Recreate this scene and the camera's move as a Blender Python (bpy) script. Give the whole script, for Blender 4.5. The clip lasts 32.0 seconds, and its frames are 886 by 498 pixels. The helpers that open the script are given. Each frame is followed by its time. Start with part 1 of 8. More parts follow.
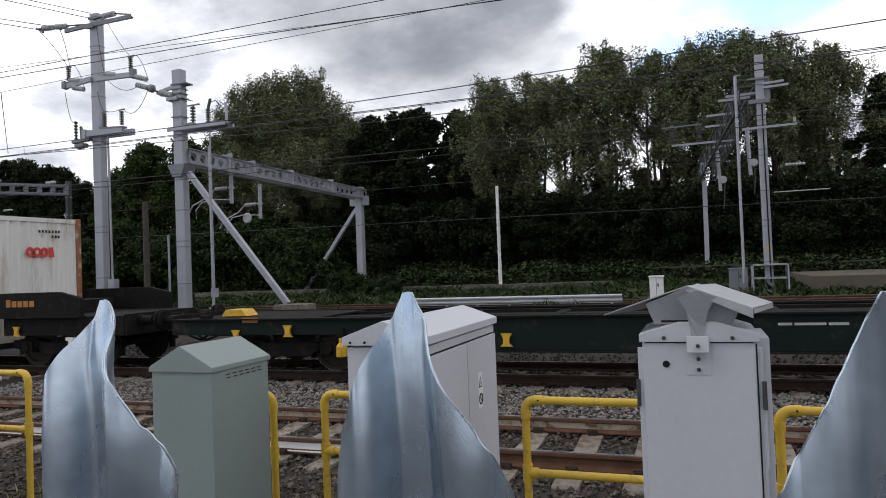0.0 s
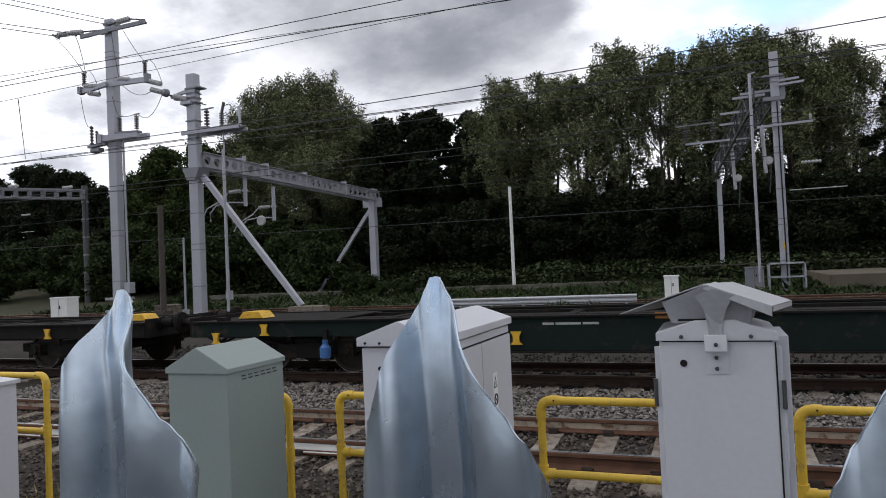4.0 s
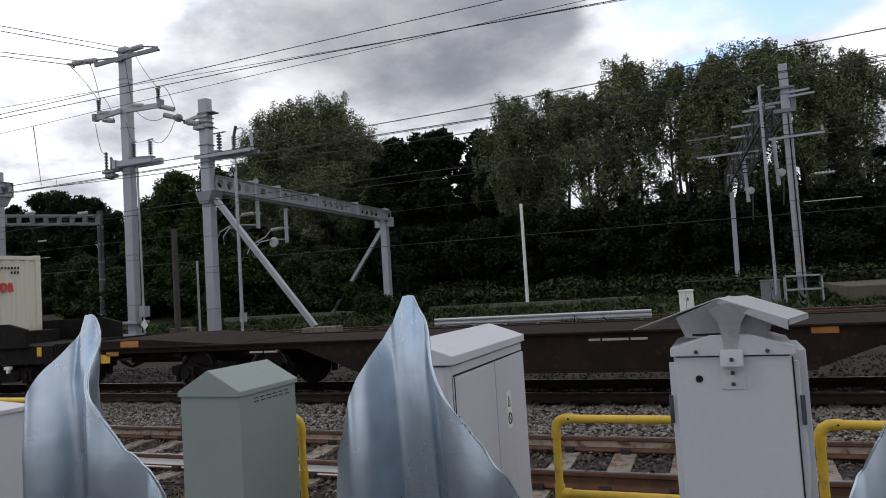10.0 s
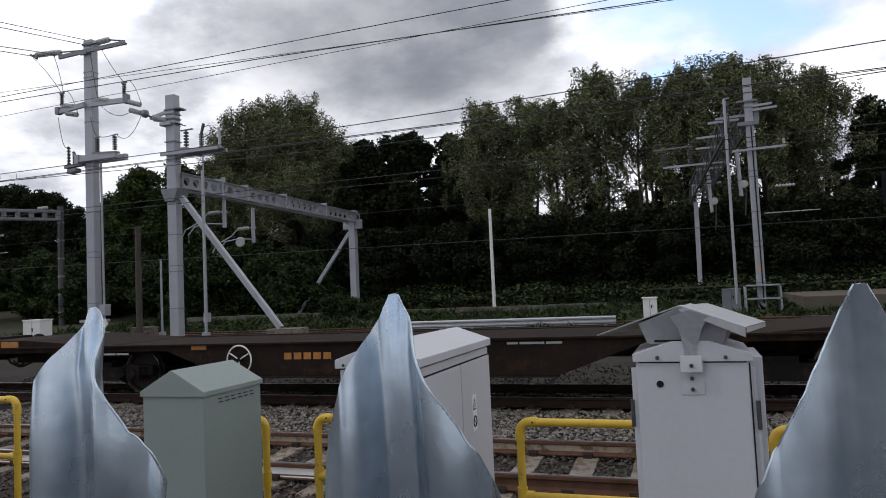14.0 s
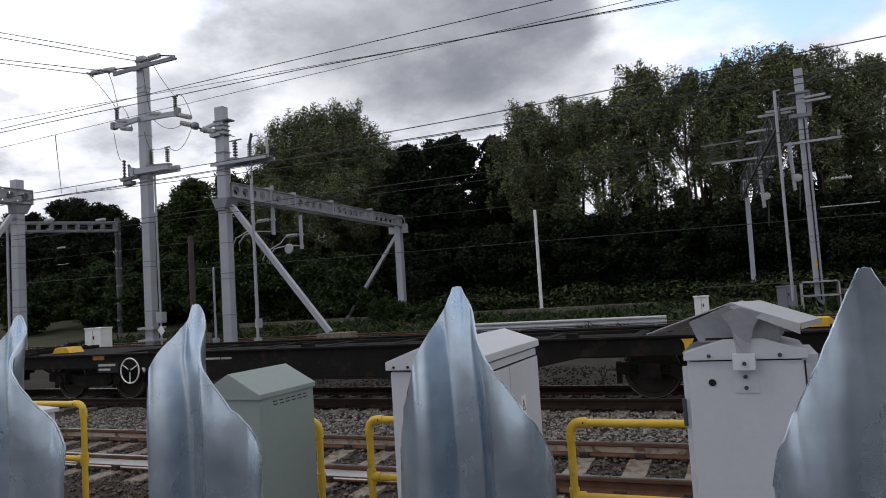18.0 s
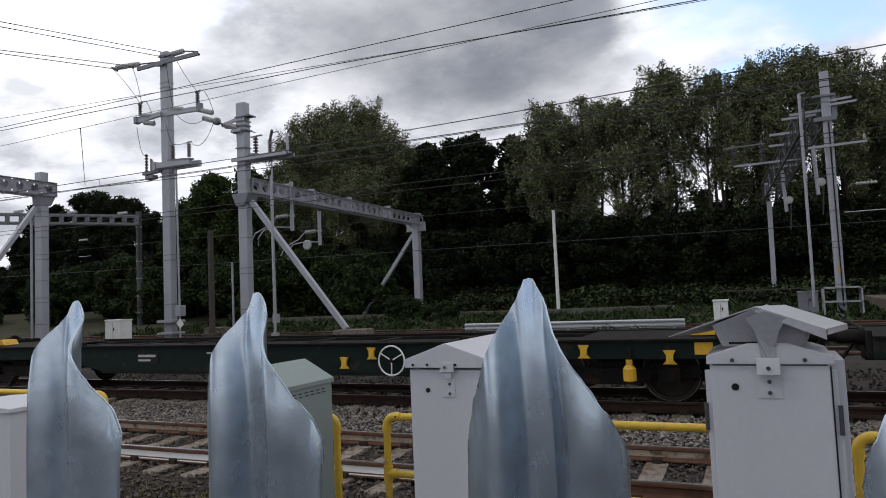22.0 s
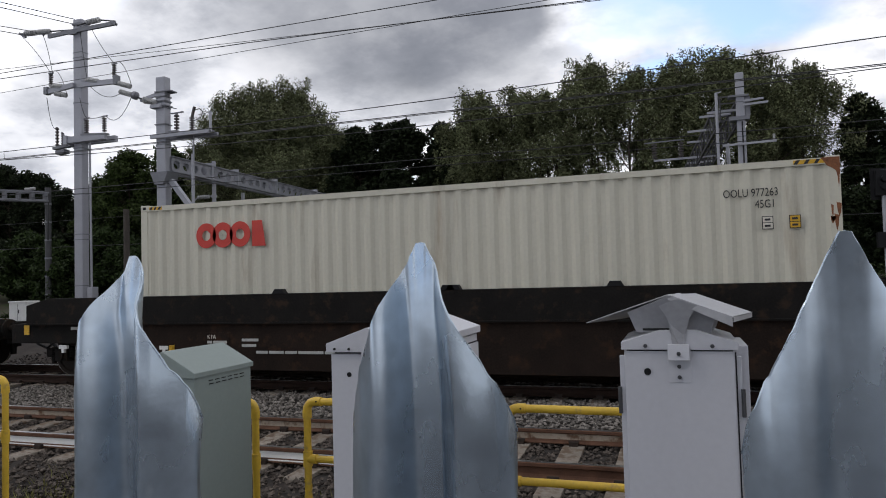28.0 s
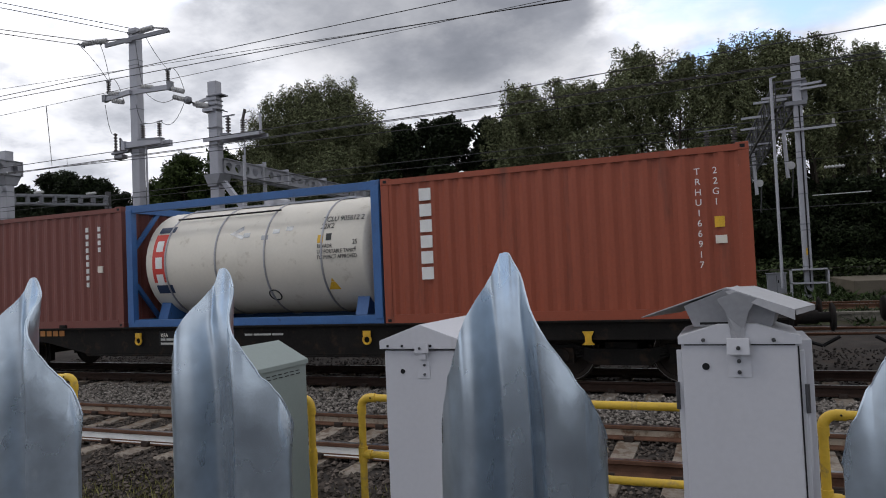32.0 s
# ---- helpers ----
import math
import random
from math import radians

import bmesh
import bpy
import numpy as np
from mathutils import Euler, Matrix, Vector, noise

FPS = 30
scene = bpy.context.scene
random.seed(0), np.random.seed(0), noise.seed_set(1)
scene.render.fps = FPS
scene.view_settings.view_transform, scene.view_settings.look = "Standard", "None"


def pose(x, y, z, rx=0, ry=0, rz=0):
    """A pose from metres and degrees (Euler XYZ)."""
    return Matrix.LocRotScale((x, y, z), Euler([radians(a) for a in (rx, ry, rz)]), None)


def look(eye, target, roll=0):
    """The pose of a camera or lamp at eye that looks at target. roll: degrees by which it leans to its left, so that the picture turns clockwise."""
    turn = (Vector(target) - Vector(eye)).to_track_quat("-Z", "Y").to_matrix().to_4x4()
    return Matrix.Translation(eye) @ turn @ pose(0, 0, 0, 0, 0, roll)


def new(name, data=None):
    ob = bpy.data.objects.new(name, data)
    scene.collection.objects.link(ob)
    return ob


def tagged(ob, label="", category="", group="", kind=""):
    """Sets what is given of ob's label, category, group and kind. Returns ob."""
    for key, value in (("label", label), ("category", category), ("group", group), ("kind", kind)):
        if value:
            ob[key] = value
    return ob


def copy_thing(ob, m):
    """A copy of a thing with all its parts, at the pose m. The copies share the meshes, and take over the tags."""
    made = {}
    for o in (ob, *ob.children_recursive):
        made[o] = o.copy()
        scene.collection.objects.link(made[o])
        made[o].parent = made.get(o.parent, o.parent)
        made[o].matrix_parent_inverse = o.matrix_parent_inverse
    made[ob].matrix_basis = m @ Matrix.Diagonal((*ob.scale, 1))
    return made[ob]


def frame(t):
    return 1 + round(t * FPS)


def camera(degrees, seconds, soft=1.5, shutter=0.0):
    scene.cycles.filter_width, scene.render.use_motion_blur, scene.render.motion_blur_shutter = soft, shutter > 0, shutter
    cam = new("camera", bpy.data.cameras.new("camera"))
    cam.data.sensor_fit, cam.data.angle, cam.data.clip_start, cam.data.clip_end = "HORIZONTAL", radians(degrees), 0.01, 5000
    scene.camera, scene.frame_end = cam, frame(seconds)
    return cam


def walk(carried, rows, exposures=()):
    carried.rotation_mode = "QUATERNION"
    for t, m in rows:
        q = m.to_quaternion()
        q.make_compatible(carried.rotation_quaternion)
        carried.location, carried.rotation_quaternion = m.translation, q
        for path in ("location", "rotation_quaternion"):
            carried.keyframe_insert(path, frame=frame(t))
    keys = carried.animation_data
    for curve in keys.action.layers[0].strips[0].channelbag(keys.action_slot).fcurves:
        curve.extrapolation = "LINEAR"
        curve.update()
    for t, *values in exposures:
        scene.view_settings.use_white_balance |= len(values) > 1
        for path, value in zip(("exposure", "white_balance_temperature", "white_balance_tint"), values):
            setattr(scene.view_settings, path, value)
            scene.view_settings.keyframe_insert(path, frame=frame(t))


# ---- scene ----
cam = camera(64.8, 32.0, soft=1.0)
PATH = [
    (0, (0.093, -6.842, 1.857), (-0.593, -4.964, 1.908), -2.2),
    (0.5, (0.094, -6.844, 1.853), (-0.6, -4.969, 1.903), -2.3),
    (1, (0.095, -6.843, 1.853), (-0.584, -4.962, 1.904), -2.0),
    (1.5, (0.097, -6.84, 1.851), (-0.583, -4.96, 1.898), -2.0),
    (2, (0.0926, -6.836, 1.849), (-0.5844, -4.954, 1.886), -2.0),
    (2.5, (0.097, -6.834, 1.846), (-0.592, -4.957, 1.884), -2.2),
    (3, (0.088, -6.831, 1.846), (-0.602, -4.954, 1.881), -2.2),
    (3.5, (0.091, -6.841, 1.85), (-0.624, -4.974, 1.904), -2.8),
    (4, (0.084, -6.834, 1.851), (-0.637, -4.969, 1.907), -2.6),
    (4.5, (0.085, -6.829, 1.852), (-0.656, -4.972, 1.91), -3.2),
    (6.5, (0.087, -6.817, 1.854), (-0.665, -4.965, 1.926), -3.4),
    (7, (0.085, -6.815, 1.854), (-0.67, -4.964, 1.931), -3.4),
    (7.5, (0.088, -6.816, 1.85), (-0.668, -4.966, 1.926), -3.6),
    (8, (0.091, -6.812, 1.849), (-0.639, -4.951, 1.905), -3.7),
    (8.5, (0.092, -6.815, 1.851), (-0.64, -4.956, 1.923), -3.8),
    (9, (0.09, -6.819, 1.853), (-0.654, -4.964, 1.944), -3.7),
    (9.5, (0.088, -6.819, 1.853), (-0.656, -4.966, 1.955), -3.4),
    (10, (0.091, -6.816, 1.85), (-0.66, -4.965, 1.961), -3.6),
    (10.5, (0.086, -6.814, 1.853), (-0.675, -4.968, 1.968), -3.4),
    (11, (0.087, -6.844, 1.852), (-0.609, -4.974, 1.995), -2.1),
    (11.5, (0.099, -6.837, 1.853), (-0.585, -4.964, 2.002), -2.6),
    (12, (0.099, -6.845, 1.85), (-0.491, -4.938, 1.981), -1.6),
    (12.5, (0.113, -6.823, 1.846), (-0.442, -4.906, 1.969), -1.7),
    (13, (0.106, -6.835, 1.848), (-0.411, -4.906, 1.958), -1.2),
    (13.5, (0.099, -6.835, 1.853), (-0.513, -4.934, 1.957), -2.3),
    (14, (0.097, -6.845, 1.849), (-0.568, -4.962, 1.965), -2.6),
    (14.5, (0.099, -6.845, 1.844), (-0.584, -4.968, 1.943), -2.9),
    (16.5, (0.098, -6.85, 1.844), (-0.659, -5.002, 1.951), -3.6),
    (17, (0.096, -6.858, 1.844), (-0.671, -5.014, 1.954), -3.4),
    (17.5, (0.1, -6.869, 1.844), (-0.68, -5.031, 1.952), -3.8),
    (18, (0.106, -6.884, 1.845), (-0.679, -5.05, 1.976), -3.6),
    (18.5, (0.1, -6.875, 1.85), (-0.693, -5.043, 1.974), -2.9),
    (19, (0.09, -6.884, 1.844), (-0.703, -5.051, 1.957), -2.5),
    (19.5, (0.09, -6.883, 1.844), (-0.709, -5.053, 1.964), -2.5),
    (20, (0.085, -6.89, 1.845), (-0.726, -5.066, 1.972), -2.5),
    (20.5, (0.088, -6.882, 1.844), (-0.731, -5.061, 1.957), -2.9),
    (21, (0.084, -6.891, 1.844), (-0.748, -5.077, 1.971), -2.8),
    (21.5, (0.082, -6.891, 1.842), (-0.741, -5.071, 1.957), -2.7),
    (22, (0.083, -6.89, 1.843), (-0.747, -5.075, 1.973), -2.5),
    (22.5, (0.089, -6.884, 1.844), (-0.718, -5.057, 1.953), -2.3),
    (23, (0.083, -6.898, 1.844), (-0.714, -5.068, 1.966), -2.0),
    (23.5, (0.087, -6.903, 1.846), (-0.734, -5.083, 1.964), -2.2),
    (24, (0.085, -6.894, 1.846), (-0.746, -5.077, 1.94), -2.2),
    (24.5, (0.08, -6.9, 1.843), (-0.77, -5.093, 1.944), -2.0),
    (25, (0.081, -6.898, 1.843), (-0.79, -5.102, 1.957), -2.2),
    (25.5, (0.081, -6.896, 1.838), (-0.76, -5.083, 1.916), -1.7),
    (26, (0.087, -6.892, 1.838), (-0.729, -5.068, 1.903), -2.2),
    (26.5, (0.109, -6.852, 1.831), (-0.63, -4.994, 1.888), -1.9),
    (28.5, (0.088, -6.876, 1.834), (-0.549, -4.982, 1.923), -1.6),
    (29, (0.0880, -6.878, 1.834), (-0.5790, -4.995, 1.928), -2.0),
    (29.5, (0.074, -6.881, 1.836), (-0.639, -5.015, 1.931), -2.3),
    (30, (0.063, -6.874, 1.837), (-0.713, -5.032, 1.918), -2.5),
    (30.5, (0.069, -6.888, 1.834), (-0.709, -5.048, 1.934), -2.8),
    (31, (0.0748, -6.883, 1.843), (-0.7022, -5.043, 1.951), -2.4),
    (31.5, (0.077, -6.886, 1.835), (-0.693, -5.042, 1.909), -2.4),
    (32, (0.079, -6.88, 1.84), (-0.689, -5.035, 1.915), -2.5),
]
LIGHT = [(0.0, 0.08), (1.0, -0.06), (2.0, -0.18), (3.0, 0.0), (4.5, 0.02), (7.0, -0.06), (9.0, -0.08), (10.0, -0.14), (12.0, -0.30), (14.0, -0.16), (17.0, -0.18), (20.0, -0.20), (22.5, -0.22), (24.0, -0.36), (25.0, -0.52), (26.5, -0.50), (28.5, -0.20), (32.0, -0.20)]
walk(cam, [(t, look(eye, target, roll)) for t, eye, target, roll in PATH], [(t, ev, 6500, 12) for t, ev in LIGHT])

# ---- light ----
world = bpy.data.worlds.new("sky")
scene.world = world
world.use_nodes = True
wn, wl = world.node_tree.nodes, world.node_tree.links
wn.clear()
w_out = wn.new("ShaderNodeOutputWorld")
w_bg = wn.new("ShaderNodeBackground")
w_sky = wn.new("ShaderNodeTexSky")
w_sky.sky_type = "NISHITA"
w_sky.sun_disc = False
w_sky.sun_elevation, w_sky.sun_rotation = radians(44), radians(-62)
w_sky.air_density, w_sky.dust_density, w_sky.ozone_density = 1.0, 1.2, 1.0
w_bg.inputs["Strength"].default_value = 0.112
w_co = wn.new("ShaderNodeTexCoord")
# flatten the dome so that clouds shrink towards the horizon
w_sep = wn.new("ShaderNodeSeparateXYZ")
w_add = wn.new("ShaderNodeMath")
w_add.operation, w_add.inputs[1].default_value = "ADD", 0.28
w_dx = wn.new("ShaderNodeMath")
w_dy = wn.new("ShaderNodeMath")
w_dx.operation = w_dy.operation = "DIVIDE"
w_comb = wn.new("ShaderNodeCombineXYZ")
wl.new(w_co.outputs["Generated"], w_sep.inputs[0])
wl.new(w_sep.outputs["Z"], w_add.inputs[0])
wl.new(w_sep.outputs["X"], w_dx.inputs[0])
wl.new(w_sep.outputs["Y"], w_dy.inputs[0])
wl.new(w_add.outputs[0], w_dx.inputs[1])
wl.new(w_add.outputs[0], w_dy.inputs[1])
wl.new(w_dx.outputs[0], w_comb.inputs[0])
wl.new(w_dy.outputs[0], w_comb.inputs[1])


def sky_noise(scale, detail, rough, seed):
    mp = wn.new("ShaderNodeMapping")
    mp.inputs["Location"].default_value = seed
    nz = wn.new("ShaderNodeTexNoise")
    nz.inputs["Scale"].default_value, nz.inputs["Detail"].default_value, nz.inputs["Roughness"].default_value = scale, detail, rough
    wl.new(w_comb.outputs[0], mp.inputs[0])
    wl.new(mp.outputs[0], nz.inputs["Vector"])
    return nz


def sky_ramp(nz, stops):
    rp = wn.new("ShaderNodeValToRGB")
    e = rp.color_ramp.elements
    while len(e) < len(stops):
        e.new(0.5)
    for el, (p, c) in zip(e, stops):
        el.position, el.color = p, (*c, 1)
    wl.new(nz.outputs["Fac"], rp.inputs["Fac"])
    return rp


# cloud brightness, one large grey belly ahead, an unseen one behind that lowers the fill, and a few blue holes in the
# cover
w_warp = sky_noise(1.6, 6.0, 0.55, (5.0, 2.0, 0.0))
w_wv = wn.new("ShaderNodeVectorMath")
w_wv.operation = "MULTIPLY_ADD"
w_wv.inputs[1].default_value = (0.7, 0.7, 0.0)
w_half = wn.new("ShaderNodeVectorMath")
w_half.operation = "SUBTRACT"
w_half.inputs[1].default_value = (0.35, 0.35, 0.0)
wl.new(w_warp.outputs["Color"], w_wv.inputs[0])
wl.new(w_comb.outputs[0], w_wv.inputs[2])
wl.new(w_wv.outputs[0], w_half.inputs[0])


def sky_lobe(centre, inner, outer, squash=(1, 1, 1)):
    sc = wn.new("ShaderNodeVectorMath")
    sc.operation = "SUBTRACT"
    sc.inputs[1].default_value = (*centre, 0)
    ml = wn.new("ShaderNodeVectorMath")
    ml.operation = "MULTIPLY"
    ml.inputs[1].default_value = squash
    ln = wn.new("ShaderNodeVectorMath")
    ln.operation = "LENGTH"
    mr = wn.new("ShaderNodeMapRange")
    mr.interpolation_type = "SMOOTHSTEP"
    mr.inputs["From Min"].default_value, mr.inputs["From Max"].default_value = inner, outer
    mr.inputs["To Min"].default_value, mr.inputs["To Max"].default_value = 1.0, 0.0
    wl.new(w_half.outputs[0], sc.inputs[0])
    wl.new(sc.outputs[0], ml.inputs[0])
    wl.new(ml.outputs[0], ln.inputs[0])
    wl.new(ln.outputs["Value"], mr.inputs["Value"])
    return mr.outputs[0]


def sky_max(a, b):
    mx = wn.new("ShaderNodeMath")
    mx.operation = "MAXIMUM"
    wl.new(a, mx.inputs[0])
    wl.new(b, mx.inputs[1])
    return mx.outputs[0]


def sky_mix(fac, a, b, blend="MIX"):
    mx = wn.new("ShaderNodeMix")
    mx.data_type, mx.blend_type = "RGBA", blend
    for src, k in ((fac, 0), (a, 6), (b, 7)):
        if isinstance(src, (tuple, float)):
            mx.inputs[k].default_value = src
        else:
            wl.new(src, mx.inputs[k])
    return mx.outputs[2]


w_body = sky_ramp(sky_noise(2.1, 12.0, 0.6, (0.35, 1.25, 0.0)), [(0.38, (5.2, 5.5, 6.1)), (0.46, (7.1, 7.4, 8.0)), (0.51, (9.1, 9.4, 9.95)), (0.60, (11.6, 11.8, 12.2))])
w_grey = sky_ramp(sky_noise(3.0, 11.0, 0.58, (1.7, 0.2, 0.0)), [(0.34, (2.2, 2.4, 2.8)), (0.50, (2.9, 3.1, 3.55)), (0.66, (4.6, 4.8, 5.2))])
# second lobe: unseen grey cloud behind the camera, added to lower the fill
w_dark = sky_max(sky_lobe((-0.55, 1.42), 0.06, 0.66, (1.0, 1.2, 1)), sky_lobe((0.6, -1.7), 0.3, 1.5))
w_blue = sky_max(sky_lobe((0.10, 1.50), 0.05, 0.28, (0.8, 1.5, 1)), sky_lobe((-1.05, 0.98), 0.03, 0.24, (1, 1.4, 1)))
# the last lobe is a blue hole behind the camera, out of view
w_blue = sky_max(sky_max(w_blue, sky_lobe((0.0, 1.70), 0.02, 0.10)), sky_lobe((-0.8, -1.6), 0.1, 0.7))
w_gain = sky_mix(1.0, w_sky.outputs[0], (2.6, 2.6, 2.6, 1), "MULTIPLY")
w_lit = sky_ramp(sky_noise(5.0, 10.0, 0.6, (2.3, 4.1, 0.0)), [(0.36, (8.6, 8.9, 9.5)), (0.50, (11.8, 12.0, 12.4)), (0.64, (14.0, 14.1, 14.3))])
w_sunny = sky_max(sky_lobe((-0.15, 1.56), 0.03, 0.15, (1.0, 0.8, 1)), sky_max(sky_lobe((0.42, 1.72), 0.08, 0.42), sky_lobe((-1.28, 0.98), 0.12, 0.42)))
w_cloud = sky_mix(w_sunny, sky_mix(w_dark, w_body.outputs[0], w_grey.outputs[0]), w_lit.outputs[0])
wl.new(sky_mix(w_blue, w_cloud, w_gain), w_bg.inputs["Color"])
wl.new(w_bg.outputs[0], w_out.inputs["Surface"])

sun = new("sun", bpy.data.lights.new("sun", "SUN"))
sun.data.energy, sun.data.angle, sun.data.color = 0.5, radians(14), (1.0, 0.97, 0.93)
sun.matrix_world = look((-50, -20, 62), (0, 6, 0))

# ---- materials ----
MATS = {}


def mat(name, base, rough=0.6, metal=0.0, vary=0.25, scale=4.0, fine=60.0, bump=0.15, dirt=None, dirt_amount=0.5, island=False, streak=False, stretch=(1, 1, 1), random_hue=0.0, spec=0.5):
    """A surface with two scales of variation, fine relief and, where asked for, stains of another colour."""
    if name in MATS:
        return MATS[name]
    m = MATS[name] = bpy.data.materials.new(name)
    m.use_nodes = True
    n, l = m.node_tree.nodes, m.node_tree.links
    bs = n["Principled BSDF"]
    co = n.new("ShaderNodeTexCoord")
    mp = n.new("ShaderNodeMapping")
    mp.inputs["Scale"].default_value = (1, 1, 0.12) if streak else stretch
    l.new(co.outputs["Object"], mp.inputs[0])
    n1, n2 = n.new("ShaderNodeTexNoise"), n.new("ShaderNodeTexNoise")
    n1.inputs["Scale"].default_value, n1.inputs["Detail"].default_value = scale, 6
    n2.inputs["Scale"].default_value, n2.inputs["Detail"].default_value = fine, 4
    l.new(mp.outputs[0], n1.inputs["Vector"])
    l.new(co.outputs["Object"], n2.inputs["Vector"])
    add = n.new("ShaderNodeMath")
    add.operation = "MULTIPLY_ADD"
    add.inputs[1].default_value = 0.6
    l.new(n1.outputs["Fac"], add.inputs[0])
    half = n.new("ShaderNodeMath")
    half.operation, half.inputs[1].default_value = "MULTIPLY", 0.4
    l.new(n2.outputs["Fac"], half.inputs[0])
    l.new(half.outputs[0], add.inputs[2])
    rp = n.new("ShaderNodeValToRGB")
    e = rp.color_ramp.elements
    e[0].position, e[1].position = 0.32, 0.68
    e[0].color = (*[c * (1 - vary) for c in base], 1)
    e[1].color = (*[min(1, c * (1 + vary)) for c in base], 1)
    l.new(add.outputs[0], rp.inputs["Fac"])
    col = rp.outputs[0]
    if random_hue or island:
        if island:
            src = n.new("ShaderNodeNewGeometry").outputs["Random Per Island"]
        else:
            src = n.new("ShaderNodeObjectInfo").outputs["Random"]
        hs = n.new("ShaderNodeHueSaturation")
        mr = n.new("ShaderNodeMapRange")
        mr.inputs["To Min"].default_value, mr.inputs["To Max"].default_value = 1 - random_hue, 1 + random_hue
        l.new(src, mr.inputs["Value"])
        l.new(mr.outputs[0], hs.inputs["Value"])
        l.new(col, hs.inputs["Color"])
        col = hs.outputs[0]
    if dirt:
        n3 = n.new("ShaderNodeTexNoise")
        n3.inputs["Scale"].default_value, n3.inputs["Detail"].default_value, n3.inputs["Roughness"].default_value = scale * 1.7, 10, 0.65
        mp2 = n.new("ShaderNodeMapping")
        mp2.inputs["Location"].default_value = (3.3, 7.1, 1.9)
        mp2.inputs["Scale"].default_value = (1, 1, 0.15) if streak else stretch
        l.new(co.outputs["Object"], mp2.inputs[0])
        l.new(mp2.outputs[0], n3.inputs["Vector"])
        r3 = n.new("ShaderNodeValToRGB")
        r3.color_ramp.elements[0].position = 0.72 - 0.4 * dirt_amount
        r3.color_ramp.elements[1].position = 0.86 - 0.4 * dirt_amount
        l.new(n3.outputs["Fac"], r3.inputs["Fac"])
        mx = n.new("ShaderNodeMix")
        mx.data_type = "RGBA"
        l.new(r3.outputs[0], mx.inputs["Factor"])
        l.new(col, mx.inputs[6])
        mx.inputs[7].default_value = (*dirt, 1)
        col = mx.outputs[2]
    l.new(col, bs.inputs["Base Color"])
    rr = n.new("ShaderNodeMapRange")
    rr.inputs["To Min"].default_value, rr.inputs["To Max"].default_value = max(0.02, rough - 0.12), min(1, rough + 0.12)
    l.new(n1.outputs["Fac"], rr.inputs["Value"])
    l.new(rr.outputs[0], bs.inputs["Roughness"])
    bs.inputs["Metallic"].default_value = metal
    bs.inputs["Specular IOR Level"].default_value = spec
    if bump:
        bp = n.new("ShaderNodeBump")
        bp.inputs["Strength"].default_value, bp.inputs["Distance"].default_value = bump, 0.01
        l.new(add.outputs[0], bp.inputs["Height"])
        l.new(bp.outputs[0], bs.inputs["Normal"])
    return m


M_BALLAST = mat("ballast_stone", (0.084, 0.070, 0.060), 0.95, spec=0.1, vary=0.35, scale=6, fine=40, bump=0.6, island=True, random_hue=0.6)
M_BALLASTPALE = mat("fresh_ballast_stone", (0.190, 0.172, 0.154), 0.95, spec=0.15, vary=0.35, scale=6, fine=40, bump=0.6, island=True, random_hue=0.55)
M_BOLT = mat("dark_zinc_bolt", (0.10, 0.10, 0.105), 0.4, 0.8, vary=0.15, scale=12, bump=0.05)
M_RAILTAN = mat("rail_web_limewash", (0.36, 0.30, 0.235), 0.85, spec=0.2, vary=0.2, scale=5, fine=60, bump=0.25, dirt=(0.13, 0.075, 0.045), dirt_amount=0.55)
M_BED = mat("ballast_bed", (0.042, 0.037, 0.034), 0.95, spec=0.08, vary=0.45, scale=2.5, fine=55, bump=1.0, dirt=(0.055, 0.043, 0.036), dirt_amount=0.5)
M_EARTH = mat("cess_earth", (0.050, 0.045, 0.032), 0.95, spec=0.08, vary=0.4, scale=0.6, fine=30, bump=0.8, dirt=(0.035, 0.055, 0.018), dirt_amount=0.6)
# darker copy of the rail rust; the train's shade is put into it
M_RAILDARK = mat("rail_shaded_rust", (0.035, 0.021, 0.016), 0.85, spec=0.15, vary=0.35, scale=7, fine=80, bump=0.3)
# ballast darkened: the wagons' shade is put into the stone colour
M_BALLASTSHADE = mat("shaded_ballast_stone", (0.032, 0.028, 0.026), 0.95, spec=0.08, vary=0.35, scale=6, fine=40, bump=0.6, island=True, random_hue=0.6)
M_RAIL = mat("rail_rust", (0.105, 0.055, 0.036), 0.85, 0.0, spec=0.15, vary=0.35, scale=7, fine=80, bump=0.3)
M_RAILTOP = mat("rail_polished", (0.42, 0.42, 0.43), 0.3, 1.0, vary=0.15, scale=5, bump=0.05)
M_RAILWHITE = mat("rail_white_paint", (0.34, 0.30, 0.25), 0.75, vary=0.2, scale=5, fine=60, bump=0.25, dirt=(0.14, 0.09, 0.06), dirt_amount=0.6)
M_CONC = mat("sleeper_concrete", (0.215, 0.188, 0.158), 0.95, spec=0.15, vary=0.25, scale=5, fine=70, bump=0.4, dirt=(0.115, 0.083, 0.06), dirt_amount=0.62, random_hue=0.2)
# trough concrete, darker than the sleepers and blotched
M_CONCDARK = mat("dark_concrete", (0.15, 0.14, 0.12), 0.95, spec=0.15, vary=0.3, scale=3, fine=50, bump=0.4, dirt=(0.07, 0.07, 0.05), dirt_amount=0.5)
M_CLIP = mat("rail_clip_iron", (0.04, 0.03, 0.025), 0.85, spec=0.15, vary=0.3, scale=20, bump=0.2)
M_GALV = mat("galvanised_steel", (0.46, 0.53, 0.60), 0.27, 0.94, vary=0.26, scale=26, fine=90, bump=0.04, dirt=(0.70, 0.76, 0.81), dirt_amount=0.40, stretch=(1, 1, 0.5))
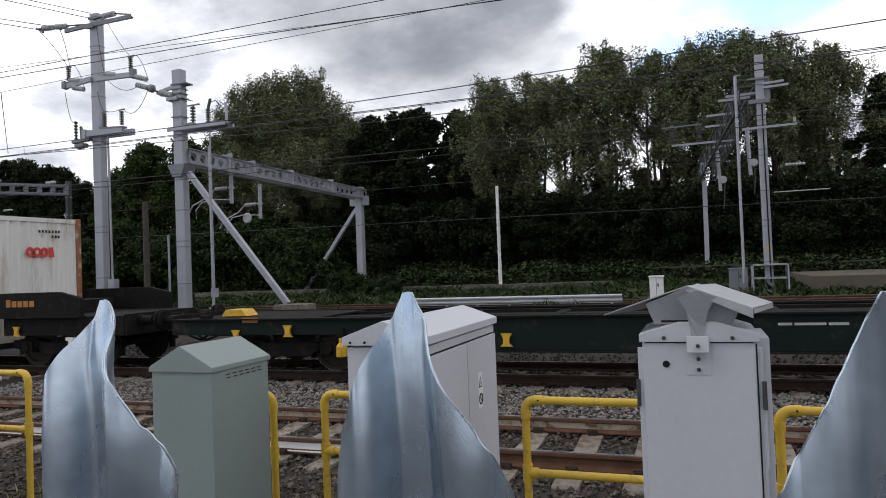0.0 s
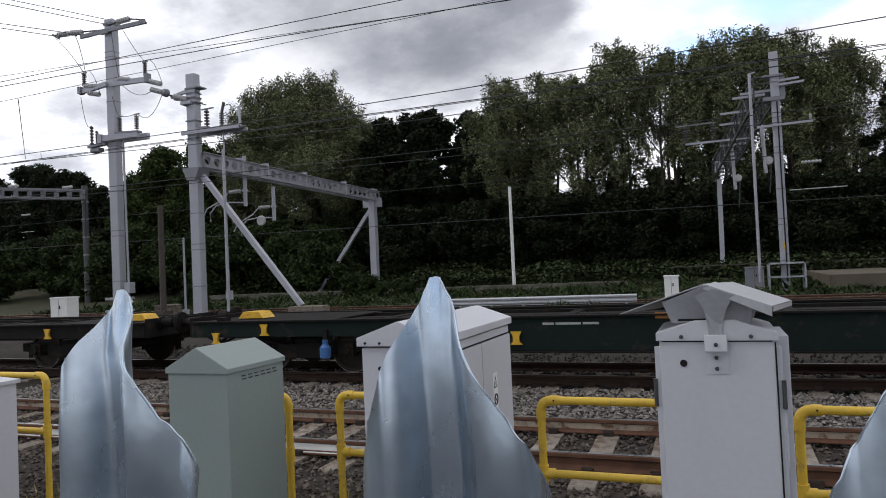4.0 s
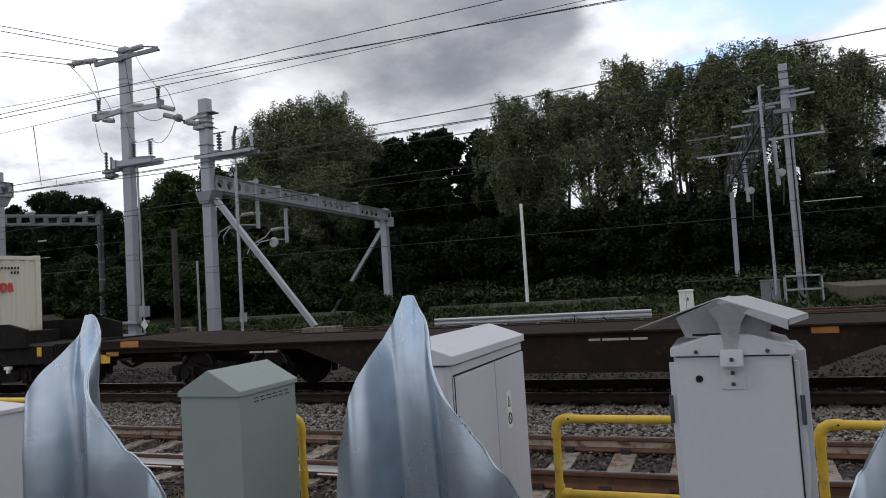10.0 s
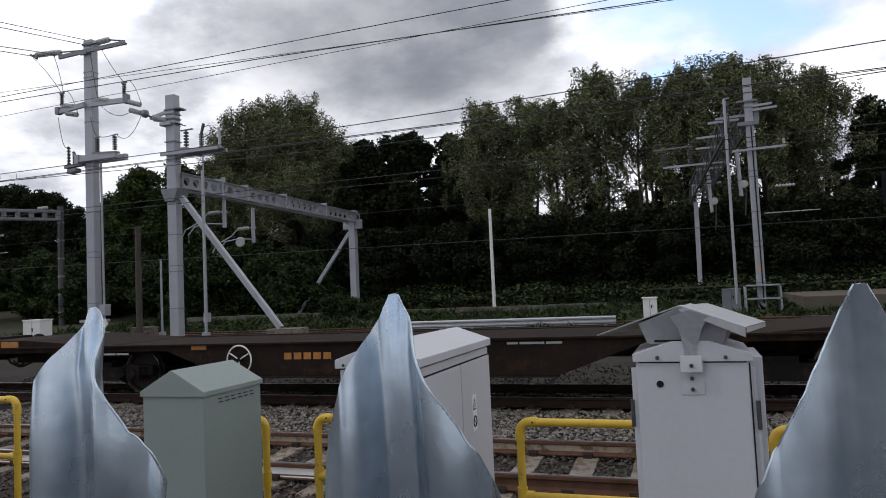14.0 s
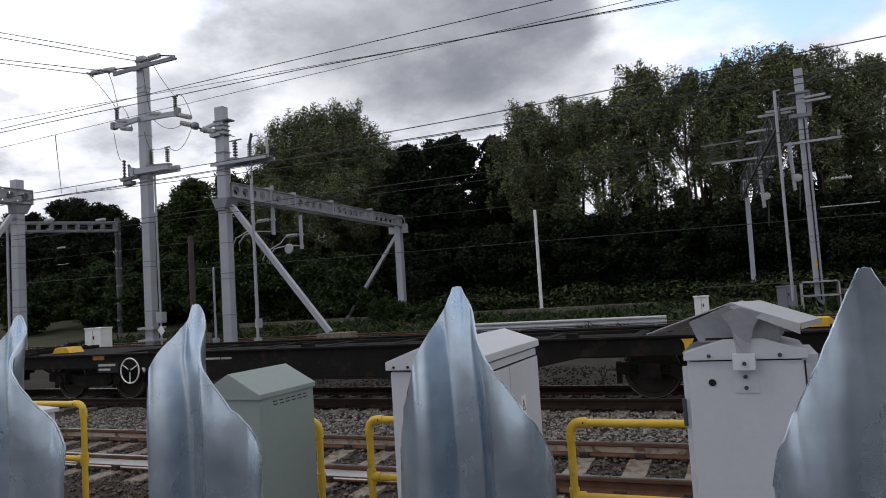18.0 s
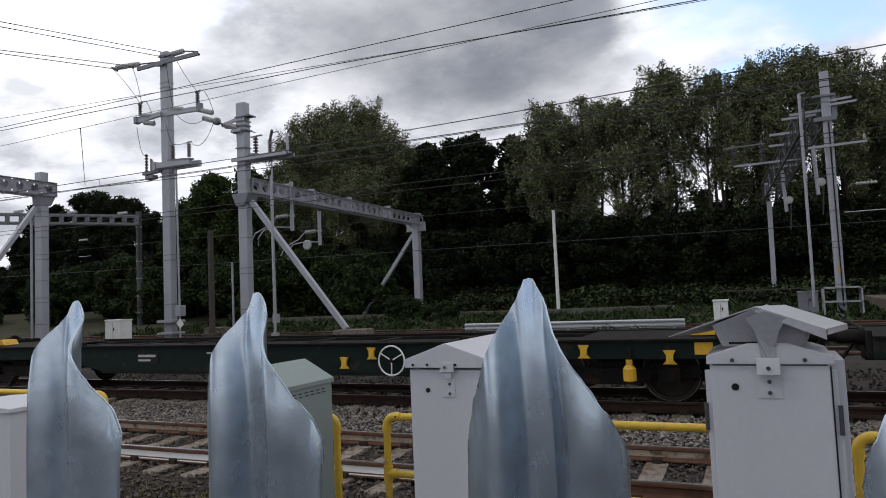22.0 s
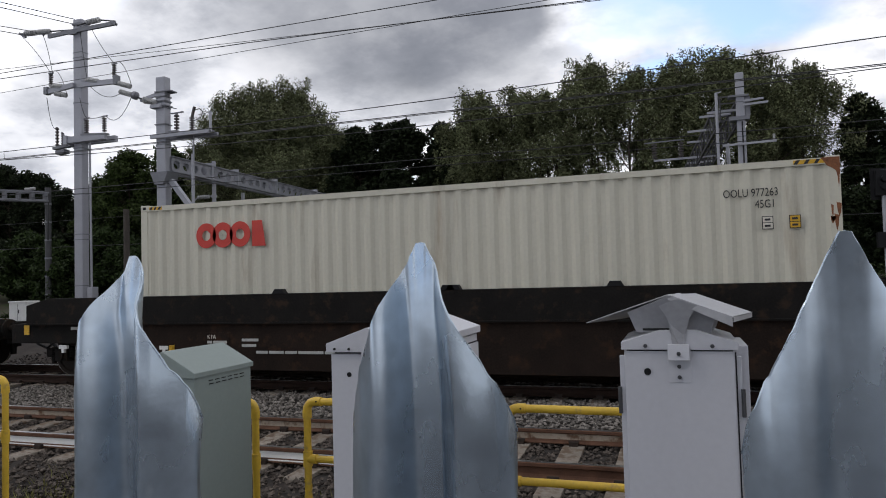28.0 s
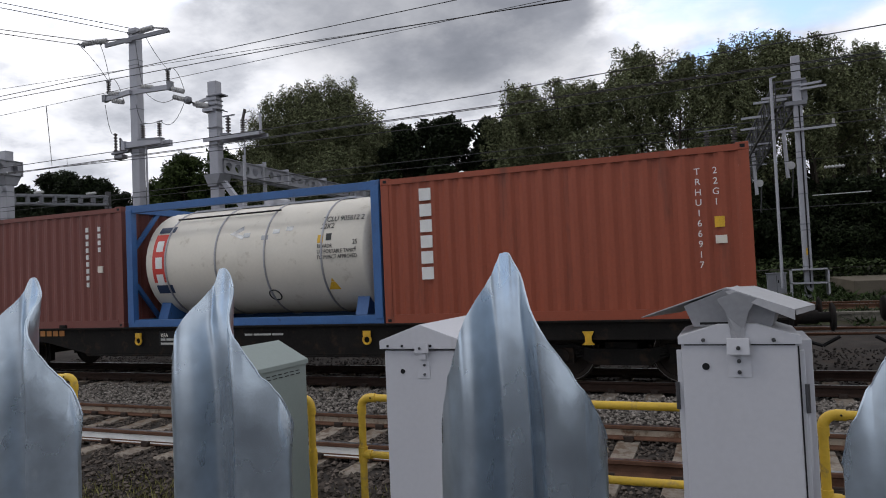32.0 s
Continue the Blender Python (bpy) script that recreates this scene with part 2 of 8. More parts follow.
M_GALVMAST = mat("mast_galvanised", (0.345, 0.35, 0.385), 0.5, 0.2, vary=0.12, scale=1.5, fine=25, bump=0.05)
# darker copy of the mast grey, for dark straps and for shade put in colour
M_GALVDARK = mat("dark_shaded_galvanised_steel", (0.19, 0.195, 0.215), 0.55, 0.2, vary=0.15, scale=1.5, fine=25, bump=0.05)
M_GALVBEAM = mat("beam_galvanised", (0.26, 0.265, 0.29), 0.5, 0.2, vary=0.14, scale=1.5, fine=25, bump=0.05)
# lattice grey darkened: shade against the bright sky is put into the colour
M_LATTICE = mat("shaded_lattice_steel", (0.07, 0.07, 0.075), 0.6, 0.2, vary=0.2, scale=2, fine=25, bump=0.05)
M_GREYCAB = mat("cabinet_grey_paint", (0.50, 0.50, 0.53), 0.5, vary=0.05, scale=2.0, fine=40, bump=0.03, dirt=(0.36, 0.35, 0.35), dirt_amount=0.3, streak=True)
# one grey for hood, skirt and strap, darker than the cabinet's
M_HOODGREY = mat("hood_grey_paint", (0.33, 0.33, 0.345), 0.55, vary=0.14, scale=5.0, fine=45, bump=0.05)
M_GREENCAB = mat("cabinet_green_grey_paint", (0.215, 0.255, 0.24), 0.5, vary=0.06, scale=2.0, fine=40, bump=0.03)
M_YELLOW = mat("handrail_yellow_paint", (0.62, 0.40, 0.035), 0.5, vary=0.12, scale=6, fine=50, bump=0.06, dirt=(0.32, 0.22, 0.08), dirt_amount=0.4)
M_BLACK = mat("black_fitting", (0.010, 0.010, 0.011), 0.55, spec=0.2, vary=0.2, scale=10, bump=0.05)
M_STEEL = mat("dull_zinc_steel", (0.42, 0.42, 0.44), 0.45, 0.7, vary=0.15, scale=12, bump=0.06)
M_WAGON = mat("wagon_black_grime", (0.012, 0.0108, 0.010), 0.8, spec=0.12, vary=0.4, scale=2.5, fine=35, bump=0.25, dirt=(0.034, 0.022, 0.015), dirt_amount=0.45)
M_WAGONBROWN = mat("wagon_brown_rust", (0.020, 0.0135, 0.0105), 0.85, spec=0.12, vary=0.4, scale=2.0, fine=35, bump=0.3, dirt=(0.045, 0.024, 0.014), dirt_amount=0.45)
M_WAGONGREEN = mat("wagon_green_paint", (0.0065, 0.0135, 0.0115), 0.7, spec=0.15, vary=0.25, scale=2.0, fine=35, bump=0.1, dirt=(0.04, 0.03, 0.024), dirt_amount=0.4)
M_WYELLOW = mat("wagon_yellow_paint", (0.62, 0.36, 0.02), 0.55, vary=0.2, scale=8, fine=50, bump=0.1, dirt=(0.2, 0.1, 0.03), dirt_amount=0.35)
M_WORANGE = mat("wagon_orange_plate", (0.40, 0.16, 0.03), 0.6, vary=0.25, scale=8, bump=0.1)
M_WHITE = mat("white_paint", (0.72, 0.72, 0.70), 0.55, vary=0.08, scale=6, bump=0.04)
M_STENCIL = mat("faded_white_stencil", (0.42, 0.42, 0.40), 0.7, vary=0.2, scale=8, bump=0.0)
M_WHEEL = mat("wheel_steel", (0.030, 0.023, 0.019), 0.7, 0.2, spec=0.2, vary=0.3, scale=6, bump=0.1)
M_TYRE = mat("wheel_tread", (0.42, 0.41, 0.40), 0.33, 1.0, vary=0.1, scale=6, bump=0.03)
M_CREAM = mat("container_cream_paint", (0.58, 0.555, 0.46), 0.55, vary=0.07, scale=1.2, fine=20, bump=0.05, dirt=(0.40, 0.35, 0.27), dirt_amount=0.35, streak=True)
M_CREAMOLD = mat("container_worn_white_paint", (0.64, 0.625, 0.59), 0.6, vary=0.07, scale=1.4, fine=20, bump=0.08, dirt=(0.40, 0.34, 0.26), dirt_amount=0.5, streak=True)
M_RUSTSTAIN = mat("rust_stain", (0.22, 0.085, 0.035), 0.85, vary=0.5, scale=9, fine=60, bump=0.2)
M_RUSTDARK = mat("dark_rust_stain", (0.055, 0.028, 0.018), 0.9, vary=0.4, scale=9, fine=60, bump=0.2)
M_FADEDGREY = mat("faded_grey_repaint", (0.38, 0.375, 0.36), 0.7, vary=0.12, scale=1.6, fine=20, bump=0.08, dirt=(0.47, 0.46, 0.43), dirt_amount=0.5, streak=True)
M_TANPAINT = mat("tan_stained_paint", (0.47, 0.40, 0.27), 0.7, vary=0.12, scale=2, fine=25, bump=0.08, dirt=(0.36, 0.22, 0.11), dirt_amount=0.45, streak=True)
M_RUSTYPOST = mat("rusty_corner_paint", (0.42, 0.38, 0.32), 0.75, vary=0.25, scale=3, fine=40, bump=0.2, dirt=(0.24, 0.088, 0.036), dirt_amount=0.95)
M_TANKSTAIN = mat("tank_stain", (0.20, 0.175, 0.15), 0.6, vary=0.3, scale=4, fine=40, bump=0.05)
# neutral grey for unseen ground, added for what the pales reflect
M_UNSEENGREY = mat("unseen_grey_ground", (0.085, 0.087, 0.092), 0.9, spec=0.2, vary=0.25, scale=1.5, fine=60, bump=0.4)
M_REDLOGO = mat("red_lettering", (0.55, 0.045, 0.03), 0.55, vary=0.08, scale=5, bump=0.03)
M_BROWNCON = mat("container_red_brown_paint", (0.27, 0.056, 0.023), 0.55, vary=0.12, scale=1.4, fine=20, bump=0.06, dirt=(0.16, 0.038, 0.018), dirt_amount=0.4, streak=True)
M_MAROONCON = mat("container_maroon_paint", (0.17, 0.05, 0.038), 0.6, vary=0.12, scale=1.4, fine=20, bump=0.06, dirt=(0.11, 0.035, 0.028), dirt_amount=0.35, streak=True)
M_BLUE = mat("tank_frame_blue_paint", (0.035, 0.115, 0.30), 0.5, vary=0.15, scale=3, fine=30, bump=0.05, dirt=(0.03, 0.06, 0.13), dirt_amount=0.3)
M_PALEBLUE = mat("worn_pale_blue_paint", (0.13, 0.24, 0.42), 0.55, vary=0.25, scale=4, fine=40, bump=0.08, dirt=(0.30, 0.33, 0.36), dirt_amount=0.4)
M_NAVY = mat("tank_frame_dark_blue_paint", (0.016, 0.032, 0.075), 0.55, vary=0.2, scale=3, fine=30, bump=0.08)
M_TANKWHITE = mat("tank_cladding_cream", (0.66, 0.62, 0.54), 0.4, 0.0, vary=0.05, scale=2, fine=20, bump=0.03, dirt=(0.48, 0.43, 0.35), dirt_amount=0.3)
M_TANKGREY = mat("tank_cladding_grey", (0.28, 0.295, 0.31), 0.35, 0.4, vary=0.1, scale=2, fine=20, bump=0.03, dirt=(0.20, 0.20, 0.20), dirt_amount=0.35)
M_BLACKTEXT = mat("black_lettering", (0.02, 0.02, 0.02), 0.6, vary=0.1, scale=5, bump=0)
M_WIRE = mat("overhead_wire", (0.035, 0.035, 0.038), 0.6, 0.2, vary=0.1, scale=3, bump=0)
M_INSUL = mat("brown_insulator_glaze", (0.055, 0.045, 0.042), 0.3, vary=0.15, scale=8, bump=0)
M_INSULGREY = mat("grey_insulator_polymer", (0.42, 0.42, 0.42), 0.5, vary=0.1, scale=8, bump=0)
M_BARK = mat("bark", (0.055, 0.045, 0.035), 0.95, spec=0.08, vary=0.35, scale=3, fine=30, bump=0.6)
M_POSTDARK = mat("dark_timber_post", (0.06, 0.05, 0.042), 0.85, vary=0.3, scale=4, bump=0.3)
M_GRASS = mat("dry_grass", (0.16, 0.15, 0.05), 0.85, vary=0.3, scale=3, bump=0, island=True, random_hue=0.4)


def leaf_mat(name, base, amount=0.5):
    m = mat(name, base, 0.65, vary=0.3, scale=0.5, fine=6, bump=0, island=True, random_hue=amount)
    bs = m.node_tree.nodes["Principled BSDF"]
    bs.inputs["Specular IOR Level"].default_value = 0.1
    return m


M_LEAFWILLOW = leaf_mat("willow_leaf", (0.120, 0.132, 0.068), 0.75)
# dark green taken below natural, so that canopy shade is in the colour
M_LEAFDARK = leaf_mat("shaded_dark_leaf", (0.0145, 0.021, 0.009), 0.6)
M_LEAFGREEN = leaf_mat("broad_green_leaf", (0.040, 0.058, 0.017), 0.6)
M_LEAFBUSH = leaf_mat("bush_leaf", (0.026, 0.041, 0.013), 0.6)
M_LEAFIVY = leaf_mat("ivy_leaf", (0.034, 0.047, 0.019), 0.8)
M_TARMAC = mat("tan_paving", (0.125, 0.108, 0.085), 0.95, spec=0.1, vary=0.2, scale=0.8, fine=20, bump=0.3)
M_MESHFENCE = mat("weathered_fence_wood", (0.06, 0.056, 0.046), 0.85, vary=0.25, scale=4, bump=0.2)

# ---- building tools ----
class MB:
    """Collects vertices and faces of one mesh."""

    def __init__(self):
        self.v, self.f = [], []

    def add(self, vs, fs):
        k = len(self.v)
        self.v.extend([tuple(p) for p in vs])
        self.f.extend([tuple(i + k for i in q) for q in fs])
        return self

    def box(self, x0, x1, y0, y1, z0, z1):
        return self.add([(x0, y0, z0), (x1, y0, z0), (x1, y1, z0), (x0, y1, z0), (x0, y0, z1), (x1, y0, z1), (x1, y1, z1), (x0, y1, z1)],
                        [(0, 3, 2, 1), (4, 5, 6, 7), (0, 1, 5, 4), (1, 2, 6, 5), (2, 3, 7, 6), (3, 0, 4, 7)])

    def tube(self, a, b, r, n=8, r2=None):
        a, b = Vector(a), Vector(b)
        q = (b - a).to_track_quat("Z", "Y")
        r2 = r if r2 is None else r2
        vs = [a + q @ Vector((math.cos(2 * math.pi * i / n) * r, math.sin(2 * math.pi * i / n) * r, 0)) for i in range(n)]
        vs += [b + q @ Vector((math.cos(2 * math.pi * i / n) * r2, math.sin(2 * math.pi * i / n) * r2, 0)) for i in range(n)]
        return self.add(vs, [(i, (i + 1) % n, n + (i + 1) % n, n + i) for i in range(n)] + [tuple(range(n - 1, -1, -1)), tuple(range(n, 2 * n))])

    def bar(self, a, b, w, h, up=(0, 0, 1)):
        """A rectangular bar from a to b, w wide and h high across."""
        a, b, up = Vector(a), Vector(b), Vector(up)
        d = (b - a).normalized()
        s = d.cross(up).normalized()
        u = s.cross(d)
        vs = [p + s * (i * w / 2) + u * (j * h / 2) for p in (a, b) for i, j in ((-1, -1), (1, -1), (1, 1), (-1, 1))]
        return self.add(vs, [(0, 1, 5, 4), (1, 2, 6, 5), (2, 3, 7, 6), (3, 0, 4, 7), (3, 2, 1, 0), (4, 5, 6, 7)])

    def prism(self, pts, axis, lo, hi):
        """A polygon (two coordinates, in the order of the remaining axes) drawn out along an axis."""
        def place(p, w):
            return {"x": (w, p[0], p[1]), "y": (p[0], w, p[1]), "z": (p[0], p[1], w)}[axis]
        n = len(pts)
        vs = [place(p, lo) for p in pts] + [place(p, hi) for p in pts]
        return self.add(vs, [(i, (i + 1) % n, n + (i + 1) % n, n + i) for i in range(n)] + [tuple(range(n - 1, -1, -1)), tuple(range(n, 2 * n))])

    def ring(self, c, axis, big, small, n=24, m=6, start=0.0, sweep=2 * math.pi):
        """A torus, or a part of one."""
        c, q = Vector(c), Vector(axis).to_track_quat("Z", "Y")
        closed = sweep > 6.28
        k = n if closed else n + 1
        vs = []
        for i in range(k):
            a = start + sweep * i / n
            for j in range(m):
                b = 2 * math.pi * j / m
                vs.append(c + q @ Vector(((big + small * math.cos(b)) * math.cos(a), (big + small * math.cos(b)) * math.sin(a), small * math.sin(b))))
        fs = [(i * m + j, ((i + 1) % k) * m + j, ((i + 1) % k) * m + (j + 1) % m, i * m + (j + 1) % m) for i in range(n) for j in range(m)]
        return self.add(vs, fs)

    def lathe(self, prof, a, d, n=16):
        """A profile of (along, radius) turned about the line from a in the direction d."""
        a, q = Vector(a), Vector(d).to_track_quat("Z", "Y")
        vs = [a + q @ Vector((math.cos(2 * math.pi * i / n) * r, math.sin(2 * math.pi * i / n) * r, h)) for h, r in prof for i in range(n)]
        fs = [(k * n + i, k * n + (i + 1) % n, (k + 1) * n + (i + 1) % n, (k + 1) * n + i) for k in range(len(prof) - 1) for i in range(n)]
        fs += [tuple(range(n - 1, -1, -1)), tuple(range(len(vs) - n, len(vs)))]
        return self.add(vs, fs)

    def sweep(self, pts, r, n=6):
        """A tube along a line of points, all of one piece."""
        pts = [Vector(p) for p in pts]
        vs = []
        for i, p in enumerate(pts):
            d = (pts[min(i + 1, len(pts) - 1)] - pts[max(i - 1, 0)]).normalized()
            q = d.to_track_quat("Z", "Y")
            vs += [p + q @ Vector((math.cos(2 * math.pi * k / n) * r, math.sin(2 * math.pi * k / n) * r, 0)) for k in range(n)]
        fs = [(i * n + k, i * n + (k + 1) % n, (i + 1) * n + (k + 1) % n, (i + 1) * n + k) for i in range(len(pts) - 1) for k in range(n)]
        return self.add(vs, fs + [tuple(range(n - 1, -1, -1)), tuple(range(len(vs) - n, len(vs)))])

    def mesh(self, name, material, smooth=False, bevel=0.0, weld=False):
        me = bpy.data.meshes.new(name)
        me.from_pydata(self.v, [], self.f)
        bm = bmesh.new()
        bm.from_mesh(me)
        if weld:
            bmesh.ops.remove_doubles(bm, verts=bm.verts, dist=0.0005)
        bmesh.ops.recalc_face_normals(bm, faces=bm.faces)
        if bevel:
            es = [e for e in bm.edges if len(e.link_faces) == 2 and e.calc_face_angle(0) > 0.5]
            bmesh.ops.bevel(bm, geom=es, offset=bevel, segments=2, affect="EDGES", profile=0.6, clamp_overlap=True)
        bm.to_mesh(me)
        bm.free()
        me.materials.append(material)
        if smooth:
            me.polygons.foreach_set("use_smooth", [True] * len(me.polygons))
            me.set_sharp_from_angle(angle=radians(38))
        return me


def thing(name, m, label, category, group="", kind=""):
    ob = new(name)
    ob.empty_display_size = 0.2
    ob.matrix_basis = m
    return tagged(ob, label, category, group, kind)


def part(name, b, material, parent, label="", smooth=False, bevel=0.0, at=None, weld=False):
    """One mesh under a thing or under a part. b: an MB or a ready mesh."""
    me = b if isinstance(b, bpy.types.Mesh) else b.mesh(name, material, smooth, bevel, weld)
    ob = new(name, me)
    ob.parent = parent
    if at is not None:
        ob.matrix_basis = at
    return tagged(ob, label)


def solo(name, b, material, label, category, group="", kind="", smooth=False, bevel=0.0):
    """A thing, or a piece of the setting, that is one mesh."""
    return tagged(new(name, b.mesh(name, material, smooth, bevel)), label, category, group, kind)


def text_part(name, body, size, m, material, parent, label="", align="LEFT", extrude=0.002, squeeze=1.0, leading=1.0, bold=0.0):
    """Lettering as a thin mesh, from the built-in font."""
    cu = bpy.data.curves.new(name, "FONT")
    cu.body, cu.size, cu.extrude, cu.align_x, cu.space_line, cu.offset = body, size, extrude, align, leading, bold
    cu.resolution_u = 3
    tmp = bpy.data.objects.new(name, cu)
    me = bpy.data.meshes.new_from_object(tmp)
    bpy.data.objects.remove(tmp)
    bpy.data.curves.remove(cu)
    me.transform(Matrix.Diagonal((squeeze, 1, 1, 1)))
    me.materials.clear()
    me.materials.append(material)
    ob = new(name, me)
    ob.parent = parent
    ob.matrix_basis = m
    return tagged(ob, label)


SIDE = Euler((radians(90), 0, 0)).to_matrix().to_4x4()  # lettering that faces -y


def on_side(x, y, z):
    return Matrix.Translation((x, y, z)) @ SIDE

# ---- ground and tracks ----
def ground_z(x, y):
    """The lie of the land: level trackbed, a slow rise behind it, a bank under the trees."""
    pts = [(-200, -0.35), (-8, -0.30), (-1.6, -0.28), (-0.9, -0.215), (2.4, -0.215), (2.9, -0.21), (3.3, -0.215), (7.6, -0.215), (8.6, -0.1), (10.4, 0.0), (14.5, 0.05), (16, 0.25), (30, 0.55), (33, 0.9), (37, 1.6), (44, 1.9), (900, 2.0)]
    for (a, za), (b, zb) in zip(pts, pts[1:]):
        if y <= b:
            return za + (zb - za) * (y - a) / (b - a)
    return pts[-1][1]


def build_ground():
    ys = [-200, -60, -20, -8, -4] + [-3 + 0.25 * i for i in range(80)] + [17.5 + 1.2 * i for i in range(24)] + [52, 70, 110, 200, 420, 900]
    xs = [-900, -400, -200, -120, -80] + [-60 + 1.5 * i for i in range(50)] + [20, 40, 80, 160, 400, 900]
    b = MB()
    for y in ys:
        for x in xs:
            k = 0.02 if -0.8 < y < 7.4 else 0.05 if -1.6 < y < 8 else 0.12
            w = noise.noise((x * 0.7, y * 0.9, 3.1)) * k + noise.noise((x * 2.9, y * 3.1, 7.7)) * (0.015 if -0.8 < y < 7.4 else 0.03)
            b.v.append((x, y, ground_z(x, y) + w))
    n = len(xs)
    b.f = [(j * n + i, j * n + i + 1, (j + 1) * n + i + 1, (j + 1) * n + i) for j in range(len(ys) - 1) for i in range(n - 1)]
    ob = solo("ground", b, M_EARTH, "bare cess earth and trackside ground with patchy weeds", "ground", kind="structure", smooth=True)
    ob.data.materials.append(M_BED)
    ob.data.materials.append(M_UNSEENGREY)
    for p in ob.data.polygons:
        # ground out of view, greyed to tone the reflections in the pales
        if p.center.y < -5.5:
            p.material_index = 2
        if -2.6 < p.center.y < 14.6:
            p.material_index = 1


RAILPROF = [(-0.07, -0.159), (0.07, -0.159), (0.07, -0.148), (0.018, -0.13), (0.0095, -0.115), (0.0095, -0.052), (0.036, -0.038), (0.036, -0.008), (0.028, 0.0), (-0.028, 0.0), (-0.036, -0.008), (-0.036, -0.038), (-0.0095, -0.052), (-0.0095, -0.115), (-0.018, -0.13), (-0.07, -0.148)]


def build_track(name, yc, x0, x1, z, label, near_white=None, far_white=False, concrete=True, shiny=True):
    tr = thing(name, pose(0, yc, z), label, "railway track", "railway tracks", "structure")
    for side in (-1, 1):
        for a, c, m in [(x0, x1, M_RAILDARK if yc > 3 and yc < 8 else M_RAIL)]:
            b = MB().prism([(side * 0.7525 + p, q) for p, q in RAILPROF], "x", a, c)
            r = part("rail", b, m, tr, "rusty steel rail")
            yw = side * 0.7525
            if side > 0 and far_white:
                part("web_paint", MB().box(a, c, yw - 0.0125, yw - 0.0095, -0.118, -0.05), M_RAILTAN, r, "flaking pale limewash on the rail web")
            if side < 0 and near_white is not None:
                part("web_paint", MB().box(a, near_white, yw - 0.014, yw - 0.0095, -0.125, -0.05).box(a, near_white, yw - 0.06, yw - 0.016, -0.142, -0.135), M_WHITE, r, "white heat-reflecting paint on the rail web")
            if shiny:
                part("rail_head", MB().box(a, c, side * 0.7525 - 0.026, side * 0.7525 + 0.026, 0.0, 0.004), M_RAILTOP, r, "worn running surface")
    sl = MB().prism([(-1.25, -0.38), (1.25, -0.38), (1.25, -0.20), (1.22, -0.175), (0.45, -0.172), (0.3, -0.19), (-0.3, -0.19), (-0.45, -0.172), (-1.22, -0.175), (-1.25, -0.20)], "x", -0.125, 0.125).mesh("sleeper", M_CONC if concrete else M_POSTDARK, bevel=0.01)
    cl = MB()
    for side in (-1, 1):
        for o in (-0.085, 0.085):
            cl.box(-0.05, 0.05, side * 0.7525 + o - 0.03, side * 0.7525 + o + 0.03, -0.172, -0.125)
            cl.tube((-0.06, side * 0.7525 + o, -0.12), (0.06, side * 0.7525 + o, -0.12), 0.014, 6)
    cm = cl.mesh("rail_clips", M_CLIP)
    n = int((x1 - x0) / 0.65)
    for i in range(n):
        s = part("sleeper", sl, None, tr, at=pose(x0 + 0.3 + 0.65 * i + random.uniform(-0.02, 0.02), random.uniform(-0.015, 0.015), 0, 0, 0, random.uniform(-0.6, 0.6)))
        if -14 < x0 + 0.65 * i < 5 and yc < 8:
            part("rail_clips", cm, None, s)
    return tr


def build_ballast():
    """Loose stones, in one mesh a bed."""
    shapes = []
    for k in range(9):
        rnd = random.Random(k)
        o = [Vector(p) for p in ((1, 0, 0), (-1, 0, 0), (0, 1, 0), (0, -1, 0), (0, 0, 1), (0, 0, -1))]
        o = [p * rnd.uniform(0.65, 1.15) + Vector((rnd.uniform(-0.3, 0.3), rnd.uniform(-0.3, 0.3), rnd.uniform(-0.2, 0.2))) for p in o]
        shapes.append([tuple(p) for p in o])
    faces = [(0, 2, 4), (2, 1, 4), (1, 3, 4), (3, 0, 4), (2, 0, 5), (1, 2, 5), (3, 1, 5), (0, 3, 5)]
    rnd = random.Random(5)
    for x0, x1, y0, y1, count in ((-13, 3.2, -2.6, 2.3, 24000), (-13, 3.2, 2.3, 4.5, 13000), (-18, 4, 4.5, 9.5, 11000)):
        b = MB()
        for _ in range(count):
            x, y = rnd.uniform(x0, x1), rnd.uniform(y0, y1)
            r = rnd.uniform(0.016, 0.038)
            crib = abs(y - 0.755) < 1.25 or abs(y - 5.43) < 1.25
            if abs(y - 0.755) < 1.27 and abs((x + 45.0 + 0.025) % 0.65 - 0.325) < 0.135:
                continue
            z = ground_z(x, y) + (rnd.uniform(0.0, 0.04) if crib else rnd.uniform(0.0, 0.055))
            a = rnd.uniform(0, 6.28)
            c, s = math.cos(a) * r, math.sin(a) * r
            b.add([(x + p * c - q * s, y + p * s + q * c, z + w * r * 0.8) for p, q, w in rnd.choice(shapes)], faces)
        me = bpy.data.meshes.new("ballast")
        me.from_pydata(b.v, [], b.f)
        me.materials.append(M_BALLASTPALE if y0 == 2.3 else M_BALLASTSHADE if y0 > 4 else M_BALLAST)
        tagged(new("ballast", me), "loose grey-brown crushed stone ballast between the rails", "ballast", kind="stuff")


build_ground()

# ---- fence, handrails and cabinets ----
FENCE_Y, PITCH = -6.61, 0.145


def pale_fold(u):
    """The pale's section: a shallow groove, a rounded ridge on each side of it, and wings that slant back."""
    if u < 0.0166:
        k = max(0.0, (u - 0.0050) / 0.0116)
        return -0.0158 * k ** 1.7 * (2.7 - 1.7 * k)
    return -0.0158 + 0.0158 * ((u - 0.0166) / 0.0176) ** 1.35


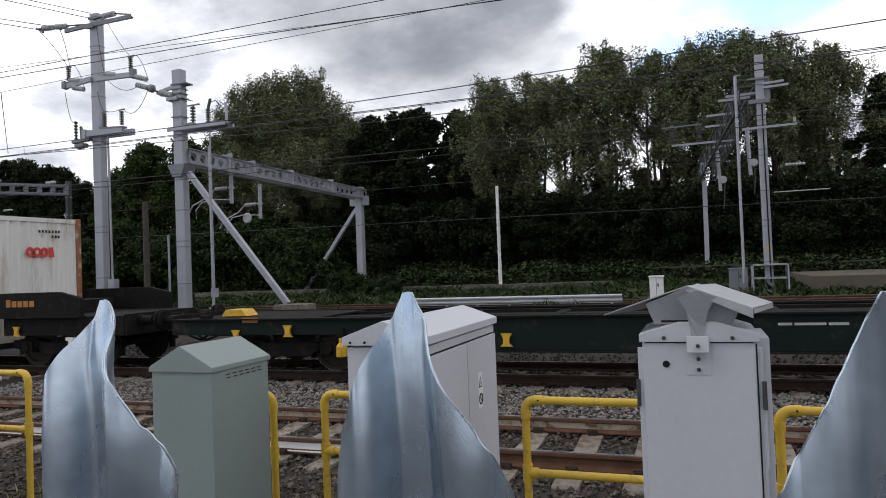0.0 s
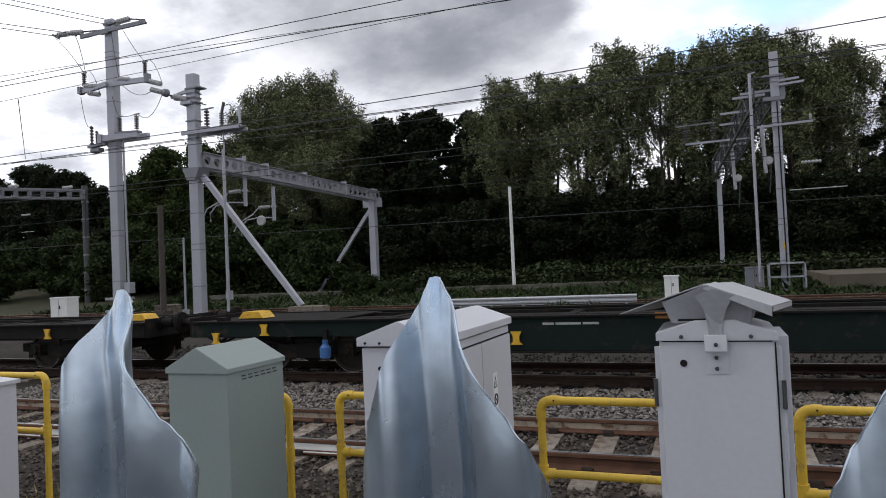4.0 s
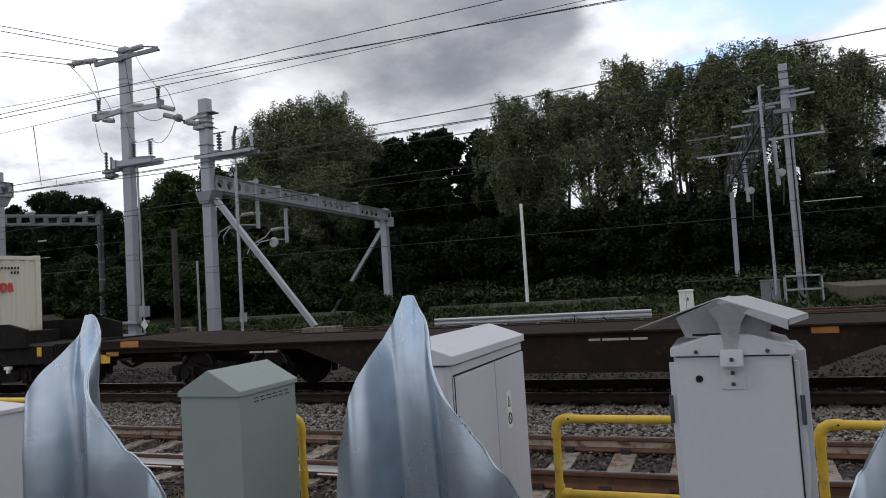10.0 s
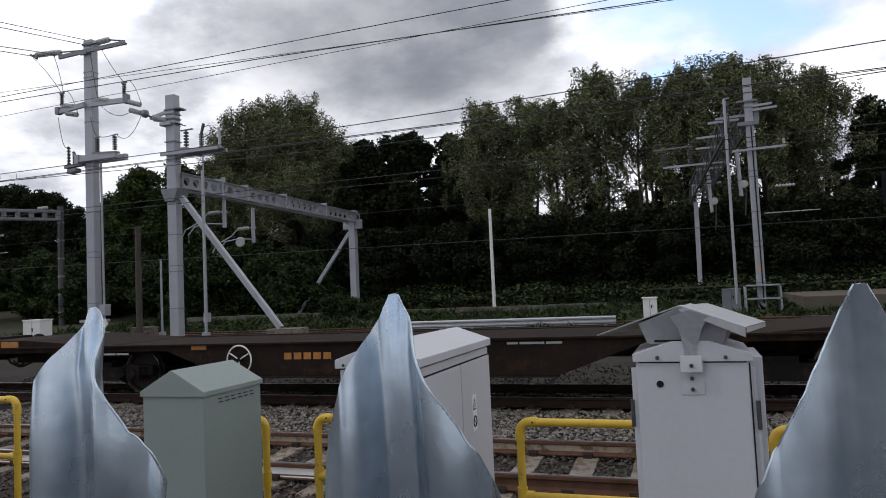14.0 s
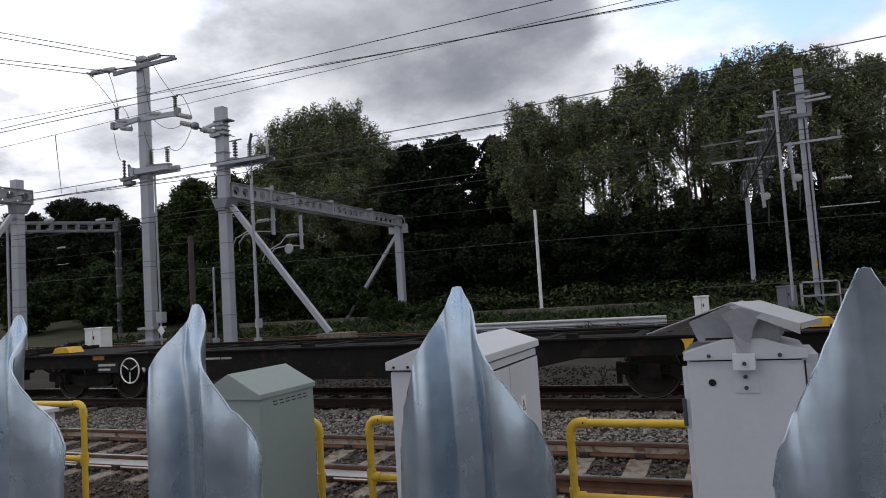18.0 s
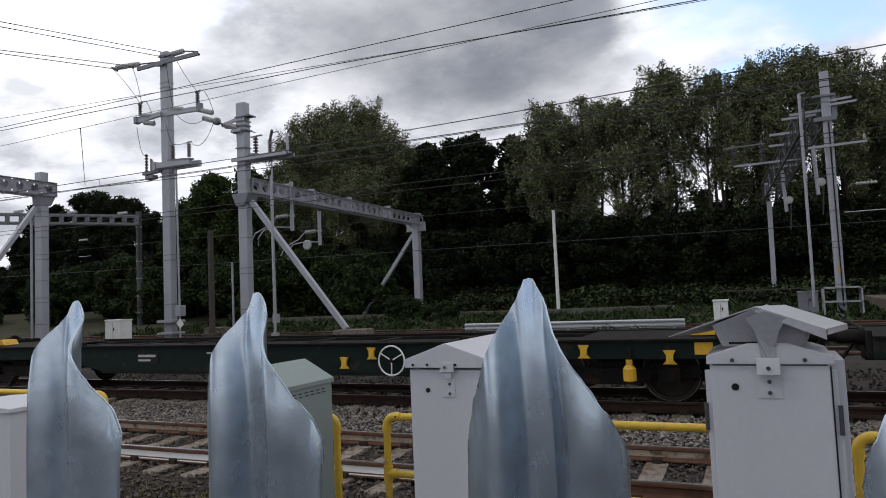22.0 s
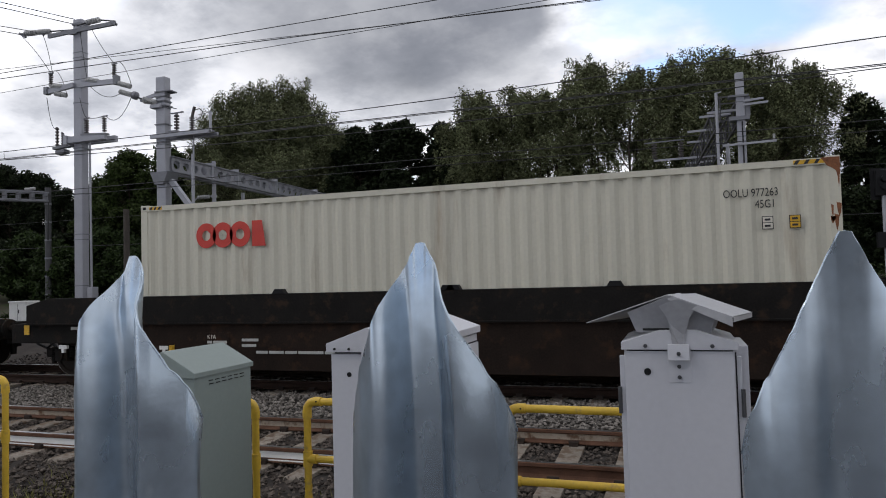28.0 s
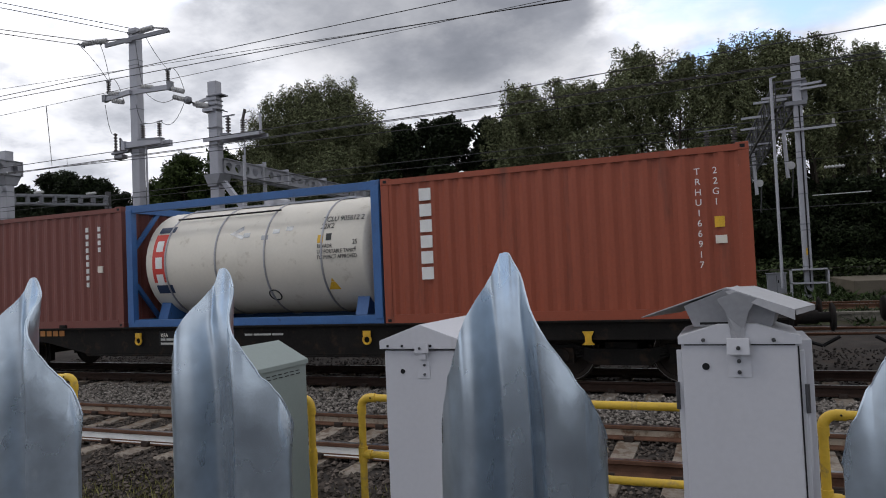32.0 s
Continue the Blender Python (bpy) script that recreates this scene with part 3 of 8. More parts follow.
def pale_mesh(seed, deep=1.0, tip=0.002, lean=0.0):
    """A corrugated pale, its top cut to a blunt point, the cut edge rough from the shears and knocked about; dents
    deepen near the edge to catch highlights.
    """
    half, top, foot, rows = 0.0342, 1.8515, -0.3, 30
    cols = 84
    b = MB()
    xs = [-half + 2 * half * i / cols for i in range(cols + 1)]
    def crest(x):
        u = abs(x)
        z = min(top - 2.06 * u, 1.8484 + 0.0006 * noise.noise((x * 900, seed, 2.0)))
        if u > 0.0300:
            z -= 0.007 * ((u - 0.0300) / 0.0042) ** 2.2
        rough = 0.0004 if u < 0.024 else 0.0016
        return z + rough * noise.noise((x * 420, seed * 3.7, 0.5)) + 0.0004 * noise.noise((x * 1300, seed * 1.9, 4.5))
    for x in xs:
        c = crest(x)
        for j in range(rows + 1):
            f = (j / rows) ** 0.26
            z = foot + (c - foot) * f
            bend = tip * max(0.0, (z - 1.815) / 0.033) ** 2
            near = math.exp(-(c - z) / 0.014)
            dent = (0.0009 + 0.0012 * near) * noise.noise((x * 70, z * 44, seed * 5.1)) + (0.0003 + 0.0006 * near) * noise.noise((x * 190, z * 150, seed * 2.3))
            curl = 0.0022 * near * near
            b.v.append((x + lean * max(0.0, z - 1.79), pale_fold(abs(x)) * deep + bend + dent + curl, z))
    m = len(b.v)
    t = 0.0022
    b.v += [(x, y + t, z - (0.0004 if z > 1.7 else 0)) for x, y, z in b.v]
    n = rows + 1
    for i in range(cols):
        for j in range(rows):
            k = i * n + j
            b.f.append((k, k + n, k + n + 1, k + 1))
            b.f.append((m + k + 1, m + k + n + 1, m + k + n, m + k))
        k = i * n + rows
        b.f.append((k, k + n, m + k + n, m + k))
    for i in (0, cols):
        for j in range(rows):
            k = i * n + j
            b.f.append((k, k + 1, m + k + 1, m + k))
    # thin tube added along the cut edge to draw a bright rim of light
    lip = [Vector(b.v[i * n + rows]) + Vector((0, t * 0.5, -0.0004)) for i in range(cols + 1)]
    b.sweep(lip, 0.00055, 7)
    return b.mesh("pale", M_GALV, smooth=True)


def build_fence():
    fe = thing("palisade_fence", pose(0, FENCE_Y, 0), "galvanised steel palisade fence with pointed corrugated pales", "fence")
    kinds = [pale_mesh(k) for k in range(3)]
    own = {0: (pale_mesh(5, 1.0, 0.0005, -0.07), -0.0042, 0), -1: (pale_mesh(6, 1.0, 0.0035, -0.09), -0.0035, 0), -2: (pale_mesh(7, 1.0, 0.003, -0.06), 0.006, 0), 1: (pale_mesh(8, 0.4, -0.006, -0.01), -0.0015, -0.003)}
    for i in range(-14, 15):
        me, dx, dz = own.get(i, (kinds[i % 3], 0.0, 0.0))
        part("pale", me, None, fe, at=pose(PITCH * i + dx, 0, dz))
    for z in (0.15, 1.30):
        part("rail", MB().box(-2.3, 2.3, 0.006, 0.05, z, z + 0.05), M_GALV, fe)


def build_handrail(x0, x1, y, z_top, z_mid, label, posts=(True, True), z_foot=-0.4):
    hr = thing("handrail", pose(x0, y, 0), label, "handrail", "yellow trackside handrails")
    w, r = x1 - x0, 0.0245
    a, c = (0.09 if posts[0] else 0), (w - 0.09 if posts[1] else w)
    part("top_rail", MB().tube((a, 0, z_top), (c, 0, z_top), r, 12), M_YELLOW, hr, smooth=True)
    part("mid_rail", MB().tube((0, 0, z_mid), (w, 0, z_mid), r, 12), M_YELLOW, hr, smooth=True)
    for on, x, s in ((posts[0], 0, 1), (posts[1], w, -1)):
        if not on:
            continue
        part("post", MB().tube((x, 0, z_foot), (x, 0, z_top - 0.09), r, 12), M_YELLOW, hr, smooth=True)
        el = MB().ring((x + s * 0.065, 0, z_top - 0.065), (0, -1, 0), 0.065, r + 0.004, 8, 12, math.pi if s > 0 else 0, -math.pi / 2 if s > 0 else math.pi / 2)
        el2 = part("elbow", el, M_YELLOW, hr, smooth=True)
        part("collar", MB().tube((x, 0, z_top - 0.11), (x, 0, z_top - 0.06), r + 0.006, 12), M_YELLOW, hr, smooth=True)
        part("collar", MB().tube((x + s * 0.06, 0, z_top), (x + s * 0.11, 0, z_top), r + 0.006, 12), M_YELLOW, hr, smooth=True)
        tee = part("tee_fitting", MB().tube((x, 0, z_mid - 0.05), (x, 0, z_mid + 0.05), r + 0.007, 12).tube((x, 0, z_mid), (x + s * 0.07, 0, z_mid), r + 0.007, 12), M_YELLOW, hr, smooth=True)
        part("grub_screw", MB().tube((x + s * 0.085, -r - 0.001, z_top + 0.004), (x + s * 0.085, -r - 0.009, z_top + 0.004), 0.006, 6), M_BLACK, hr)


def gable(b, x0, x1, y0, y1, z0, zp, over=0.015, lip=0.03, ridge="y"):
    """A ridged lid; the ridge runs along y."""
    xm = (x0 + x1) / 2
    a, c = x0 - over, x1 + over
    b.prism([(a, z0 - lip), (c, z0 - lip), (c, z0), (xm, zp), (a, z0)], "y", y0 - over, y1 + over)
    return b


def build_green_cabinet():
    c = thing("trackside_cabinet", pose(-2.80, -3.22, -0.3), "grey-green painted steel trackside cabinet with a ridged roof", "cabinet", "trackside cabinets")
    w, d = 0.218, 0.28
    part("body", MB().box(-w, w, -d, d, 0, 1.60), M_GREENCAB, c, bevel=0.006)
    part("roof", gable(MB(), -w, w, -d, d, 1.625, 1.75, 0.012, 0.03), M_GREENCAB, c, bevel=0.004)
    part("door_seam", MB().box(w, w + 0.002, -d + 0.02, d - 0.02, 0.05, 0.056), M_BLACK, c)
    for i in range(6):
        y = -0.15 + 0.062 * i
        part("vent_slot", MB().box(w - 0.002, w + 0.004, y, y + 0.036, 1.562, 1.567).box(w - 0.002, w + 0.004, y + 0.006, y + 0.042, 1.542, 1.547), M_BLACK, c)


def build_double_cabinet():
    c = thing("equipment_cabinet", pose(-1.478, -2.845, -0.3), "pale grey steel double-door equipment cabinet with a sloping roof", "cabinet", "trackside cabinets")
    w, d = 0.222, 0.65
    part("body", MB().box(-w, w, -d, d, 0, 1.745), M_GREYCAB, c, bevel=0.006)
    part("roof", gable(MB(), -w, w, -d, d, 1.80, 1.885, 0.02, 0.045), M_GREYCAB, c, bevel=0.004)
    for y0, y1 in ((-d + 0.012, 0.02), (0.026, d - 0.012)):
        dr = part("door", MB().box(w, w + 0.012, y0, y1, 0.06, 1.69), M_GREYCAB, c, bevel=0.004)
    part("door_gap", MB().box(w, w + 0.010, 0.0205, 0.0255, 0.06, 1.69), M_BLACK, c)
    part("door_gap", MB().box(w, w + 0.006, -d + 0.02, d - 0.02, 1.692, 1.70), M_BLACK, c)
    part("door_gap", MB().box(w, w + 0.013, -d + 0.0125, -d + 0.019, 0.06, 1.69), M_BLACK, c)
    for z in (1.36, 0.5):
        for k in range(3):
            part("hinge", MB().tube((w + 0.016, -d + 0.020, z + 0.046 * k), (w + 0.016, -d + 0.020, z + 0.046 * k + 0.042), 0.012, 8), M_BOLT, c)
    st = part("warning_sticker", MB().box(w + 0.012, w + 0.0135, 0.21, 0.30, 1.255, 1.48), M_WHITE, c, "white safety sticker with two warning signs")
    part("warning_triangle", MB().prism([(0.220, 1.385), (0.290, 1.385), (0.255, 1.458)], "x", w + 0.0135, w + 0.0145), M_BLACK, st)
    part("warning_triangle_field", MB().prism([(0.234, 1.393), (0.276, 1.393), (0.255, 1.438)], "x", w + 0.0145, w + 0.0152), M_WHITE, st)
    part("exclamation_mark", MB().box(w + 0.0152, w + 0.016, 0.253, 0.257, 1.398, 1.424), M_BLACK, st)
    part("prohibition_ring", MB().ring((w + 0.0135, 0.255, 1.312), (1, 0, 0), 0.032, 0.005, 20, 6).bar((w + 0.0135, 0.232, 1.335), (w + 0.0135, 0.278, 1.289), 0.004, 0.006), M_BLACK, st)
    for x in (-0.19, -0.105, 0.06):
        part("roof_screw", MB().tube((x, -d - 0.018, 1.772), (x, -d - 0.026, 1.772), 0.007, 8), M_BLACK, c)
    part("lock_plate", MB().box(-0.03, 0.045, -d - 0.004, -d, 1.60, 1.70).box(-0.03, 0.05, -d - 0.028, -d - 0.02, 1.735, 1.785).box(-0.01, 0.03, -d - 0.02, -d, 1.70, 1.77), M_GREYCAB, c, bevel=0.002)
    for x, z in ((0.015, 1.67), (0.015, 1.62), (0.0, 1.76)):
        part("lock_bolt", MB().tube((x, -d - 0.002, z), (x, -d - 0.034 if z > 1.7 else -d - 0.012, z), 0.007, 8), M_BOLT, c)
    part("cable_hole", MB().tube((-0.115, -d + 0.001, 1.635), (-0.115, -d - 0.003, 1.635), 0.013, 16), M_BLACK, c)


def build_hooded_cabinet():
    c = thing("hooded_cabinet", pose(0.073, -3.36, -0.3), "pale grey steel cabinet with a loose ridged hood over its roof", "cabinet", "trackside cabinets")
    w, d = 0.234, 0.24
    part("body", MB().box(-w, w, -d, d, 0, 1.79), M_GREYCAB, c, bevel=0.006)
    part("roof", MB().prism([(-w - 0.012, 1.788), (w + 0.012, 1.788), (w + 0.012, 1.822), (0.08, 1.875), (-0.08, 1.875), (-w - 0.012, 1.822)], "y", -d - 0.012, d + 0.012), M_GREYCAB, c, bevel=0.003)
    # the loose skirt leans out at the top, tilted downwards to shade its face
    skirt = MB().prism([(-0.16, 1.86), (0.16, 1.86), (0.19, 1.955), (0, 2.03), (-0.19, 1.955)], "y", -d + 0.04, d - 0.06)
    skirt.v = [(p[0], p[1] - (p[2] - 1.86) * 0.45, p[2]) for p in skirt.v]
    part("hood_skirt", skirt, M_HOODGREY, c, bevel=0.002, at=pose(0, 0, 0, 0, 0, -6))
    part("skirt_gap", MB().box(-0.15, -0.035, -d + 0.012, -d + 0.02, 1.872, 1.882), M_BLACK, c)
    part("door_gap", MB().box(-w + 0.012, w - 0.012, -d - 0.002, -d + 0.002, 1.782, 1.787), M_BLACK, c)
    part("door_gap", MB().box(w - 0.004, w + 0.002, -d - 0.003, -d + 0.001, 0.2, 1.78), M_BLACK, c)
    hood = MB()
    for s, zz in ((-1, 1.925), (1, 1.955)):
        x1 = s * (0.375 if s < 0 else 0.265)
        hood.prism([(0, 2.052), (x1, zz), (x1, zz - 0.004), (0, 2.046)], "y", -d - 0.085, d + 0.06)
    hood.box(0.262, 0.265, -d - 0.05, d + 0.06, 1.93, 1.955)
    hood.prism([(0, 2.05), (0.265, 1.955), (0.265, 1.912), (0.0, 2.028)], "y", -d - 0.088, -d - 0.084)
    part("hood", hood, M_HOODGREY, c, "folded grey sheet-steel hood", at=pose(0.02, 0, -0.025, -1.5, 0, -12))
    strap = MB().prism([(-0.022, 1.76), (0.022, 1.76), (0.032, 1.86), (0.05, 1.93), (0.085, 1.985), (0.0, 2.015), (-0.075, 1.985), (-0.042, 1.93), (-0.030, 1.86)], "y", -d - 0.018, -d - 0.014)
    # strap tilted with the skirt, which darkens it too
    strap.v = [(p[0], p[1] - max(0.0, p[2] - 1.86) * 0.30, p[2]) for p in strap.v]
    part("hood_strap", strap, M_HOODGREY, c, "bent steel strap")
    for s in (-1, 1):
        part("edge_angle", MB().box(s * w, s * (w + 0.022), -d + 0.01, -d + 0.035, 0.2, 1.76), M_GREYCAB, c, bevel=0.002)
        part("hinge", MB().tube((s * (w + 0.024), -d + 0.006, 1.5), (s * (w + 0.024), -d + 0.006, 1.62), 0.009, 8), M_BOLT, c)
    part("side_flange", MB().box(w + 0.002, w + 0.055, -d + 0.06, d, 0.0, 1.80), M_GREYCAB, c, bevel=0.003)
    part("lock_plate", MB().box(-0.048, 0.05, -d - 0.004, -d, 1.645, 1.79), M_GREYCAB, c, bevel=0.001)
    part("lock_box", MB().prism([(-d - 0.045, 1.745), (-d - 0.018, 1.745), (-d - 0.018, 1.815), (-d - 0.035, 1.815)], "x", -0.045, 0.045), M_GREYCAB, c, bevel=0.004)
    for x, z, y in ((0.0, 1.775, -0.045), (0.0, 1.715, -0.006), (0.0, 1.668, -0.006), (-0.14, 1.806, -0.014), (0.14, 1.806, -0.014)):
        part("lock_bolt", MB().tube((x, -d + y + 0.004, z), (x, -d + y - 0.008, z), 0.009, 8).tube((x, -d + y - 0.008, z), (x, -d + y - 0.014, z), 0.005, 6), M_BOLT, c)
    part("cable_hole", MB().tube((-0.135, -d + 0.001, 1.69), (-0.135, -d - 0.003, 1.69), 0.0155, 20), M_BLACK, c)
    part("side_latch", MB().box(w + 0.022, w + 0.03, -d + 0.01, -d + 0.05, 1.25, 1.6), M_GREYCAB, c)


def build_low_cabinet():
    c = thing("low_cabinet", pose(-5.36, -3.32, -0.3), "pale grey steel cabinet beside the yellow rail", "cabinet", "trackside cabinets")
    part("body", MB().box(-0.35, 0.46, -0.27, 0.27, 0, 1.43), M_GREYCAB, c, bevel=0.006)
    part("lid", MB().prism([(-0.37, 1.43), (0.48, 1.43), (0.48, 1.46), (0.06, 1.485), (-0.37, 1.46)], "y", -0.29, 0.29), M_GREYCAB, c, bevel=0.003)
    for z in (0.3, 1.35):
        part("lid_screw", MB().tube((0.30, -0.272, z), (0.30, -0.28, z), 0.008, 8), M_BLACK, c)


build_fence()
build_green_cabinet()
build_double_cabinet()
build_hooded_cabinet()
build_low_cabinet()
YEL = "yellow tubular steel handrail on the cess"
build_handrail(-6.9, -5.02, -2.7, 1.13, 0.68, YEL)
build_handrail(-3.45, -2.70, -2.72, 1.02, 0.62, YEL)
build_handrail(-2.31, -1.3, -2.70, 1.035, 0.655, YEL)
build_handrail(-0.93, 0.15, -2.70, 1.035, 0.60, YEL)
build_handrail(0.46, 2.2, -2.70, 1.02, 0.58, YEL)

# ---- overhead line structures ----
def bands(parent, x, y, zs, w):
    for z in zs:
        part("band", MB().box(x - w, x + w, y - w, y + w, z, z + 0.05), M_GALVMAST, parent)


def mast_shaft(parent, z1, half, z0=0.0, cap=True):
    part("shaft", MB().box(-half, half, -half * 0.8, half * 0.8, z0, z1), M_GALVMAST, parent, bevel=0.03)
    for k in range(6):
        z = z0 + (z1 - z0) * (0.12 + 0.15 * k)
        for dz in ((0.0, 0.22) if k % 2 else (0.0,)):
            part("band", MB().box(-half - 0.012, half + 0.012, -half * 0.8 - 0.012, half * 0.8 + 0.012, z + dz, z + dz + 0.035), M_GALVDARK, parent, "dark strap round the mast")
    part("base_plate", MB().box(-half - 0.12, half + 0.12, -half - 0.1, half + 0.1, z0 - 0.35, z0 + 0.06), M_GALVMAST, parent, "grey base plate", bevel=0.01)


def insulator(parent, a, d, length, r=0.075, name="insulator", material=None):
    prof = [(0, 0.03)]
    n = 6
    for i in range(n):
        h = length * (i + 0.15) / n
        prof += [(h, 0.035), (h + length * 0.02, r), (h + length * 0.09, r), (h + length * 0.11, 0.035)]
    prof.append((length, 0.03))
    part(name, MB().lathe(prof, a, d, 10), material or M_INSUL, parent, smooth=False)


def wire_part(name, parent, pts, r, material=None):
    part(name, MB().sweep(pts, r, 5), material or M_WIRE, parent)


def sag(a, c, drop, n=10):
    a, c = Vector(a), Vector(c)
    return [a.lerp(c, i / n) - Vector((0, 0, drop * 4 * (i / n) * (1 - i / n))) for i in range(n + 1)]


def build_tall_mast():
    t = thing("overhead_line_mast", pose(-23.0, 15.4, 0.42), "tall grey galvanised overhead line mast with feeder insulators", "mast", "overhead line masts")
    mast_shaft(t, 12.5, 0.215)
    def at(x, z, y=-0.25):
        return Vector((x + 23.0, y, z - 0.42))
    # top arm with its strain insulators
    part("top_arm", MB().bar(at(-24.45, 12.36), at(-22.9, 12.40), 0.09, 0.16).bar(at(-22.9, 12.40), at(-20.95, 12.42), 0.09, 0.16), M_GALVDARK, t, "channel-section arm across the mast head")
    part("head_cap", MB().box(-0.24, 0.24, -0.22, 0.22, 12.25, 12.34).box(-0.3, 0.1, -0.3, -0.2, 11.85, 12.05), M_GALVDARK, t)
    for a, c in (((-25.75, 12.66), (-25.1, 12.62)), ((-25.0, 12.62), (-24.35, 12.56)), ((-22.4, 12.66), (-21.75, 12.68))):
        insulator(t, at(*a), at(*c) - at(*a), 0.65, 0.115, material=M_INSULGREY)
    part("strain_link", MB().tube(at(-26.0, 12.68), at(-25.7, 12.66), 0.035, 6).tube(at(-24.4, 12.57), at(-23.2, 12.46), 0.03, 6).tube(at(-22.9, 12.6), at(-22.4, 12.66), 0.03, 6).tube(at(-21.8, 12.68), at(-20.95, 12.5), 0.03, 6), M_WIRE, t)
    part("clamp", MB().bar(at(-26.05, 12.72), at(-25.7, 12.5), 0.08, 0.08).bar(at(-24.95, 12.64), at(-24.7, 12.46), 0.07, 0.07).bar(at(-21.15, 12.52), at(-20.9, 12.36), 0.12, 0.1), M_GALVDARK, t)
    # middle arms
    part("bracket_arm", MB().bar(at(-24.55, 10.02), at(-23.1, 10.16), 0.12, 0.2), M_GALVMAST, t)
    part("bracket_arm", MB().bar(at(-22.85, 10.12), at(-20.95, 10.06), 0.12, 0.2), M_GALVMAST, t)
    for x, z1 in ((-1.62, 9.8), (2.0, 9.86)):
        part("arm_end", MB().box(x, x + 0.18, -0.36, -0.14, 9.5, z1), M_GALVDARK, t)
    for x, z, h in ((-24.33, 10.22, 0.55), (-21.02, 10.2, 0.55)):
        insulator(t, at(x, z), (0, 0, 1), h, 0.085)
        part("terminal", MB().tube(at(x - 0.12, z + h + 0.03), at(x + 0.14, z + h + 0.03), 0.035, 6), M_GALVDARK, t)
    for a, c in (((-24.3, 10.24), (-23.7, 10.16)), ((-24.1, 9.92), (-23.5, 9.78)), ((-22.45, 10.28), (-21.8, 10.16)), ((-20.8, 9.96), (-20.2, 9.76)), ((-20.75, 9.62), (-20.15, 9.42)), ((-19.6, 9.2), (-19.1, 9.02))):
        insulator(t, at(*a), at(*c) - at(*a), 0.62, 0.105, material=M_INSULGREY)
    part("strain_link", MB().tube(at(-20.2, 9.42), at(-19.55, 9.16), 0.035, 6).tube(at(-23.75, 10.16), at(-23.2, 10.1), 0.03, 6), M_WIRE, t)
    part("shackle", MB().lathe([(0, 0.05), (0.06, 0.16), (0.2, 0.16), (0.26, 0.05)], at(-20.12, 9.42), (1, 0, -0.35), 12), M_GALVDARK, t)
    # lower beam and the post insulators on it
    part("lower_beam", MB().box(-0.45, 1.55, -0.36, -0.2, 7.35, 7.6).box(-0.45, 1.55, 0.2, 0.36, 7.35, 7.6).box(-0.55, -0.35, -0.4, 0.4, 7.25, 7.65), M_GALVMAST, t, "beam of two channels clamped round the mast")
    for x in (-22.45, -21.55):
        insulator(t, at(x, 8.08), (0, 0, 1), 0.58, 0.095)
        part("terminal", MB().tube(at(x - 0.14, 8.7), at(x + 0.16, 8.72), 0.03, 6), M_GALVDARK, t)
    part("insulator_seat", MB().bar(at(-22.65, 8.05), at(-21.4, 7.98), 0.24, 0.08), M_GALVDARK, t)
    # surge arresters on the other side of the mast
    for x, z0, z1, r in ((-24.0, 7.7, 8.5, 0.075), (-23.72, 7.65, 8.25, 0.06)):
        insulator(t, at(x, z0), (0, 0, 1), z1 - z0, r)
    part("arrester_bracket", MB().bar(at(-24.15, 7.62), at(-23.2, 7.68), 0.22, 0.1).bar(at(-23.95, 7.42), at(-23.5, 7.46), 0.3, 0.16).bar(at(-23.75, 8.25), at(-23.3, 7.6), 0.07, 0.07), M_GALVDARK, t)
    for pts in (sag(at(-25.9, 12.55), at(-24.33, 10.8), -0.10), sag(at(-24.75, 12.45), at(-24.2, 10.6), -0.22), sag(at(-24.33, 10.8), at(-23.45, 9.75), -0.45), sag(at(-24.55, 9.8), at(-24.05, 8.5), 0.45),
                sag(at(-22.3, 12.6), at(-21.02, 10.8), 0.12), sag(at(-21.02, 10.8), at(-20.15, 9.75), -0.40), sag(at(-22.75, 12.3), at(-22.4, 10.3), 0.12), sag(at(-22.5, 10.3), at(-20.6, 9.6), 0.42),
                sag(at(-22.8, 9.6), at(-22.4, 8.72), 0.2), sag(at(-22.45, 8.74), at(-21.55, 8.74), 0.06), sag(at(-21.5, 8.74), at(-20.1, 9.5), 0.55)):
        wire_part("jumper", t, pts, 0.012)
    part("conduit", MB().tube((0.62, -0.1, -0.2), (0.55, -0.1, 7.4), 0.045, 6), M_GALVMAST, t)
    part("warning_plate", MB().prism([(0.62, 0.72), (0.82, 0.9), (1.0, 0.66), (0.8, 0.48)], "y", -0.3, -0.28), M_WHITE, t, "white warning plate")
    part("operating_box", MB().box(0.5, 0.8, -0.25, 0.05, 1.0, 1.45), M_GALVMAST, t, bevel=0.02)
    part("gate_bracket", MB().box(-0.45, 0.45, -0.35, 0.35, 0.75, 0.85).box(-0.45, 0.45, -0.35, 0.35, 0.25, 0.33), M_GALVMAST, t)


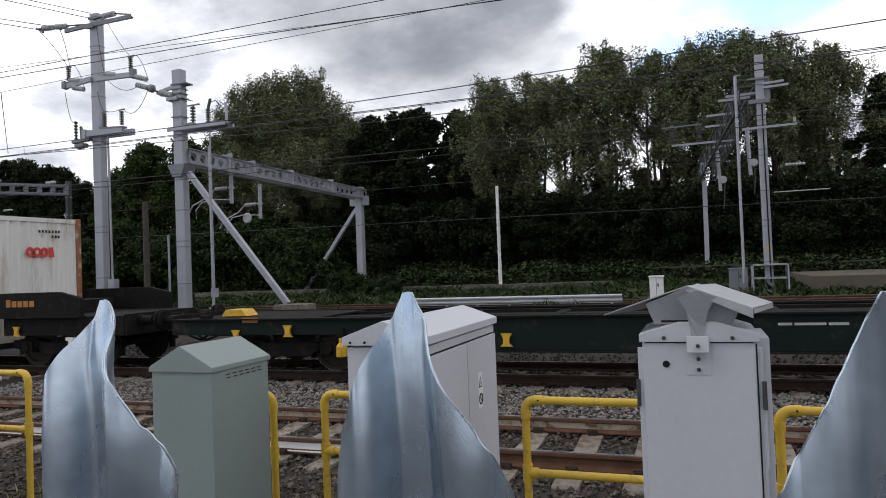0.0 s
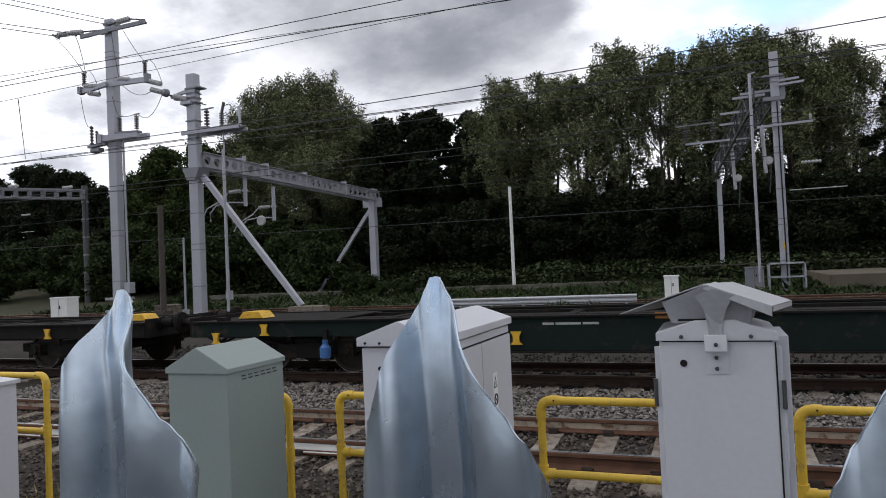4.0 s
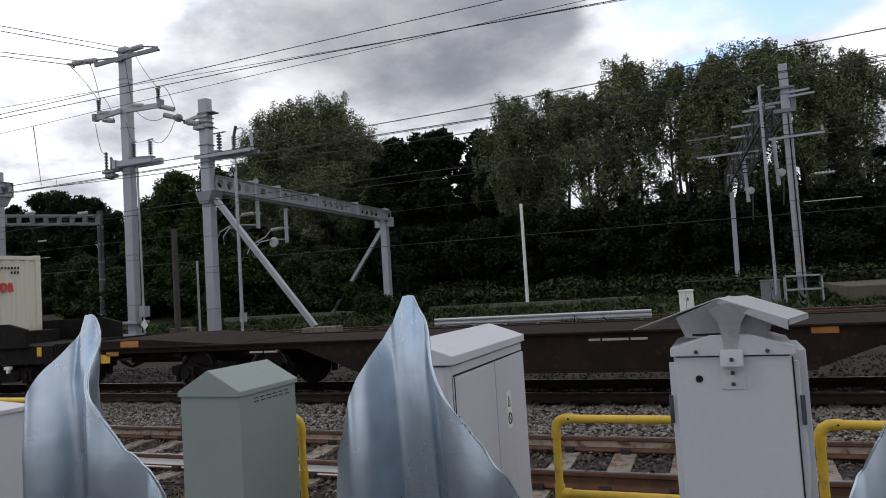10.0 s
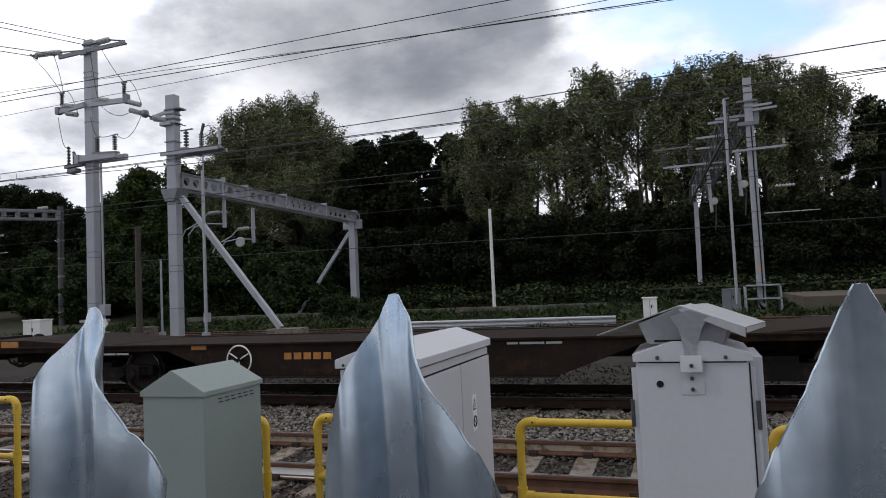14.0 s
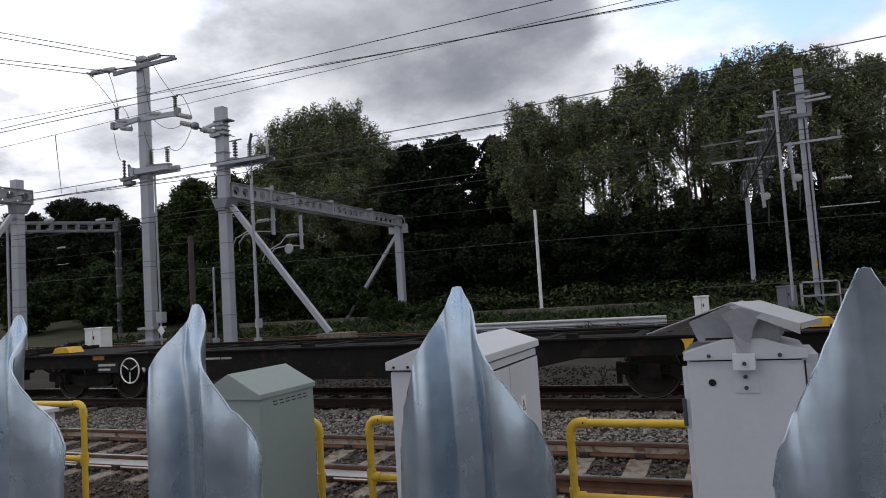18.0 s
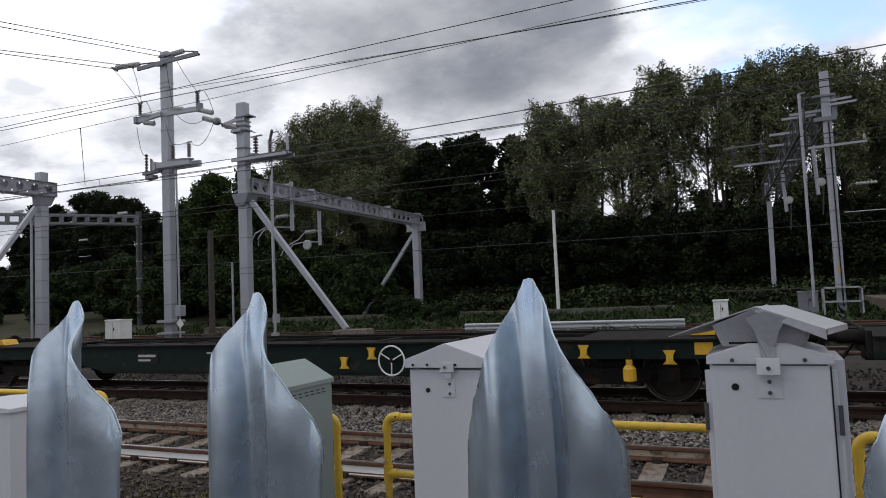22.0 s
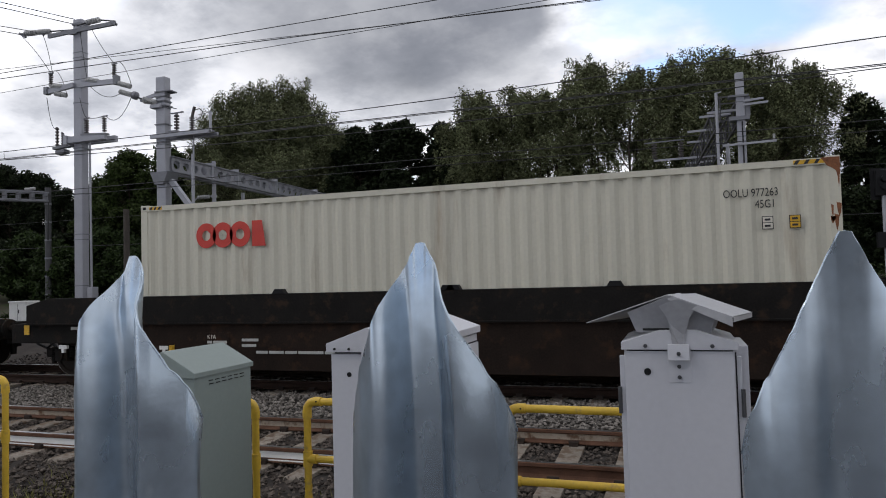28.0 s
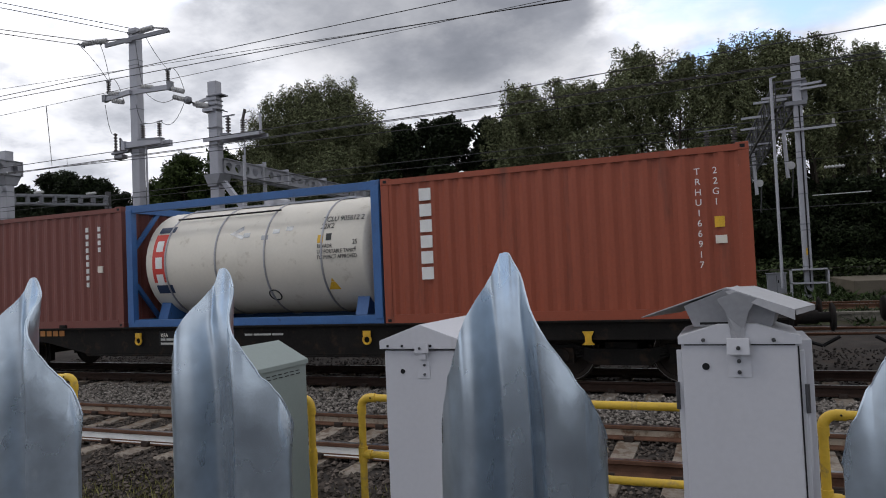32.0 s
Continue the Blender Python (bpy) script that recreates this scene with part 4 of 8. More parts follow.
def box_beam(t, ya, yb, za, zb, deep, n, hole, splices=()):
    """Two plates with a row of round holes, flanges, cross battens and splice posts; runs along y from za to zb (underside)."""
    cell = (yb - ya) / n
    def low(y):
        return za + (zb - za) * (y - ya) / (yb - ya)
    for x in (-0.28, 0.28):
        b = MB()
        for i in range(n):
            ym = ya + cell * (i + 0.5)
            zm = low(ym) + deep / 2
            rim, cut = [], []
            for k in range(16):
                a = 2 * math.pi * k / 16
                cy, cz = math.cos(a), math.sin(a)
                g = min(abs(cell) / 2 / max(abs(cy), 1e-6), deep / 2 / max(abs(cz), 1e-6))
                tilt = (zb - za) / (yb - ya) * cy
                rim.append((x, ym + cy * g, zm + cz * g + tilt * g))
                cut.append((x, ym + cy * hole, zm + cz * hole + tilt * hole))
            rim2, cut2 = [(x + 0.012, p, q) for _, p, q in rim], [(x + 0.012, p, q) for _, p, q in cut]
            m = 16
            fs = [(k, (k + 1) % m, m + (k + 1) % m, m + k) for k in range(m)]
            fs += [(2 * m + k, 2 * m + (k + 1) % m, 3 * m + (k + 1) % m, 3 * m + k) for k in range(m)]
            fs += [(m + k, m + (k + 1) % m, 3 * m + (k + 1) % m, 3 * m + k) for k in range(m)]
            b.add(rim + cut + rim2 + cut2, fs)
        part("beam_side", b, M_GALVBEAM, t, "beam plate with a row of round holes", weld=True)
        for dz in (deep + 0.02, -0.02):
            part("beam_flange", MB().bar((x, ya, low(ya) + dz), (x, yb, low(yb) + dz), 0.15, 0.035), M_GALVBEAM, t)
    for i in range(n):
        y, y2 = ya + cell * i, ya + cell * (i + 1)
        part("batten", MB().bar((-0.26, y, low(y) + 0.03), (0.26, y2, low(y2) + 0.03), 0.05, 0.03), M_GALVBEAM, t)
        part("batten", MB().bar((0.26, y, low(y) + deep - 0.05), (-0.26, y2, low(y2) + deep - 0.05), 0.05, 0.03), M_GALVBEAM, t)
    for y in splices:
        part("beam_splice", MB().box(-0.34, 0.34, y - 0.05, y + 0.05, low(y) - 0.06, low(y) + deep + 0.16), M_GALVMAST, t)


def build_portal():
    """Two legs, one lattice beam across the tracks and its stays."""
    t = thing("portal_gantry", pose(-18.86, 15.4, 0.42), "grey galvanised overhead line portal gantry with a perforated beam", "gantry", "overhead line masts")
    mast_shaft(t, 9.6, 0.215)
    y1 = 15.4
    # boxed beam with rows of openings
    box_beam(t, 0.1, y1 + 0.35, 5.92, 5.70, 0.54, 28, 0.18, (2.6, 4.4, 7.6, 11.6))
    part("knee_bracket", MB().prism([(-0.42, 5.84), (0.42, 5.84), (0.2, 5.35), (-0.2, 5.35)], "y", -0.3, 0.4), M_GALVDARK, t)
    leg = part("leg", MB().box(-0.2, 0.2, y1 - 0.25, y1 + 0.15, 0.1, 6.25), M_GALVMAST, t, bevel=0.02)
    part("leg_cap", MB().box(-0.24, 0.24, y1 - 0.3, y1 + 0.2, 6.25, 6.4).box(-0.6, 0.6, y1 - 0.15, y1 + 0.05, 5.3, 5.85), M_GALVMAST, t)
    part("stay", MB().bar((0.35, 0, 5.5), (4.65, 0, 0.3), 0.19, 0.19), M_GALVMAST, t, "raking steel stay")
    part("stay_foot", MB().box(4.3, 5.6, -0.4, 0.4, -0.3, 0.28), M_CONC, t, bevel=0.02)
    part("stay", MB().bar((-0.25, y1, 5.1), (-3.9, y1, 0.35), 0.2, 0.2), M_GALVMAST, t, "raking steel stay")
    # switch on the near leg
    for y in (-0.26, 0.30):
        part("switch_beam", MB().bar((-0.4, y, 7.22), (2.3, y, 7.22), 0.08, 0.13), M_GALVMAST, t, "channel-section switch beam")
    part("switch_deck", MB().box(0.35, 2.2, -0.22, 0.26, 7.30, 7.34).box(0.4, 0.75, -0.2, 0.24, 7.34, 7.42), M_GALVDARK, t)
    for x, h in ((0.63, 0.72), (1.35, 0.55)):
        insulator(t, (x, 0.0, 7.36), (0, 0, 1), h, 0.10)
    part("terminal", MB().bar((0.38, 0, 8.13), (0.95, 0, 8.15), 0.08, 0.04).tube((0.63, 0, 8.05), (0.63, 0, 8.15), 0.05, 8), M_GALVDARK, t)
    part("horn", MB().bar((1.35, 0, 7.9), (1.47, 0, 8.3), 0.09, 0.07), M_INSUL, t, "dark arcing horn")
    part("switch_blade", MB().bar((2.2, 0.0, 7.25), (2.18, 0.0, 8.05), 0.08, 0.08), M_GALVMAST, t)
    wire_part("jumper", t, [(1.42, 0, 8.15), (1.7, 0, 8.2), (1.85, 0, 8.05), (1.75, 0, 7.85), (1.45, 0, 7.75)], 0.018)
    for z0, z1, x1 in ((8.98, 9.03, 0.50), (8.80, 8.84, 0.25), (8.62, 8.66, 0.25), (8.42, 8.47, 0.3), (7.7, 7.74, 0.25)):
        part("post_collar", MB().box(-0.25, x1, -0.21, 0.21, z0, z1), M_GALVDARK, t)
    part("strain_arm", MB().bar((-1.0, -0.1, 8.78), (0, -0.1, 8.98), 0.1, 0.12), M_GALVMAST, t)
    insulator(t, (-0.75, -0.2, 8.72), (1, 0, -0.22), 0.62, 0.115, material=M_INSULGREY)
    part("arm_seat", MB().box(-0.4, 0.1, -0.3, 0.2, 8.36, 8.5), M_GALVMAST, t, bevel=0.02)
    wire_part("jumper", t, sag((-0.2, -0.2, 8.7), (0.63, 0.0, 8.3), 0.05), 0.018)
    part("operating_rod", MB().tube((1.36, 0.05, 0.6), (1.36, 0.05, 7.2), 0.035, 6), M_GALVMAST, t)
    part("operating_box", MB().box(1.27, 1.47, -0.05, 0.15, 0.6, 0.95), M_GALVMAST, t)
    # registration below the beam
    for y, low in ((3.1, 4.55), (5.2, 4.0)):
        part("drop_tube", MB().tube((0, y, 6.75 if y < 4 else 5.6), (0, y, low), 0.085, 8), M_GALVMAST, t, smooth=True)
        part("tube_clamp", MB().box(-0.7, 0.12, y - 0.06, y + 0.06, 6.3, 6.4).tube((0, y, low + 0.62), (0, y, low + 0.74), 0.12, 8), M_GALVMAST, t)
        part("registration_arm", MB().sweep([(0, y, low + 0.15), (-0.7, y - 0.2, low + 0.2), (-1.3, y - 0.35, low + 0.1), (-1.6, y - 0.4, low - 0.25), (-1.55, y - 0.42, low - 0.6)], 0.03, 6), M_GALVMAST, t, "thin bent registration arm", smooth=True)
        part("steady_arm", MB().sweep([(-0.1, y, low + 0.7), (-0.75, y - 0.15, low + 0.66), (-1.05, y - 0.2, low + 0.35), (-1.75, y - 0.4, low - 0.02), (-1.95, y - 0.45, low - 0.4)], 0.028, 6), M_GALVMAST, t, "thin cranked steady arm", smooth=True)
        insulator(t, (-0.2, y - 0.05, low + 0.68), (-1, -0.2, -0.05), 0.55, 0.085, material=M_INSULGREY)
    part("balance_disc", MB().lathe([(0, 0.05), (0.0, 0.2), (0.03, 0.24), (0.08, 0.24), (0.11, 0.2), (0.11, 0.05)], (-0.62, 5.0, 4.05), (0, 1, 0), 18), M_INSULGREY, t)


def build_right_mast():
    t = thing("overhead_line_mast", pose(2.55, 22.0, 0.5), "grey galvanised overhead line mast with switch brackets", "mast", "overhead line masts")
    mast_shaft(t, 8.9, 0.15)
    for z, a, c in ((7.75, 0.1, 0.80), (7.6, 0.1, 0.95), (6.1, -0.7, 1.18)):
        part("bracket_arm", MB().bar((a, -0.22, z), (c, -0.22, z + 0.04), 0.07, 0.08), M_GALVMAST, t)
    for z0, z1 in ((7.95, 8.02), (7.05, 7.2)):
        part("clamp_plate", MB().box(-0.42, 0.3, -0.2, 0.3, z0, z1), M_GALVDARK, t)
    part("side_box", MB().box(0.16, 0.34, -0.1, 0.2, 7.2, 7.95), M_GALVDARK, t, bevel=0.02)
    insulator(t, (1.1, -0.22, 6.18), (0, 0, 1), 0.22, 0.05, material=M_INSULGREY)
    part("cable", MB().tube((0.05, -0.145, 0.3), (0.03, -0.145, 7.0), 0.025, 6), M_BLACK, t)
    part("base_cage", MB().box(-0.6, 0.65, -0.4, 0.4, 0.95, 1.0).box(-0.6, 0.65, -0.4, 0.4, 0.45, 0.5).box(-0.6, -0.55, -0.4, 0.4, 0, 1.0).box(0.6, 0.65, -0.4, 0.4, 0, 1.0), M_GALVMAST, t)
    part("marker_plate", MB().box(-0.03, 0.06, -0.155, -0.15, 1.5, 1.75), M_WYELLOW, t, "small yellow marker plate")
    # lattice boom that runs back from the mast
    g = thing("lattice_boom", pose(2.2, 22.2, 0.5), "dark lattice boom carrying switchgear behind the mast", "gantry", "overhead line masts")
    a0, c0 = Vector((0.0, 0, 7.15)), Vector((-1.55, 11.6, 5.5))
    hi_a, hi_c = 0.92, 0.95
    def node(k, dx, top):
        p = a0.lerp(c0, k)
        return p + Vector((dx, 0, (hi_a + (hi_c - hi_a) * k) if top else 0))
    for dx in (-0.36, 0.36):
        for top in (0, 1):
            part("chord", MB().bar(node(0, dx, top), node(1, dx, top), 0.07, 0.09), M_LATTICE, g)
    n = 16
    for i in range(n + 1):
        k = i / n
        for dx in (-0.36, 0.36):
            part("brace", MB().bar(node(k, dx, 0), node(k, dx, 1), 0.045, 0.045, up=(0, 1, 0)), M_LATTICE, g)
            if i < n:
                part("brace", MB().bar(node(k, dx, i % 2), node((i + 1) / n, dx, 1 - i % 2), 0.035, 0.035), M_LATTICE, g)
        for top in (0, 1):
            part("rung", MB().bar(node(k, -0.36, top), node(k, 0.36, top), 0.05, 0.05), M_LATTICE, g)
    part("leg", MB().bar((-1.68, 11.6, -0.1), (-1.62, 11.6, 5.5), 0.24, 0.24), M_GALVMAST, g)
    part("leg_head", MB().box(-1.8, -1.45, 11.45, 11.75, 5.9, 6.5), M_GALVMAST, g, bevel=0.02)
    # arms across the boom
    for k, lo, hi, dz in ((0.05, -0.75, 0.4, 0.55), (0.12, -0.9, 0.3, 0.7), (0.28, -1.1, 0.2, 0.75), (0.42, -0.9, 0.1, 0.8), (0.50, -2.3, 0.5, 0.35), (0.72, -0.4, 0.8, 0.85), (0.82, -0.5, 0.9, 0.4)):
        p = a0.lerp(c0, k)
        part("bracket_arm", MB().bar(p + Vector((lo, 0, dz)), p + Vector((hi, 0, dz + 0.03)), 0.08, 0.09), M_GALVMAST, g)
    p = a0.lerp(c0, 0.5)
    for x in (-2.25, -1.05):
        insulator(g, p + Vector((x, 0, 0.42)), (0, 0, 1), 0.75, 0.13, material=M_INSUL)
    part("switch_bar", MB().bar(p + Vector((-2.7, 0, 1.22)), p + Vector((-0.9, 0, 1.26)), 0.05, 0.05), M_GALVDARK, g)
    for k, dx in ((0.74, 0.15), (0.50, 1.0)):
        q = a0.lerp(c0, k) + Vector((dx, 0, 0))
        part("drop_tube", MB().tube(q + Vector((0, 0, 0.9)), q + Vector((0.08, 0, -1.3)), 0.085, 8), M_GALVMAST, g, smooth=True)
        part("pulley", MB().lathe([(0, 0.05), (0.02, 0.18), (0.12, 0.18), (0.14, 0.05)], q + Vector((0.22, -0.1, -0.75)), (0, 1, 0), 14), M_INSULGREY, g)
        wire_part("hanging_cable", g, sag(q + Vector((0.3, 0, -0.8)), q + Vector((0.2, 0, -2.2)), 0.12), 0.03)
    part("access_pole", MB().tube((-0.52, -0.2, 0.3), (-0.50, -0.2, 8.2), 0.055, 8), M_GALVMAST, g, smooth=True)
    part("pole_head", MB().bar((-0.52, -0.2, 8.2), (-0.3, -0.2, 8.24), 0.05, 0.05), M_GALVMAST, g)


# insulators and bars set on the plane y = 27 to fit the camera's view
SECTION = ((3.83, 5.75), (-43.53, 6.76))
WIREBAR = ((3.33, 4.58, 2.2), (-43.59, 5.60, 1.2))


def build_wires():
    w = thing("overhead_wires", pose(0, 0, 0), "black overhead line wires strung along the tracks", "overhead wires")
    def run(y, z0, z1, r, x0=-160, x1=60, zmid=None):
        part("wire", MB().tube((x0, y, z0 + (z1 - z0) * 0), (x1, y, z1), r, 6), M_WIRE, w)
    def strung(pts, y, r):
        part("wire", MB().sweep([(x, y, z) for x, z in pts], r, 6), M_WIRE, w)
    # near track: catenary, two feeders that close on it, contact wire
    strung([(-160, 4.6), (-40, 4.9), (-10.3, 5.05), (-5, 5.08), (-2.4, 5.09), (6, 5.12), (60, 5.0)], 0.755, 0.0052)
    strung([(-60, 5.6), (-30, 5.45), (-12, 5.2), (-8.25, 5.06), (-4, 4.9), (0, 4.76), (6, 4.55), (40, 4.3)], 0.72, 0.0034)
    strung([(-160, 5.2), (-40, 5.05), (-10.3, 4.96), (-5, 4.91), (-1, 4.80), (6, 4.60), (40, 4.4)], 0.70, 0.0056)
    strung([(-160, 4.2), (-30, 4.45), (-10.3, 4.76), (-8.25, 4.80), (-5, 4.85), (0, 4.92), (6, 5.0), (60, 4.9)], 0.80, 0.0036)
    # catenary and contact wire over the freight track, then those of the far tracks
    strung([(-160, 5.9), (-60, 5.5), (-30, 5.2), (-17, 5.13), (-9, 5.13), (-4.2, 5.19), (-0.5, 5.28), (2.7, 5.36), (20, 5.8), (60, 5.4)], 5.43, 0.009)
    run(5.43, 5.06, 4.91, 0.009)
    run(5.40, 5.03, 4.88, 0.007)
    strung([(-160, 7.8), (-60, 7.5), (-23.7, 6.69), (-14.3, 6.45), (-8.5, 6.34), (-2, 6.40), (4.2, 6.60), (30, 7.4), (60, 6.8)], 12.4, 0.013)
    run(12.4, 5.36, 5.37, 0.012)
    run(12.45, 5.6, 4.95, 0.010)
    run(30.0, 5.74, 3.81, 0.02)
    run(27.0, 6.0, 6.2, 0.012)
    for x, z in SECTION:
        insulator(w, (x, 27.0, z), (1, 0, 0), 0.8, 0.07, material=M_INSULGREY, name="section_insulator")
    for x, z, n in WIREBAR:
        part("splice_bar", MB().tube((x, 27.0, z), (x + n, 27.0, z), 0.022, 6), M_INSULGREY, w, "pale bar for a bright length of wire, placed to fit the view")
    for a, c in (((-23.09, 15.2, 12.91), (-24.6, 11.9, 12.9)), ((-23.16, 15.2, 12.72), (-24.9, 11.4, 12.72)), ((-25.06, 15.2, 12.64), (-26.7, 12.76, 12.64)), ((-25.81, 15.2, 12.62), (-27.1, 13.05, 12.62))):
        part("wire", MB().tube(a, Vector(a).lerp(Vector(c), 6.5), 0.017, 5), M_WIRE, w)
    part("dropper", MB().tube((-9.706, 0.755, 4.753), (-15.536, 5.43, 5.008), 0.006, 4), M_WIRE, w)
    for x in (-26, -15.0, 5):
        part("dropper", MB().tube((x, 5.43, 4.96), (x, 5.42, 5.1), 0.006, 4), M_WIRE, w)


def build_left_gantry():
    t = thing("distant_gantry", pose(-41.1, 30.0, 0.2), "dark grey gantry of open panels on a banded pole", "gantry", "overhead line masts")
    part("pole", MB().tube((0, 0, -0.5), (0, 0, 8.65), 0.2, 10), M_LATTICE, t, smooth=True)
    for k in range(6):
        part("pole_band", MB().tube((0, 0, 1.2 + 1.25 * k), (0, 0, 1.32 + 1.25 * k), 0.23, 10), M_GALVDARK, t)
    wire_part("cable", t, sag((0.25, -0.2, 8.2), (0.2, -0.2, 5.0), 0.1), 0.05)
    run_dir = Vector((-12.0, -16.0, 0))
    for dz in (7.72, 8.3):
        for o in (Vector((0.25, -0.18, 0)), Vector((-0.25, 0.18, 0))):
            part("beam_chord", MB().bar(o + Vector((0, 0, dz)), o + run_dir + Vector((0, 0, dz)), 0.16, 0.14), M_GALVDARK, t)
    for i in range(25):
        p = run_dir * ((i + 0.2) / 25)
        for o in (Vector((0.25, -0.18, 0)), Vector((-0.25, 0.18, 0))):
            part("beam_post", MB().bar(p + o + Vector((0, 0, 7.72)), p + o + Vector((0, 0, 8.3)), 0.26, 0.14, up=(0, 1, 0)), M_GALVDARK, t)
        if i % 4 == 1:
            insulator(t, p + Vector((-0.4, -0.2, 8.5)), (1, 0, 0), 0.9, 0.1, material=M_INSULGREY)
    g = thing("portal_gantry", pose(-31.2, 15.4, 0.42), "grey galvanised portal mast under a boxed beam with round holes", "gantry", "overhead line masts")
    mast_shaft(g, 6.85, 0.245)
    n = 27
    box_beam(g, 0.55, 0.55 - 0.73 * n, 7.0, 7.0, 0.62, n, 0.185)
    part("beam_end_plate", MB().box(-0.32, 0.32, 0.56, 0.6, 6.96, 7.66), M_GALVBEAM, g)
    part("corbel", MB().prism([(-0.3, 6.98), (0.55, 6.98), (0.3, 6.5), (-0.25, 6.5)], "x", -0.28, 0.28), M_GALVDARK, g, bevel=0.02)
    part("cap_box", MB().box(-0.22, 0.22, -0.2, 0.2, 7.66, 8.12), M_GALVMAST, g, bevel=0.02)
    part("stay", MB().bar((0, -0.3, 6.4), (0, -2.6, 3.2), 0.2, 0.2), M_GALVMAST, g, "raking steel stay")
    part("leg", MB().box(-0.245, 0.245, -19.2, -18.75, -0.9, 7.0), M_GALVMAST, g, bevel=0.02)
    part("conduit", MB().tube((-0.45, -0.2, 0), (-0.45, -0.2, 6.4), 0.06, 8), M_GALVMAST, g)


def pole(name, x, y, z0, z1, r, material, label, cat="post"):
    t = thing(name, pose(x, y, z0), label, cat, "trackside posts")
    part("shaft", MB().tube((0, 0, -0.5), (0, 0, z1 - z0), r, 10, r * 0.85), material, t, smooth=True)
    part("foot", MB().box(-r * 2, r * 2, -r * 2, r * 2, -0.5, 0.25), material, t)
    return t


build_tall_mast()
build_portal()
build_right_mast()
build_left_gantry()
build_wires()
pole("white_post", -10.1, 30.0, 0.4, 6.15, 0.1, M_WHITE, "thin white trackside pole")
pole("dark_post", -20.9, 15.6, 0.4, 4.95, 0.13, M_POSTDARK, "dark timber post by the mast")
pole("thin_post", -20.3, 16.2, 0.4, 3.6, 0.05, M_GALVMAST, "thin grey post by the mast")
pole("thin_post", -17.2, 15.0, 0.4, 6.8, 0.055, M_GALVMAST, "thin grey conduit pole by the gantry leg")

# ---- trackside clutter beyond the train ----
def build_barrier():
    t = thing("crash_barrier", pose(-10.3, 17.5, 0.25), "long silver corrugated steel crash barrier on short posts", "barrier")
    prof = [(-0.04, 0.17), (0.0, 0.20), (0.04, 0.23), (0.04, 0.27), (0.0, 0.31), (0.0, 0.34), (0.04, 0.38), (0.04, 0.42), (0.0, 0.46), (-0.01, 0.46), (-0.03, 0.31), (-0.01, 0.17)]
    part("rail", MB().prism([(-p, q) for p, q in prof], "x", 0, 7.9), M_STEEL, t)
    for i in range(7):
        part("post", MB().box(0.3 + 1.2 * i, 0.38 + 1.2 * i, 0.05, 0.13, -0.3, 0.42), M_STEEL, t)


def build_box(name, x, y, z, w, d, h, label, material=None):
    t = thing(name, pose(x, y, z), label, "cabinet", "lineside boxes")
    m = material or M_WHITE
    part("body", MB().box(-w / 2, w / 2, -d / 2, d / 2, 0, h), m, t, bevel=0.015)
    part("lid", MB().box(-w / 2 - 0.03, w / 2 + 0.03, -d / 2 - 0.03, d / 2 + 0.03, h, h + 0.05), m, t, bevel=0.01)
    part("door_seam", MB().box(-0.006, 0.006, -d / 2 - 0.004, -d / 2, 0.08, h - 0.06), M_BLACK, t)
    part("latch", MB().box(0.04, 0.08, -d / 2 - 0.02, -d / 2, h * 0.55, h * 0.7), M_BLACK, t)
    part("plinth", MB().box(-w / 2 - 0.08, w / 2 + 0.08, -d / 2 - 0.08, d / 2 + 0.08, -0.4, 0.0), M_CONC, t)


def build_trough(x0, x1, y, z):
    t = thing("cable_trough", pose(x0, y, z), "pale concrete cable trough along the cess", "cable trough", "cable troughs")
    n = int((x1 - x0) / 1.0)
    for i in range(n):
        part("lid", MB().box(i * 1.0 + 0.01, i * 1.0 + 0.98, -0.2, 0.2, 0.14, 0.2), M_CONCDARK, t, at=pose(0, random.uniform(-0.02, 0.02), random.uniform(-0.01, 0.02)))
    part("trough", MB().box(0, n, -0.18, 0.18, -0.3, 0.14), M_CONCDARK, t)


def build_railing(x0, x1, y, z):
    t = thing("post_and_rail_fence", pose(x0, y, z), "weathered wooden post and rail fence with wire mesh", "fence")
    w = x1 - x0
    for i in range(int(w / 1.6) + 1):
        part("post", MB().box(1.6 * i - 0.05, 1.6 * i + 0.05, -0.05, 0.05, -0.5, 1.15), M_MESHFENCE, t)
    for zz in (0.35, 0.75, 1.1):
        part("rail", MB().box(0, w, -0.03, 0.03, zz, zz + 0.06), M_MESHFENCE, t)
    for i in range(int(w / 0.4)):
        part("mesh_wire", MB().box(0.4 * i, 0.4 * i + 0.012, -0.01, 0.01, 0, 1.1), M_MESHFENCE, t)


